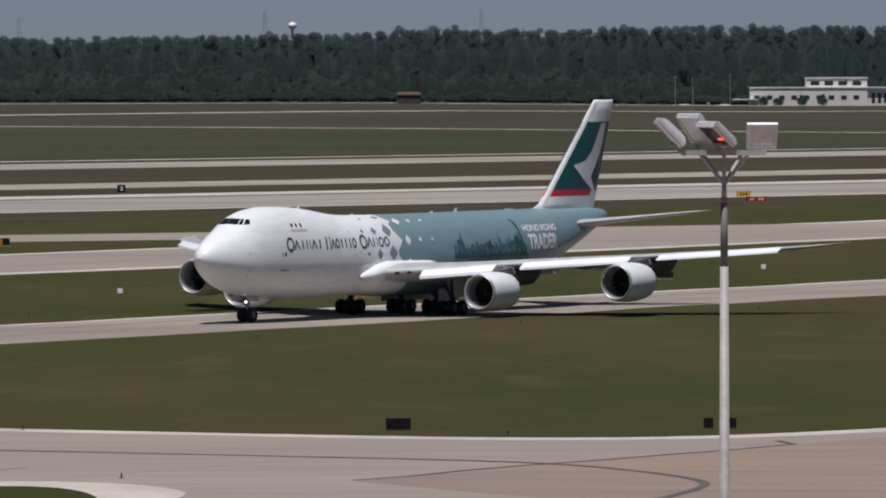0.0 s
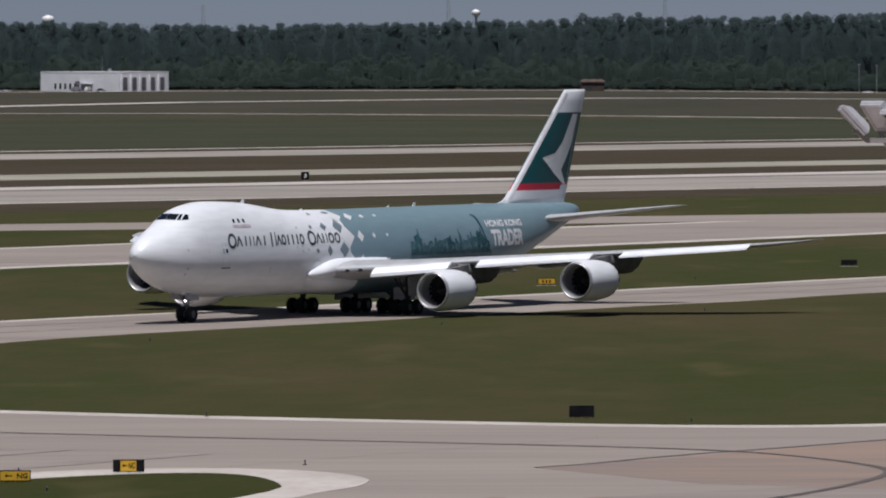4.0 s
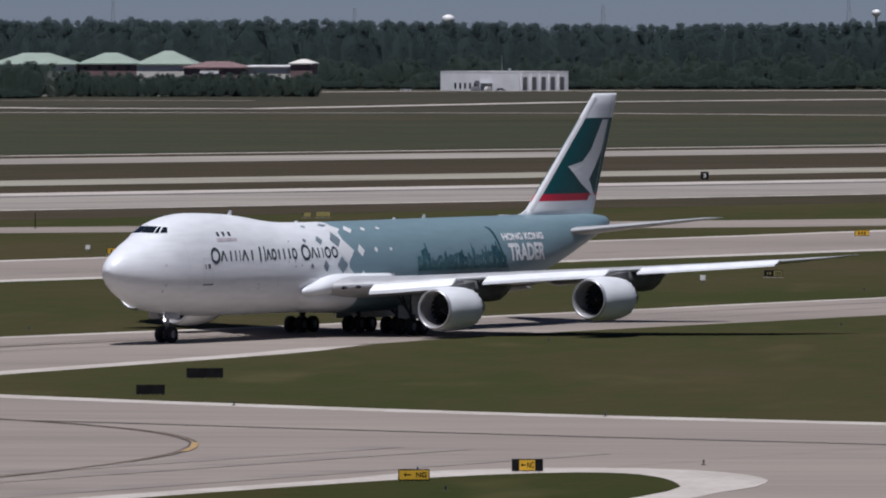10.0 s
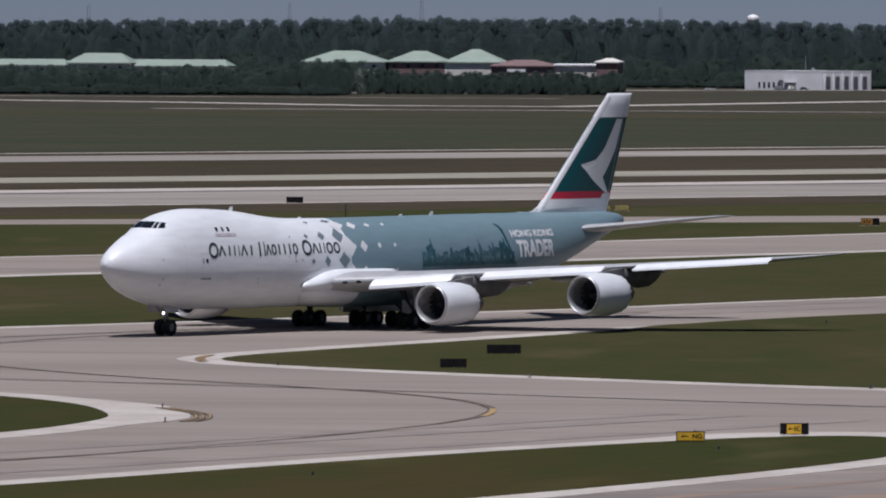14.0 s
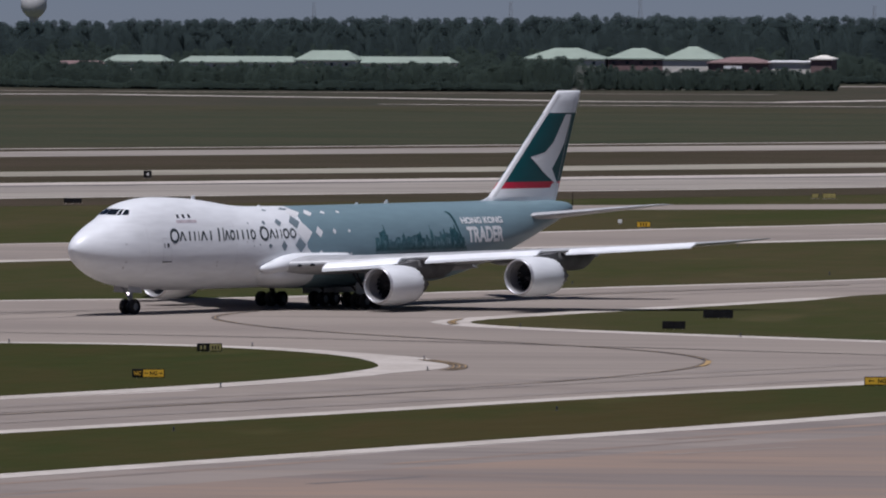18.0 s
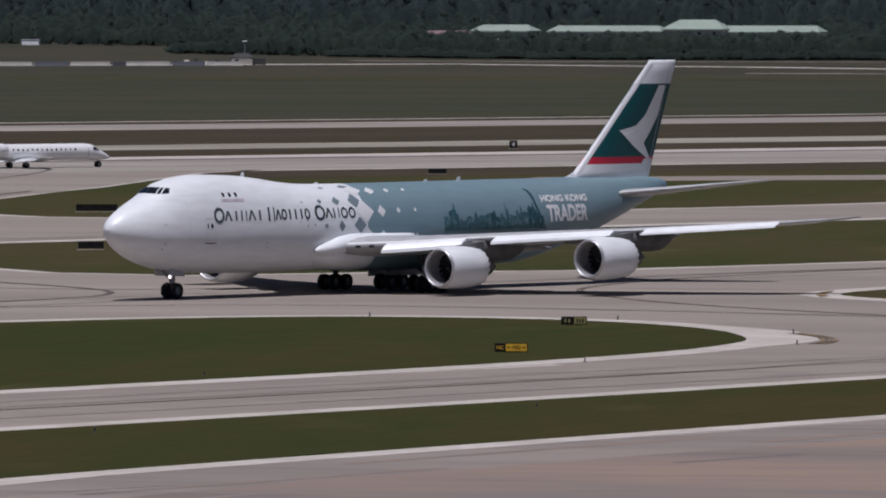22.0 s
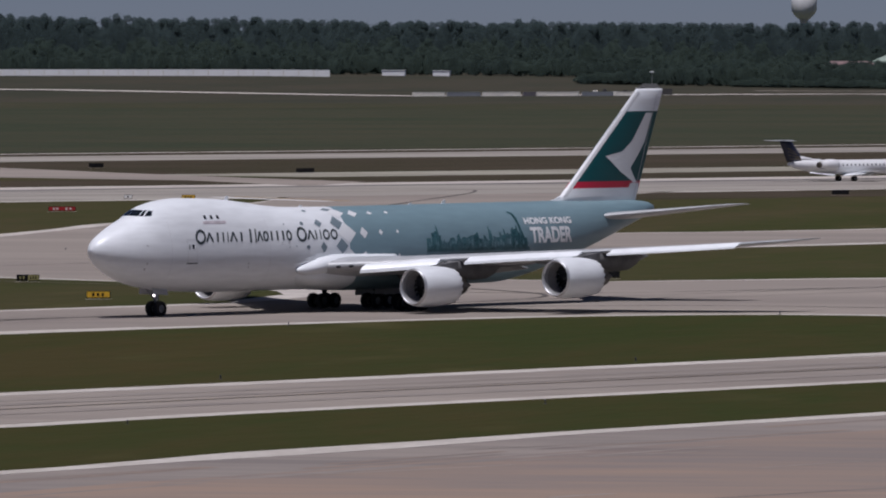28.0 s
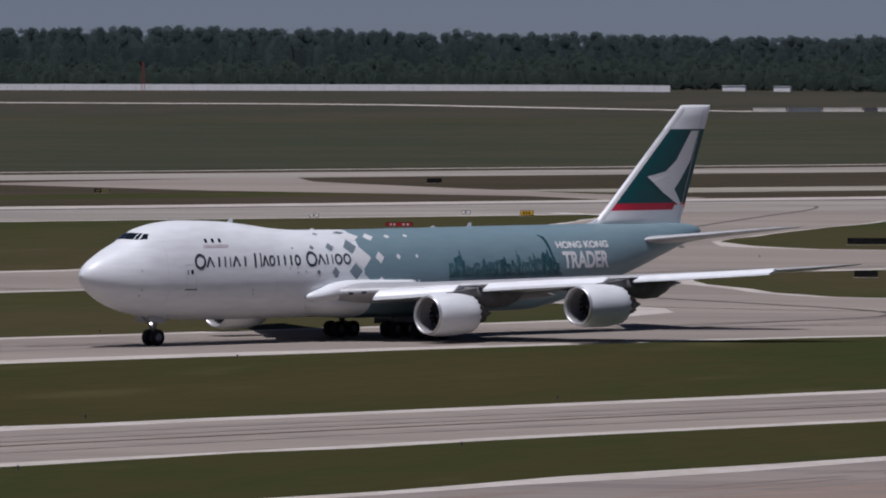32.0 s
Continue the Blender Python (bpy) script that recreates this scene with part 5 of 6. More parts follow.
def cuboid(x0, x1, y0, y1, z0, z1):
    v = [(x, y, z) for x in (x0, x1) for y in (y0, y1) for z in (z0, z1)]
    return v, [(0, 1, 3, 2), (4, 6, 7, 5), (0, 4, 5, 1), (2, 3, 7, 6), (0, 2, 6, 4), (1, 5, 7, 3)]


def block(name, x0, x1, y0, y1, z0, z1, material, parent, label=""):
    return part(name, mesh_of(name, *cuboid(x0, x1, y0, y1, z0, z1), material), parent, label)


def base(name, x, y, turn, label, category, z=None):
    ob = tagged(new(name), label, category)
    ob.matrix_basis = pose(x, y, lie(x, y) if z is None else z, 0, 0, turn)
    return ob


def pane(x0, x1, z0, z1, wall, y=-0.06, material=None):
    p = block("window", x0, x1, y, y + 0.3, z0, z1, material or PANE, wall)
    return p


def warehouse():
    w = base("warehouse", -232, 3860, 45, "white metal warehouse with grey doors at the wood's edge", "warehouse")
    front = block("wall", 0, 30, 0, 0.4, 0, 8.3, WALL_WHITE, w)
    left = block("wall", 0, 0.4, 0.4, 54, 0, 8.3, WALL_WHITE, w)
    block("wall", 29.6, 30, 0.4, 54, 0, 8.3, WALL_WHITE, w)
    block("wall", 0.4, 29.6, 53.6, 54, 0, 8.3, WALL_WHITE, w)
    block("roof", -0.05, 30.05, -0.05, 54.05, 8.3, 9.0, ROOF_WHITE, w, "flat white roof")
    for k in range(5):
        x = 2.6 + k * 5.6
        block("door", x, x + 2.4, -0.12, 0.2, 0.4, 6.4, DOOR_GREY, front, "tall grey roller door")
        block("column", x - 1.3, x - 0.7, -0.5, 0.2, 0, 7.6, WALL_WHITE, front)
    for k in range(5):
        y = 53 - 10 - k * 3.4
        block("window", -0.1, 0.2, y, y + 1.3, 1.0, 3.6, PANE, left)
    block("awning", -3.0, 0.2, 18, 26, 3.2, 3.6, GALV, left)
    block("door", -0.1, 0.2, 27, 30, 0.2, 4.6, DOOR_GREY, left)
    block("vent", 12, 13, 20, 21, 9.0, 10.2, GALV, w)
    part("mast", mesh_of("mast", *cyl((4, 16, 9), (4, 16, 16), 0.14, 0.06, 6), GALV), w)


warehouse()


def office():
    o = base("office_building", 138, 3930, 0, "low cream office block with dark windows", "office building")
    a = block("wall", 0, 54, 0, 16, 0, 8.0, WALL_CREAM, o)
    b = block("wall", 26, 54, 2, 16, 8.0, 12.4, WALL_CREAM, o, "raised upper storey")
    c = block("wall", 54, 96, 1, 16, 0, 8.0, WALL_CREAM, o)
    block("roof", -0.4, 96.4, -0.4, 16.4, 8.0, 8.4, ROOF_WHITE, o)
    block("roof", 25.6, 54.4, 1.6, 16.4, 12.4, 12.9, ROOF_WHITE, o)
    for k in range(9):
        pane(2 + k * 5.7, 4.6 + k * 5.7, 2.6, 4.6, a)
    for k in range(4):
        pane(28 + k * 6.4, 32 + k * 6.4, 9.2, 11.2, b, 1.94)
    for k in range(14):
        pane(56 + k * 2.8, 57.6 + k * 2.8, 1.0, 5.6, c, 0.94)
    block("canopy", -8, 4, -3, 0, 2.6, 3.1, ROOF_WHITE, o)


office()


def hip_roof(x0, x1, y0, y1, z0, z1, inset):
    v = [(x0, y0, z0), (x1, y0, z0), (x1, y1, z0), (x0, y1, z0), (x0 + inset, (y0 + y1) / 2, z1), (x1 - inset, (y0 + y1) / 2, z1), (x0, y0, z0 - 0.5), (x1, y0, z0 - 0.5), (x1, y1, z0 - 0.5), (x0, y1, z0 - 0.5)]
    return v, [(0, 1, 5, 4), (1, 2, 5), (2, 3, 4, 5), (3, 0, 4), (0, 6, 7, 1), (1, 7, 8, 2), (2, 8, 9, 3), (3, 9, 6, 0), (9, 8, 7, 6)]


def school_block(x0, x1, y, eaves, ridge, inset, wall, label, roof=ROOF_GREEN, glazed=True, name="school_block"):
    """Heights over the sea of grass, as seen over the scrub."""
    o = tagged(new(name), label, "school building")
    g = lie(x0, y)
    o.matrix_basis = pose(x0, y, g)
    w = x1 - x0
    a = block("wall", 0, w, 0, 26, 0, eaves - g, wall, o)
    part("roof", mesh_of("roof", *hip_roof(-0.8, w + 0.8, -0.8, 26.8, eaves - g, ridge - g, inset), roof), o, "")
    if not glazed and wall is WALL_BRICK and w > 20:
        block("window_band", w * 0.26, w * 0.56, -0.95, 0.2, eaves - g - 2.7, eaves - g - 1.5, WALL_WHITE, a, "white framed band of windows")
    n = int(w // 6) if glazed else 0
    for k in range(n):
        pane(w * (k + 0.3) / n, w * (k + 0.3) / n + 1.4, eaves - g - 2.6, eaves - g - 1.3, a)


school_block(-432, -397, 3540, 15.6, 20.2, 13, WALL_CREAM, "school hall with a broad pale green hipped roof")
school_block(-396, -372, 3548, 15.8, 20.2, 10, WALL_BRICK, "school wing of red brick under a pale green roof")
school_block(-372, -348, 3548, 15.6, 21.0, 11, WALL_CREAM, "school wing with a high pale green roof", glazed=False)
school_block(-351, -325, 3536, 14.2, 16.6, 9, WALL_BRICK, "red brick school wing, dull red roof and white window band", WALL_BRICK, glazed=False)
school_block(-325, -307, 3540, 14.6, 15.1, 1, WALL_CREAM, "low pale school link with a flat light roof", ROOF_WHITE, glazed=False)
school_block(-306.5, -297.5, 3534, 15.9, 17.5, 4, WALL_BRICK, "small brick school tower with a pale cap", WALL_CREAM, glazed=False)
school_block(-512, -464, 3540, 13.6, 16.2, 3, WALL_CREAM, "long school wing under a pale green roof")
school_block(-530, -504, 3530, 14.8, 18.8, 6, WALL_CREAM, "school wing with a high pale green hipped roof")
school_block(-582, -533, 3540, 13.8, 16.2, 3, WALL_CREAM, "long low school wing under a pale green roof")
school_block(-616, -590, 3540, 13.9, 16.6, 4, WALL_CREAM, "end school wing under a pale green roof")
school_block(-640, -618, 3545, 12.6, 14.0, 3, WALL_BRICK, "small brick house with a pale roof", WALL_BRICK)


def water_tower(x, y, top, width, stem, label, bowl=1.0):
    o = base("water_tower", x, y, 0, label, "water tower")
    g = top - lie(x, y)
    r = width / 2
    prof = [(g, 0.05), (g - r * 0.12, r * 0.5), (g - r * 0.35, r * 0.9), (g - r * 0.6, r), (g - r * (1.65 * bowl - 0.65), r * 0.98), (g - r * (1.65 * bowl - 0.35), r * 0.82), (g - r * 1.65 * bowl, stem * 1.15)]
    ring = lambda p: [[(q * math.cos(2 * math.pi * i / 28), q * math.sin(2 * math.pi * i / 28), h) for i in range(28)] for h, q in p]
    part("tank", mesh_of("tank", *loft(ring(prof), caps=False), TANK, smooth=True), o, "white rounded tank")
    part("stem", mesh_of("stem", *loft(ring([(g - r * 1.6 * bowl, stem * 1.1), (g - r * 2.3, stem * 0.8), (6, stem * 0.75), (0, stem * 1.3)]), caps=False), STEM, smooth=True), o, "grey stem")


water_tower(-81, 4380, 41.2, 4.5, 0.8, "small white water tower behind the woods")
water_tower(-302, 4400, 38.9, 6.4, 0.9, "white water tower dome behind the woods")
water_tower(-792, 4330, 49.5, 13.8, 2.9, "large white water tower on a grey stem", 1.3)


def lattice_mast(name, x, y, h, w, material, label, z=None):
    o = base(name, x, y, 20, label, "mast", z)
    pieces = []
    for sx, sy in ((-1, -1), (1, -1), (1, 1), (-1, 1)):
        pieces.append(cyl((sx * w / 2, sy * w / 2, 0), (sx * w / 9, sy * w / 9, h), 0.09, 0.06, 5))
    n = max(int(h / 3), 3)
    for k in range(n):
        a, b = k / n, (k + 1) / n
        wa, wb = w / 2 * (1 - a * 0.78), w / 2 * (1 - b * 0.78)
        pieces += [cyl((-wa, -wa, h * a), (wb, -wb, h * b), 0.05, n=4), cyl((wa, wa, h * a), (-wb, wb, h * b), 0.05, n=4), cyl((-wa, wa, h * a), (-wb, -wb, h * b), 0.05, n=4)]
    part("lattice", mesh_of("lattice", *merged(*pieces), material), o)


for x, top in ((-223, 44), (-352, 42.4), (-478, 46.5), (-96, 47), (16, 48), (-548, 44), (-655, 43)):
    lattice_mast("transmission_tower", x, 4420, top, 4.5, HAZE_STEEL, "slender steel lattice tower beyond the woods", 0)
lattice_mast("radio_mast", -1098, 3498, 14, 1.6, MAST_RED, "red lattice mast by the pale wall")


def pale_wall():
    """A long boundary wall of pale panels."""
    o = tagged(new("boundary_wall"), "long pale concrete boundary wall before the woods", "wall", kind="structure")
    x = -1330.0
    while x < -884:
        y = 3668 if x < -1221 else 3668 - (x + 1221) / 337 * 62
        g = lie(x, y)
        block("panel", x, x + 7.4, y, y + 0.4, g - 0.3, g + 3.0, WALL_WHITE, o)
        block("post", x - 0.25, x + 0.15, y - 0.08, y + 0.5, g - 0.3, g + 3.15, WALL_CREAM, o)
        x += 7.5


pale_wall()
for x, w in ((-872, 11), (-849, 8)):
    o = base("site_cabin", x, 3700, 0, "small white site cabin beyond the pale wall", "cabin")
    block("wall", -w / 2, w / 2, 0, 3, 0, 2.4, WALL_WHITE, o)
    block("roof", -w / 2 - 0.2, w / 2 + 0.2, -0.2, 3.2, 2.4, 2.7, ROOF_WHITE, o)


def barrier_row():
    """Pale barrier panels with darker gaps beside the far road."""
    x = -704.0
    for k, (w, m) in enumerate(((20, WALL_CREAM), (21, GALV), (24, WALL_CREAM), (8, DOOR_GREY), (27, WALL_CREAM), (20, GALV), (22, WALL_CREAM))):
        w *= 0.56
        y = 3015 + (x + 704) * 0.9
        o = base("barrier", x, y, 42, ("pale" if m is WALL_CREAM else "grey") + " concrete barrier panel beside the far road", "barrier")
        block("panel", 0, w * 1.25, 0, 0.6, 0, 1.7, m, o)
        block("foot", 0, w * 1.25, -0.5, 0.9, 0, 0.35, m, o)
        x += w


barrier_row()


def hut():
    o = base("hut", -630, 3108, 10, "small equipment hut with a pale front and a dark roof", "hut")
    w = block("wall", -4.0, 4.0, 0, 5, 0, 3.0, WALL_CREAM, o)
    part("roof", mesh_of("roof", *hip_roof(-4.6, 4.6, -0.6, 5.6, 3.0, 4.6, 2.0), DARK), o)
    block("door", -2.6, -1.4, -0.08, 0.2, 0, 2.2, PANE, w)
    block("annexe", 4.1, 9.0, 0.5, 4, 0, 2.6, DARK, o)
    part("mast", mesh_of("mast", *cyl((1.0, 2.5, 3.5), (1.0, 2.5, 9.0), 0.12, 0.08, 6), GALV), o)
    block("beacon", 0.2, 1.8, 2.2, 2.8, 9.0, 9.5, TANK, o)
    for k in range(5):
        f = base("equipment_cabinet", -652 + k * 3.6, 3085 + k * 2.2, 10, "small grey equipment cabinet in the grass", "cabinet")
        block("body", 0, 1.4 + 0.5 * (k % 2), 0, 0.8, 0.1, 1.6 + 0.5 * (k % 3), WALL_CREAM if k % 2 else DARK, f)
        block("plinth", -0.1, 2.0, -0.1, 0.9, 0, 0.12, GALV, f)


hut()


def storage_shed():
    o = base("storage_shed", -18, 3860, 4, "low brown storage shed at the wood's edge", "shed")
    rust = mat("brown_shed_wall", (0.10, 0.075, 0.06), 0.8, vary=0.3, size=3, fine=0.5)
    w = block("wall", -5.2, 5.2, 0, 6, 0, 4.2, rust, o)
    part("roof", mesh_of("roof", *hip_roof(-5.6, 5.6, -0.4, 6.4, 4.2, 5.4, 1.0), rust), o)
    block("door", -3.0, -0.4, -0.08, 0.2, 0, 3.0, DARK, w)


storage_shed()
for x, h in ((103, 13), (111, 12.5), (128, 14)):
    o = base("lamp_post", x, 3900, 0, "slim grey car-park lamp post", "lamp post")
    part("pole", mesh_of("pole", *cyl((0, 0, 0), (0, 0, h), 0.16, 0.1, 8), GALV), o)
    block("lamp_head", -0.7, 0.7, -0.2, 0.2, h - 0.1, h + 0.15, GALV, o)


def far_car(x, y, turn, paint, label, van=False):
    o = base("parked_car" if not van else "parked_van", x, y, turn, label, "car" if not van else "van")
    h = 0.75 if not van else 1.0
    body = [[(-2.2, s * 0.9, z) for s, z in ((-1, 0.35), (1, 0.35), (1, h), (-1, h))], [(2.2, s * 0.9, z) for s, z in ((-1, 0.35), (1, 0.35), (1, h), (-1, h))]]
    part("body", mesh_of("body", *loft(body), paint), o)
    top = 1.45 if not van else 2.1
    cab = [[(-1.9 if van else -1.6, s * 0.8, h) for s in (-1, 1)] + [(-1.7 if van else -1.0, s * 0.7, top) for s in (1, -1)], [(1.3, s * 0.8, h) for s in (-1, 1)] + [(0.9 if van else 0.4, s * 0.7, top) for s in (1, -1)]]
    part("cabin", mesh_of("cabin", *loft(cab), paint if van else PANE), o)
    for sx in (-1.4, 1.4):
        for sy in (-0.85, 0.85):
            part("wheel", mesh_of("wheel", *cyl((sx, sy - 0.1, 0.33), (sx, sy + 0.1, 0.33), 0.33, n=12), TYRE), o)


for x, y, t, m, l, v in ((107, 3893, 5, WALL_WHITE, "white car parked by the lamp posts", False), (125, 3890, 170, WALL_WHITE, "white car parked at the kerb", False), (118, 3896, 90, MAST_RED, "dull red parked car", False),
                         (-252, 3868, 40, GALV, "grey van parked before the warehouse", True), (-246, 3862, 60, WALL_CREAM, "pale van parked before the warehouse", True), (-240, 3856, 30, GALV, "grey car parked before the warehouse", False), (-283, 3856, 0, WALL_WHITE, "white car beside the warehouse road", False)):
    far_car(x, y, t, m, l, v)

# ---- signs, lights and posts on the airfield ----
SIGN_BLACK = mat("black_sign_panel", (0.008, 0.008, 0.009), 0.8, vary=0.4, size=0.6, tint=(0.016, 0.016, 0.017), gloss=0.1)
SIGN_YELLOW = mat("yellow_sign_face", (0.78, 0.46, 0.03), 0.5, vary=0.1, size=0.5)
SIGN_RED = mat("red_sign_face", (0.42, 0.015, 0.02), 0.5, vary=0.1, size=0.5)
SIGN_WHITE = mat("white_sign_face", (0.78, 0.77, 0.74), 0.5, vary=0.08, size=0.5)
SIGN_AMBER = mat("amber_sign_face", (0.46, 0.23, 0.05), 0.5, vary=0.15, size=0.5)
SIGN_DULL = mat("faded_yellow_face", (0.46, 0.39, 0.13), 0.6, vary=0.2, size=0.5)
SIGN_OLIVE = mat("faded_olive_face", (0.30, 0.27, 0.10), 0.6, vary=0.2, size=0.4)


def words(text, x0, x1, z0, z1, y, material, parent):
    font = bpy.data.curves.new("letters", "FONT")
    font.body, font.size, font.offset, font.extrude = text, 1.0, 0.02, 0.004
    ob = bpy.data.objects.new("letters", font)
    me = bpy.data.meshes.new_from_object(ob)
    bpy.data.objects.remove(ob)
    co = np.empty(len(me.vertices) * 3)
    me.vertices.foreach_get("co", co)
    co = co.reshape(-1, 3)
    lo, hi = co.min(0), co.max(0)
    out = np.stack([x0 + (co[:, 0] - lo[0]) / (hi[0] - lo[0]) * (x1 - x0), y - co[:, 2], z0 + (co[:, 1] - lo[1]) / (hi[1] - lo[1]) * (z1 - z0)], 1)
    me.vertices.foreach_set("co", out.ravel())
    me.materials.clear()
    me.materials.append(material)
    me.update()
    return part("lettering", me, parent)


def arrow(x0, x1, z, h, y, material, parent):
    """x0 is the tip."""
    s = 1 if x1 > x0 else -1
    m = x0 + s * h * 0.55
    v = [(x0, y, z), (m, y, z + h / 2), (m, y, z + h * 0.14), (x1, y, z + h * 0.14), (x1, y, z - h * 0.14), (m, y, z - h * 0.14), (m, y, z - h / 2)]
    v += [(a, y + 0.006, c) for a, b, c in v]
    part("arrow", mesh_of("arrow", v, [(0, 1, 2, 3, 4, 5, 6), (13, 12, 11, 10, 9, 8, 7)], material), parent)


def airfield_sign(x, y, w, h, face, label, turn=8.0):
    o = base("airfield_sign", x, y, turn, label, "sign", 0.0)
    o["group"] = "airfield signs"
    z0 = 0.14
    v, f = loft([[(a, -0.16, z0), (a, 0.16, z0), (a, 0.13, h), (a, -0.13, h)] for a in (-w / 2, -w / 2 + 0.03, w / 2 - 0.03, w / 2)])
    body = part("panel", mesh_of("panel", v, f, SIGN_BLACK), o)
    for a in (-w * 0.36, 0.0, w * 0.36):
        part("leg", mesh_of("leg", *cyl((a, 0, 0), (a, 0, z0 + 0.02), 0.04, n=8), GALV), o)
    part("footing", mesh_of("footing", *cuboid(-w / 2 - 0.1, w / 2 + 0.1, -0.35, 0.35, -0.05, 0.03), EDGE), o, "pale concrete footing")

    def sheet(a, b, material, name="face"):
        return part(name, mesh_of(name, *cuboid(a, b, -0.185, -0.15, z0 + 0.05, h - 0.05), material), o)

    def bars(a, b, material, n):
        for k in range(n):
            s = a + (b - a) * (k + 0.2) / n
            part("mark_bar", mesh_of("mark_bar", *cuboid(s, s + (b - a) * 0.5 / n, -0.196, -0.186, z0 + h * 0.2, h - h * 0.22), material), o)

    lo, hi = z0 + h * 0.22, h - h * 0.2
    if face == "yellow":
        sheet(-w / 2 + 0.05, w / 2 - 0.05, SIGN_YELLOW)
        bars(-w * 0.3, w * 0.3, SIGN_BLACK, 3)
    elif face == "dull":
        sheet(-w / 2 + 0.05, w / 2 - 0.05, SIGN_DULL)
        bars(-w * 0.36, w * 0.36, SIGN_OLIVE, 4)
    elif face == "red":
        sheet(-w / 2 + 0.05, w / 2 - 0.05, SIGN_RED)
        bars(-w * 0.35, -w * 0.1, SIGN_WHITE, 2), bars(w * 0.1, w * 0.4, SIGN_WHITE, 2)
    elif face == "white":
        sheet(-w / 2 + 0.05, w / 2 - 0.05, SIGN_WHITE)
        bars(-w * 0.2, w * 0.2, SIGN_BLACK, 1)
    elif face == "half":
        sheet(-w / 2 + 0.05, -0.02, SIGN_BLACK), sheet(0.02, w / 2 - 0.05, SIGN_OLIVE)
        bars(w * 0.08, w * 0.42, SIGN_BLACK, 3), bars(-w * 0.4, -w * 0.1, SIGN_OLIVE, 2)
    elif face == "amber":
        sheet(-w / 2 + 0.05, w * 0.12, SIGN_AMBER), sheet(w * 0.14, w / 2 - 0.05, SIGN_BLACK)
        bars(-w * 0.4, w * 0.05, SIGN_BLACK, 3)
    elif face == "NG":
        sheet(-w / 2 + 0.04, w / 2 - 0.06, SIGN_YELLOW)
        arrow(-w * 0.34, -w * 0.1, (lo + hi) / 2, h * 0.3, -0.19, SIGN_BLACK, body), words("NG", w * 0.06, w * 0.40, lo, hi, -0.19, SIGN_BLACK, body)
    elif face == "NC":
        sheet(-w * 0.27, w * 0.24, SIGN_YELLOW)
        sheet(w * 0.26, w / 2 - 0.04, SIGN_BLACK)
        arrow(-w * 0.22, -w * 0.06, (lo + hi) / 2, h * 0.25, -0.19, SIGN_BLACK, body), words("NC", -w * 0.01, w * 0.2, lo, hi, -0.19, SIGN_BLACK, body)
    elif face == "NC NG":
        sheet(-w / 2 + 0.04, -w * 0.18, SIGN_BLACK), sheet(-w * 0.16, w / 2 - 0.06, SIGN_YELLOW)
        words("NC", -w * 0.44, -w * 0.22, lo, hi, -0.19, SIGN_YELLOW, body)
        arrow(-w * 0.12, 0.0, (lo + hi) / 2, h * 0.26, -0.19, SIGN_BLACK, body), words("NG", w * 0.05, w * 0.28, lo, hi, -0.19, SIGN_BLACK, body), arrow(w * 0.44, w * 0.32, (lo + hi) / 2, h * 0.26, -0.19, SIGN_BLACK, body)
    elif face in ("3", "4"):
        words(face, -w * 0.2, w * 0.2, lo, hi, -0.19, SIGN_WHITE, body)


BACK = "black back of an airfield sign standing in the grass"
DULL = "faded yellow-green airfield sign with dark marks"
YEL = "small yellow airfield sign with black marks in the grass"
HALF = "black and dull yellow airfield sign in the grass"
RED = "red airfield sign with pale marks beside the runway"
for x, y, w, h, face, label in (
        (1.4, 586.1, 1.61, 0.88, "back", BACK), (21.6, 587.9, 0.6, 0.78, "back", BACK), (23.0, 587.9, 0.8, 0.78, "back", BACK), (27.7, 958.4, 1.72, 0.74, "back", BACK),
        (-55.4, 649.0, 2.66, 0.83, "back", BACK), (-56.3, 620.0, 1.99, 0.79, "back", BACK), (-148.0, 1255.0, 2.52, 1.02, "back", BACK),
        (-202.1, 1143.2, 2.66, 0.83, "back", BACK), (-392.0, 1397.4, 2.81, 0.97, "back", BACK), (-337.6, 1343.3, 3.32, 0.93, "back", BACK), (-202.5, 911.5, 5.0, 0.92, "back", BACK),
        (-168.8, 756.0, 2.6, 0.8, "back", BACK), (-144.5, 686.0, 2.2, 0.78, "back", BACK)):
    airfield_sign(x, y, w, h, face, label)
for x, y, w, h, face, label in (
        (53.7, 1483.3, 2.41, 0.96, "yellow", YEL), (-4.4, 888.0, 1.75, 0.72, "yellow", YEL), (-97.3, 1215.1, 1.10, 0.79, "dull", DULL), (-95.1, 1215.3, 2.05, 0.87, "dull", DULL),
        (-17.5, 1103.4, 1.84, 0.85, "yellow", YEL), (-101.4, 1007.0, 1.78, 0.83, "yellow", YEL), (-178.8, 611.8, 2.26, 0.78, "yellow", YEL), (-293.6, 1088.4, 2.05, 0.86, "yellow", YEL),
        (-321.4, 1068.4, 1.44, 0.62, "white", "small white airfield sign beside the runway"), (-305.1, 1095.7, 1.29, 0.69, "white", "small white airfield sign beside the runway")):
    airfield_sign(x, y, w, h, face, label)
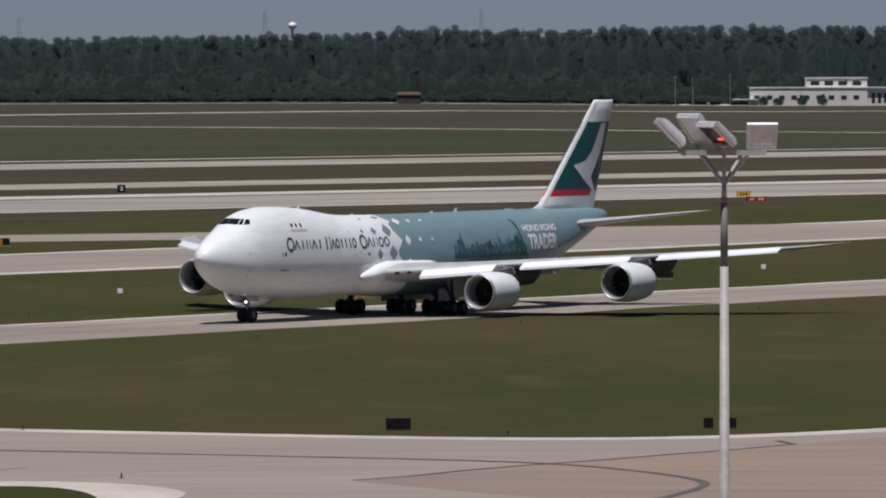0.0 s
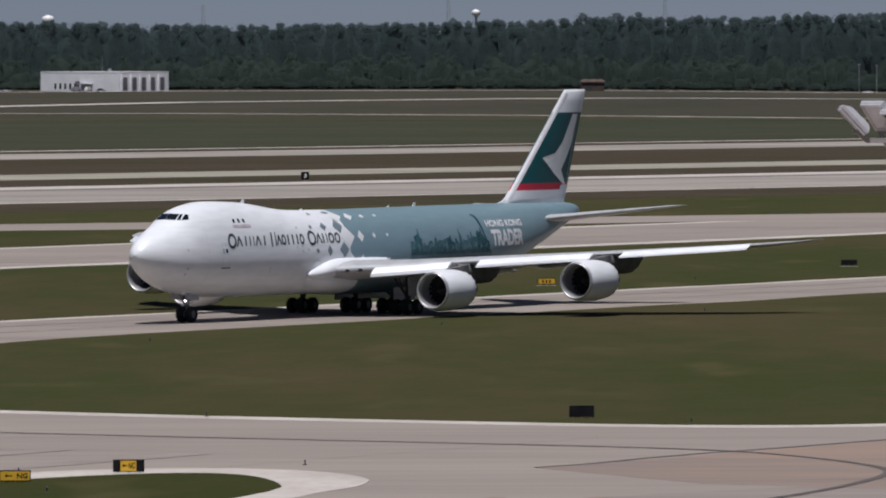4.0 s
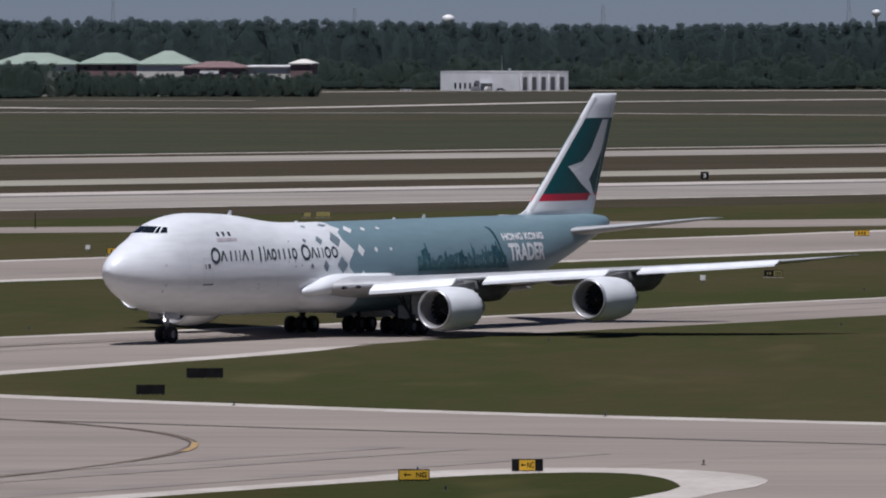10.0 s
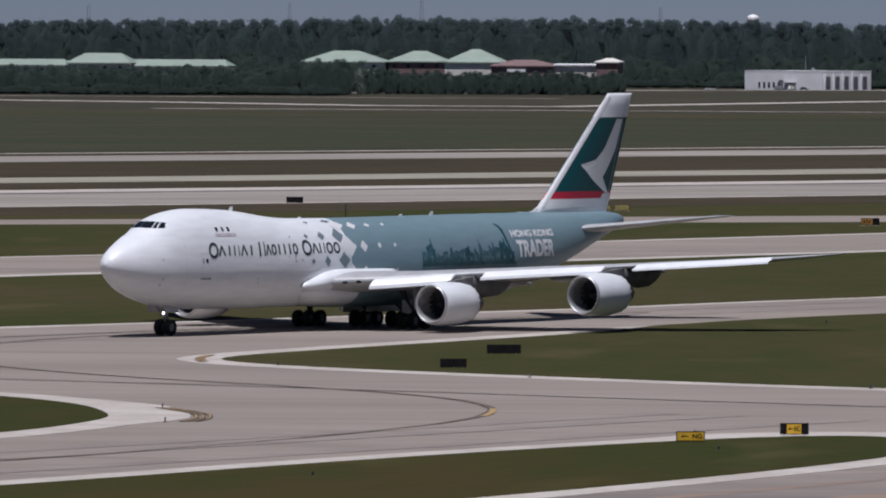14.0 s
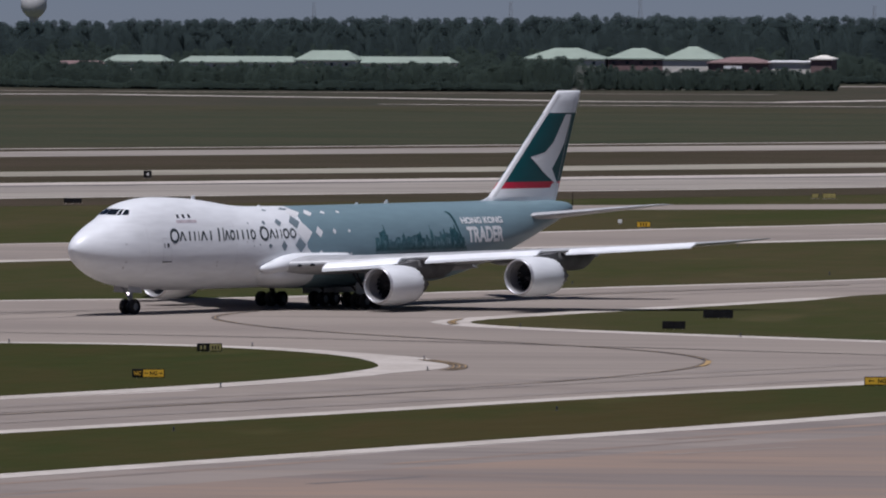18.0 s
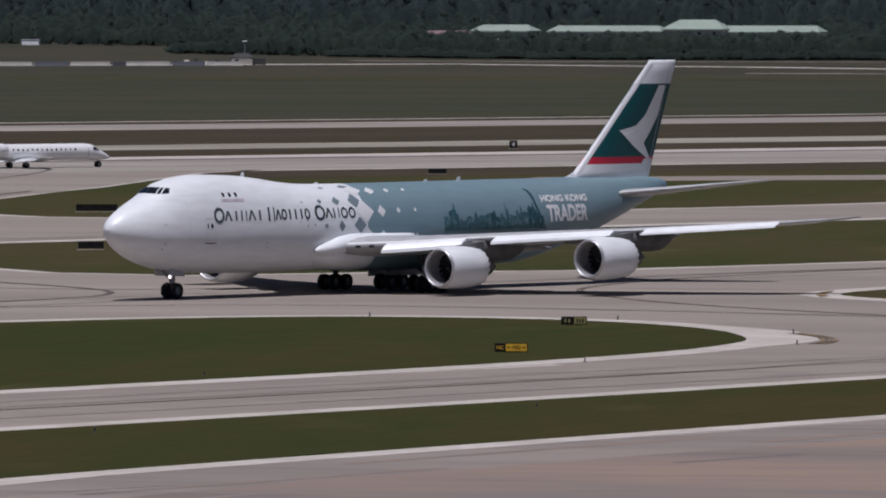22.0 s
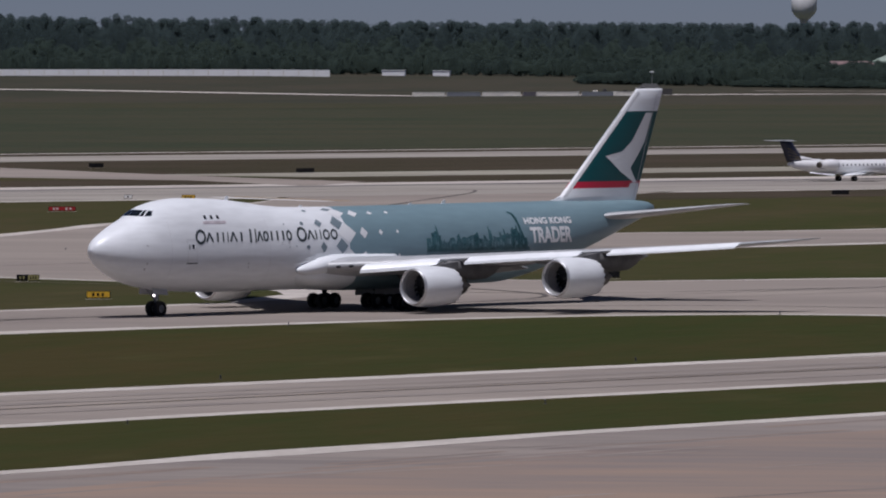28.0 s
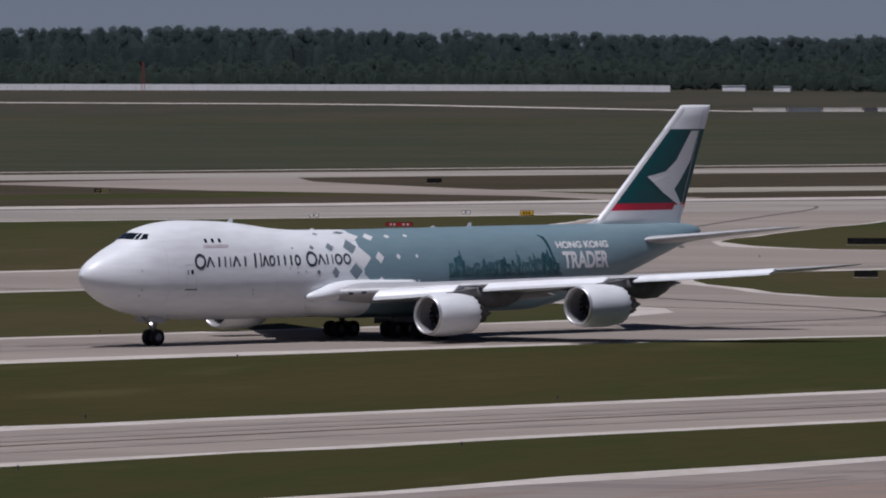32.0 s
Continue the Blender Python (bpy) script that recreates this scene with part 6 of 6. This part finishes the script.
for x, y, w, h, face, label in (
        (-53.8, 1125.0, 2.46, 1.01, "amber", "amber and black airfield sign beside the far taxiway"), (-22.7, 918.0, 1.89, 0.77, "half", HALF), (-87.1, 560.7, 1.99, 0.75, "half", HALF), (-200.9, 665.9, 2.31, 0.75, "half", HALF),
        (-420.2, 1276.8, 2.60, 0.80, "half", HALF), (54.1, 1433.3, 3.26, 0.93, "red", RED), (-290.4, 1004.0, 3.9, 0.73, "red", RED),
        (-29.5, 506.0, 1.74, 0.74, "NG", "yellow taxiway sign with a black arrow and letters"), (-23.8, 516.3, 1.77, 0.83, "NC", "black and yellow taxiway sign with an arrow"),
        (-83.2, 508.6, 2.37, 0.76, "NC NG", "black and yellow taxiway sign with two arrows")):
    airfield_sign(x, y, w, h, face, label)
airfield_sign(-228.6, 1366.5, 1.39, 1.39, "4", "black runway marker board with a white number")
airfield_sign(-54.8, 1538.9, 1.40, 1.50, "3", "black runway marker board with a white number")

for x, y in ((-29.2, 897.4), (39.5, 989.5), (-106.2, 1022.0)):
    o = base("marker_box", x, y, 0, "small white equipment box on a short post", "equipment box", 0.0)
    part("post", mesh_of("post", *cyl((0, 0, 0), (0, 0, 0.35), 0.06, n=8), GALV), o)
    part("box", mesh_of("box", *loft([[(-0.28, -0.2, 0.3), (0.28, -0.2, 0.3), (0.28, 0.2, 0.3), (-0.28, 0.2, 0.3)], [(-0.26, -0.18, 0.8), (0.26, -0.18, 0.8), (0.26, 0.18, 0.8), (-0.26, 0.18, 0.8)]]), SIGN_WHITE), o)
o = base("wind_pole", -126.7, 1141.4, 0, "thin dark pole in the grass", "pole", 0.0)
part("pole", mesh_of("pole", *cyl((0, 0, 0), (0, 0, 2.2), 0.07, 0.05, 8), SIGN_BLACK), o)
part("foot", mesh_of("foot", *cyl((0, 0, -0.02), (0, 0, 0.1), 0.2, n=10), GALV), o)

# edge lights along the taxiways
BLUE_GLASS = mat("blue_lamp_glass", (0.02, 0.03, 0.08), 0.3, coat=1.0)
LAMP_BODY = mat("dark_lamp_body", (0.05, 0.05, 0.055), 0.6, vary=0.2, size=0.1)


def edge_light():
    o = tagged(new("edge_light"), "small blue taxiway edge light on a dark stake", "edge light", "taxiway edge lights")
    part("stake", mesh_of("stake", *merged(cyl((0, 0, 0), (0, 0, 0.20), 0.045, 0.04, 8), cyl((0, 0, 0), (0, 0, 0.04), 0.16, 0.14, 10)), LAMP_BODY), o)
    part("lens", mesh_of("lens", *cyl((0, 0, 0.20), (0, 0, 0.31), 0.065, 0.04, 10), BLUE_GLASS, smooth=True), o)
    return o


spots = [(u, -29.5) for u in range(-240, 110, 45)] + [(u, 24.0) for u in range(-240, 120, 45)] + [(u, -31.5) for u in range(290, 640, 45)] + [(u, -108.0) for u in range(330, 640, 45)] + [(u, -154.0) for u in range(270, 640, 40)]
spots += [(182, -52), (188, -80), (188, -110), (180, -142), (240, -44), (233, -64), (246, -92), (262, -105), (296, -113), (238, -150), (254, -141), (300, 24), (345, 24), (390, 24), (240, 24), (170, 100), (120, 172), (60, 172), (0, 172), (-60, 102), (-120, 102), (-180, 102), (-240, 102)]
first = edge_light()
for k, (u, v) in enumerate(spots):
    m = pose(*plan(u, v - 0.085 * max(u - 425, 0) * (v < -100)), 0.07 if v < -28 and v > -160 else 0.0)
    if k == 0:
        first.matrix_basis = m
    else:
        copy_thing(first, m)

# ---- floodlight mast ----
def floodlight_mast():
    o = base("floodlight_mast", 11.96, 243.05, 0, "tall grey steel mast with four floodlights", "floodlight mast", 0.0)
    steel = mat("mast_steel", (0.42, 0.395, 0.375), 0.62, 0.1, vary=0.25, size=1.5, fine=0.6)
    part("pole", mesh_of("pole", *cyl((0, 0, 0), (0, 0, 19.3), 0.19, 0.105, 20), steel, smooth=True), o)
    part("upper_pole", mesh_of("upper_pole", *cyl((0, 0, 19.3), (0, 0, 20.95), 0.095, 0.085, 16), mat("dark_upper_pole", (0.20, 0.19, 0.18), 0.6, vary=0.2, size=0.5), smooth=True), o, "darker upper length of the pole")
    part("collar", mesh_of("collar", *merged(cyl((0, 0, 20.9), (0, 0, 21.35), 0.07, 0.055, 14), cyl((0, 0, 20.88), (0, 0, 20.95), 0.11, 0.11, 14)), steel, smooth=True), o)
    for dx, dy in ((-0.58, -0.25), (0.58, -0.25), (-0.5, 0.45), (0.45, 0.5), (0.0, -0.1)):
        part("brace", mesh_of("brace", *cyl((0, 0, 21.3), (dx, dy, 22.04), 0.045, 0.045, 10), steel), o)
    part("crossarm", mesh_of("crossarm", *merged(cuboid(-1.02, 1.02, -0.30, -0.18, 22.02, 22.14), cuboid(-0.9, 0.9, 0.32, 0.44, 22.02, 22.14), cuboid(-0.75, -0.65, -0.2, 0.4, 22.04, 22.12), cuboid(0.65, 0.75, -0.2, 0.4, 22.04, 22.12)), steel), o)
    dull = mat("unlit_floodlight_glass", (0.06, 0.06, 0.065), 0.2, vary=0.2, size=0.2)
    # pale base colour carries the glass's bright highlights
    glass = mat("floodlight_glass", (0.75, 0.76, 0.78), 0.15, 0.2, vary=0.15, size=0.2, coat=1.0)
    shell = mat("floodlight_shell", (0.72, 0.72, 0.73), 0.35, 0.4, vary=0.15, size=0.3)
    for x, y, rz, tilt, k, dark in ((-1.24, -0.25, -86, 43, 1.35, False), (-0.62, 0.35, -46, 40, 1.28, False), (-0.13, -0.2, -54, 50, 1.25, True), (0.92, -0.25, 6, 14, 0.96, False)):
        top, low = 0.62 * k - 0.28, -0.28
        shape = [[(-0.33, -0.06, low), (0.33, -0.06, low), (0.36, -0.06, top), (-0.36, -0.06, top)], [(-0.37, -0.02, low - 0.03), (0.37, -0.02, low - 0.03), (0.38, -0.02, top + 0.03), (-0.38, -0.02, top + 0.03)],
                 [(-0.37, 0.06, low - 0.03), (0.37, 0.06, low - 0.03), (0.38, 0.06, top + 0.02), (-0.38, 0.06, top + 0.02)], [(-0.30, 0.15, low + 0.04), (0.30, 0.15, low + 0.04), (0.30, 0.14, top - 0.08), (-0.30, 0.14, top - 0.08)], [(-0.2, 0.19, low + 0.1), (0.2, 0.19, low + 0.1), (0.2, 0.18, top - 0.2), (-0.2, 0.18, top - 0.2)]]
        lamp = part("floodlight", mesh_of("floodlight", *loft(shape), shell), o, "silver floodlight housing")
        lamp.matrix_basis = pose(x, y, 22.60 if y > 0 else 22.48, tilt, 0, rz)
        part("lens", mesh_of("lens", *cuboid(-0.28, 0.28, -0.085, -0.055, low + 0.05, top - 0.05), dull if dark else glass), lamp)
        part("frame", mesh_of("frame", *merged(cuboid(-0.36, 0.36, -0.10, -0.05, top - 0.045, top + 0.01), cuboid(-0.35, 0.35, -0.10, -0.05, low - 0.02, low + 0.04), cuboid(-0.355, -0.29, -0.10, -0.05, low + 0.041, top - 0.046), cuboid(0.29, 0.355, -0.10, -0.05, low + 0.041, top - 0.046)), shell), lamp)
        part("bracket", mesh_of("bracket", *merged(cyl((min(max(x, -1.0), 1.0), y, 22.06), (x, y, 22.30), 0.05, 0.05, 8), cyl((x - 0.1, y, 22.28), (x + 0.1, y, 22.28), 0.045, 0.045, 8)), steel), o)
    part("warning_lamp", mesh_of("warning_lamp", *pod(-0.18, 0.08, -0.42, 22.42, 0.06, 0.035, n=12, m=8), mat("red_lamp_glow", (1.0, 0.10, 0.05), 0.3, emit=1.6), smooth=True), o, "glowing red warning lamp")


floodlight_mast()

# ---- the small jet on the runway: x aft of its nose, z over the ground ----
JET_WHITE = paint_by_height("jet_white_paint", [(0, (0.80, 0.80, 0.80)), (79, C_WHITE)], "X", dirt=0.08)
NAVY = mat("navy_tail_paint", (0.022, 0.025, 0.05), 0.35, vary=0.2, size=1)
JET_TAIL = mat("grey_white_tail_paint", (0.42, 0.43, 0.46), 0.4, vary=0.1, size=1)
GOLD = mat("gold_tail_lines", (0.34, 0.27, 0.10), 0.4, vary=0.2, size=0.5)
jet = tagged(new("regional_jet"), "small white twin-jet airliner with a navy tail on the runway", "airplane")


def regional_jet():
    k0 = 1.05
    prof = curve_through([(0.0, 1.38, 1.42, 0.02), (0.5, 1.20, 1.72, 0.34), (1.3, 1.10, 2.20, 0.66), (2.3, 1.06, 2.66, 0.90), (3.3, 1.06, 3.26, 1.06), (4.3, 1.08, 3.46, 1.13), (6.0, 1.10, 3.50, 1.14), (18.5, 1.10, 3.50, 1.14), (21.5, 1.30, 3.52, 1.06), (24.5, 1.66, 3.50, 0.84), (27.0, 2.12, 3.36, 0.46), (28.7, 2.72, 3.10, 0.12)])
    rings = []
    for k in range(70):
        x = 28.7 * k / 69
        zb, zt, w = prof(x)
        rings.append([(x, w * math.cos(2 * math.pi * i / 26), (zb + zt) / 2 + (zt - zb) / 2 * math.sin(2 * math.pi * i / 26)) for i in range(26)])

    def grown(shape):
        return [tuple(c * k0 for c in p) for p in shape[0]], shape[1]

    def piece(name, shape, material, parent=jet, label="", smooth=True):
        return part(name, mesh_of(name, *grown(shape), material, smooth=smooth), parent, label)

    body = piece("fuselage", loft(rings), JET_WHITE, jet, "slender white fuselage with a drooping nose and small dark windows")

    def skin(x, z, out):
        zb, zt, w = prof(x)
        r = (z - (zb + zt) / 2) / ((zt - zb) / 2)
        return Vector((x, (w + out) * math.sqrt(max(1 - r * r, 0)), z))

    for k in range(14):
        x = 6.9 + k * 0.85
        piece("cabin_window", patch([(x, 2.52), (x + 0.24, 2.52), (x + 0.24, 2.80), (x, 2.80)], 1, 2, 0.015, skin), GLASS_DARK, body)
    for c in ([(2.35, 2.42), (2.95, 2.42), (3.15, 3.0), (2.85, 2.86)], [(3.05, 2.44), (3.75, 2.50), (3.65, 2.94), (3.25, 3.0)]):
        piece("cockpit_window", patch(c, 2, 3, 0.02, skin), GLASS_DARK, body)
    piece("cabin_door", patch([(4.6, 1.55), (4.68, 1.55), (4.68, 3.1), (4.6, 3.1)], 1, 4, 0.012, skin), STRUT, body, "dark joint of the cabin door", False)
    piece("belly_fairing", pod(11.0, 19.0, 0.0, 1.22, 1.22, 0.40, n=18, m=16), WHITE_PAINT, jet, "white fairing under the wing roots")
    for s in (1, -1):
        ribs = [airfoil(x, c, s * p, z, t, 8) for p, x, c, z, t in ((0.6, 12.3, 5.4, 1.16, 0.13), (2.6, 13.4, 4.1, 1.28, 0.12), (9.4, 16.9, 1.7, 1.72, 0.11), (10.0, 17.6, 1.0, 1.76, 0.10))]
        w = piece("wing", loft(ribs), WHITE_PAINT, jet, "thin swept white wing")
        for p0, p1, x0, x1, z0, z1 in ((1.3, 4.4, 17.55, 17.5, 1.1, 1.3), (4.6, 7.3, 17.55, 17.9, 1.31, 1.48)):
            rib = lambda p, x, z: [(x, s * p, z + 0.08), (x + 0.8, s * p, z - 0.22), (x + 0.78, s * p, z - 0.28), (x, s * p, z - 0.02)]
            piece("flap", loft([rib(p0, x0, z0), rib(p1, x1, z1)]), WHITE_PAINT, w, "lowered white flap", False)
        piece("engine", revolve([(0.35, 0.54), (0.0, 0.60), (0.15, 0.78), (0.9, 0.92), (2.4, 0.90), (3.7, 0.62), (3.6, 0.48), (3.3, 0.46)], 19.9, s * 2.0, 2.72, 24), JET_WHITE, jet, "white engine pod beside the tail")
        piece("engine_inlet", revolve([(0.5, 0.02), (0.5, 0.56)], 19.9, s * 2.0, 2.72, 20), FAN, jet, "", False)
        piece("engine_nozzle", revolve([(3.3, 0.5), (4.15, 0.40), (3.9, 0.02)], 19.9, s * 2.0, 2.72, 20), HOT, jet, "dark exhaust nozzle")
        piece("engine_pylon", loft([[(x, s * 0.7, 2.62), (x, s * 1.5, 2.62), (x, s * 1.5, 2.80), (x, s * 0.7, 2.80)] for x in (20.8, 23.6)]), WHITE_PAINT, jet, "", False)
        piece("tailplane", loft([airfoil(x, c, s * p, 6.72, t, 6) for p, x, c, t in ((0.0, 28.1, 2.2, 0.1), (3.75, 29.7, 1.1, 0.09))]), JET_TAIL, jet, "grey-white tailplane on top of the fin")
    web = ((0, 0), (0.2, -0.045), (0.6, -0.04), (1, 0), (0.6, 0.04), (0.2, 0.045))
    ribs = []
    for k in range(6):
        z = 3.3 + 3.4 * k / 5
        xl, xt = 25.3 + 2.7 * k / 5, 28.9 + 1.5 * k / 5
        ribs.append([(xl + (xt - xl) * c, th * (xt - xl), z) for c, th in web])
    fin = piece("fin", loft(ribs), NAVY, jet, "navy tail fin with gold lines")
    piece("fin_fillet", loft([[(x, -y, zb), (x, y, zb), (x, y * 0.3, zt), (x, -y * 0.3, zt)] for x, y, zb, zt in ((21.8, 0.05, 3.40, 3.54), (23.5, 0.12, 3.36, 3.72), (25.8, 0.17, 3.3, 4.16), (26.2, 0.1, 3.3, 4.1))]), JET_WHITE, jet, "white fillet running up to the fin")
    for k in range(4):
        x0, z0, x1, z1 = 26.0 + 0.42 * k, 3.75 + 0.33 * k, 28.5 + 0.12 * k, 3.7 + 0.62 * k
        piece("gold_line", loft([[(x, y, z - 0.03), (x, y, z + 0.03), (x, y * 0.97, z + 0.03), (x, y * 0.97, z - 0.03)] for x, z, y in ((x0, z0, 0.18), (x1, z1, 0.12))]), GOLD, fin, "", False)
    wm = wheel_mesh(0.44, 0.32)
    for name, x, y, top in (("nose_gear", 2.2, 0.0, 1.3), ("main_gear", 16.6, 2.1, 1.35), ("main_gear", 16.6, -2.1, 1.35)):
        x, y = x * k0, y * k0
        leg = part(name, mesh_of(name, *merged(cyl((x, y, 0.42), (x, y, top), 0.12, n=10), cyl((x, y - 0.35, 0.44), (x, y + 0.35, 0.44), 0.08, n=8)), STRUT), jet)
        for s in (-0.28, 0.28):
            wheel = part("wheel", wm, leg)
            wheel.location = (x, y + s, 0.44)
            jet_rolling.append(wheel)


jet_rolling = []
regional_jet()

# ---- what moves ----
FREIGHTER_TIMES = (0, 1, 2, 3, 4, 5, 6, 7, 8, 9, 10, 11, 12, 13, 14, 15, 16, 17, 18, 19, 20, 21, 22, 23, 23.3, 23.5, 24, 24.5, 25, 25.5, 26, 27, 28, 29, 30, 31, 32)
FREIGHTER_WAY = (-6.04, 4.03, 14.12, 24.25, 34.48, 44.78, 55.14, 65.59, 76.06, 86.49, 96.94, 107.50, 118.23, 129.10, 139.56, 149.62, 160.03, 170.90, 181.75, 192.50, 203.15, 213.63, 223.91, 234.10, 237.99, 240.12, 243.83, 246.99, 251.66, 257.22, 262.77, 273.19, 283.33, 293.44, 303.57, 313.68, 323.79)

# the small jet's nose gear along the runway, metres of u
JET_TIMES = (0, 4, 8, 12, 16, 20, 22, 22.5, 23, 23.5, 24, 24.5, 26.5, 27, 27.5, 28, 30, 32)
JET_WAY = (224.0, 146.0, 68.0, -10.0, -88.0, -166.0, -205.0, -215.7, -226.1, -235.8, -246.2, -256.1, -290.5, -298.2, -305.6, -311.2, -331.0, -350.0)

# how far its axis swings off the taxiway's line, degrees
SWING_TIMES = (0, 8, 9, 10, 11, 12, 13, 15, 17, 19, 20, 32)
SWING = (0, 0.1, 0.3, 0.75, 1.0, 1.0, 0.6, 0.6, 0.7, 0.3, 0.05, 0.1)


def motions():
    walk(freighter, [(t, pose(*plan(u + 7.4 - 0.075 * t, -5.0), STAND + 0.05, 0, 0, math.degrees(TURN)) @ pose(36, 0, 0, 0, 0, np.interp(t, SWING_TIMES, SWING)) @ pose(-36, 0, 0)) for t, u in zip(FREIGHTER_TIMES, FREIGHTER_WAY)])
    jet_turn = math.degrees(math.atan2(*reversed((ALONG + ACROSS * 0.2)[:])))
    jet_rows = []
    for t, u in zip(JET_TIMES, JET_WAY):
        ahead = -(ALONG + ACROSS * 0.2).normalized()
        p = Vector(plan(u, 404 - 0.05 * (u + 260))) + ahead * 2.3
        jet_rows.append((t, pose(p.x, p.y, 0.06, 0, 0, jet_turn)))
    walk(jet, jet_rows)
    gone = [JET_WAY[0] - np.interp(k / 10, JET_TIMES, JET_WAY) for k in range(321)]
    # the wheels turn as far as the freighter rolls
    turns = [(k / 15, -math.degrees((np.interp(k / 15, FREIGHTER_TIMES, FREIGHTER_WAY) + 6.04) / 0.62)) for k in range(481)]
    for w in rolling:
        spot = w.location.copy()
        walk(w, [(t, pose(*spot, 0, a, 0)) for t, a in turns])
    for w in jet_rolling:
        spot = w.location.copy()
        walk(w, [(k / 10, pose(*spot, 0, -math.degrees(gone[k] / 0.44), 0)) for k in range(321)])


motions()
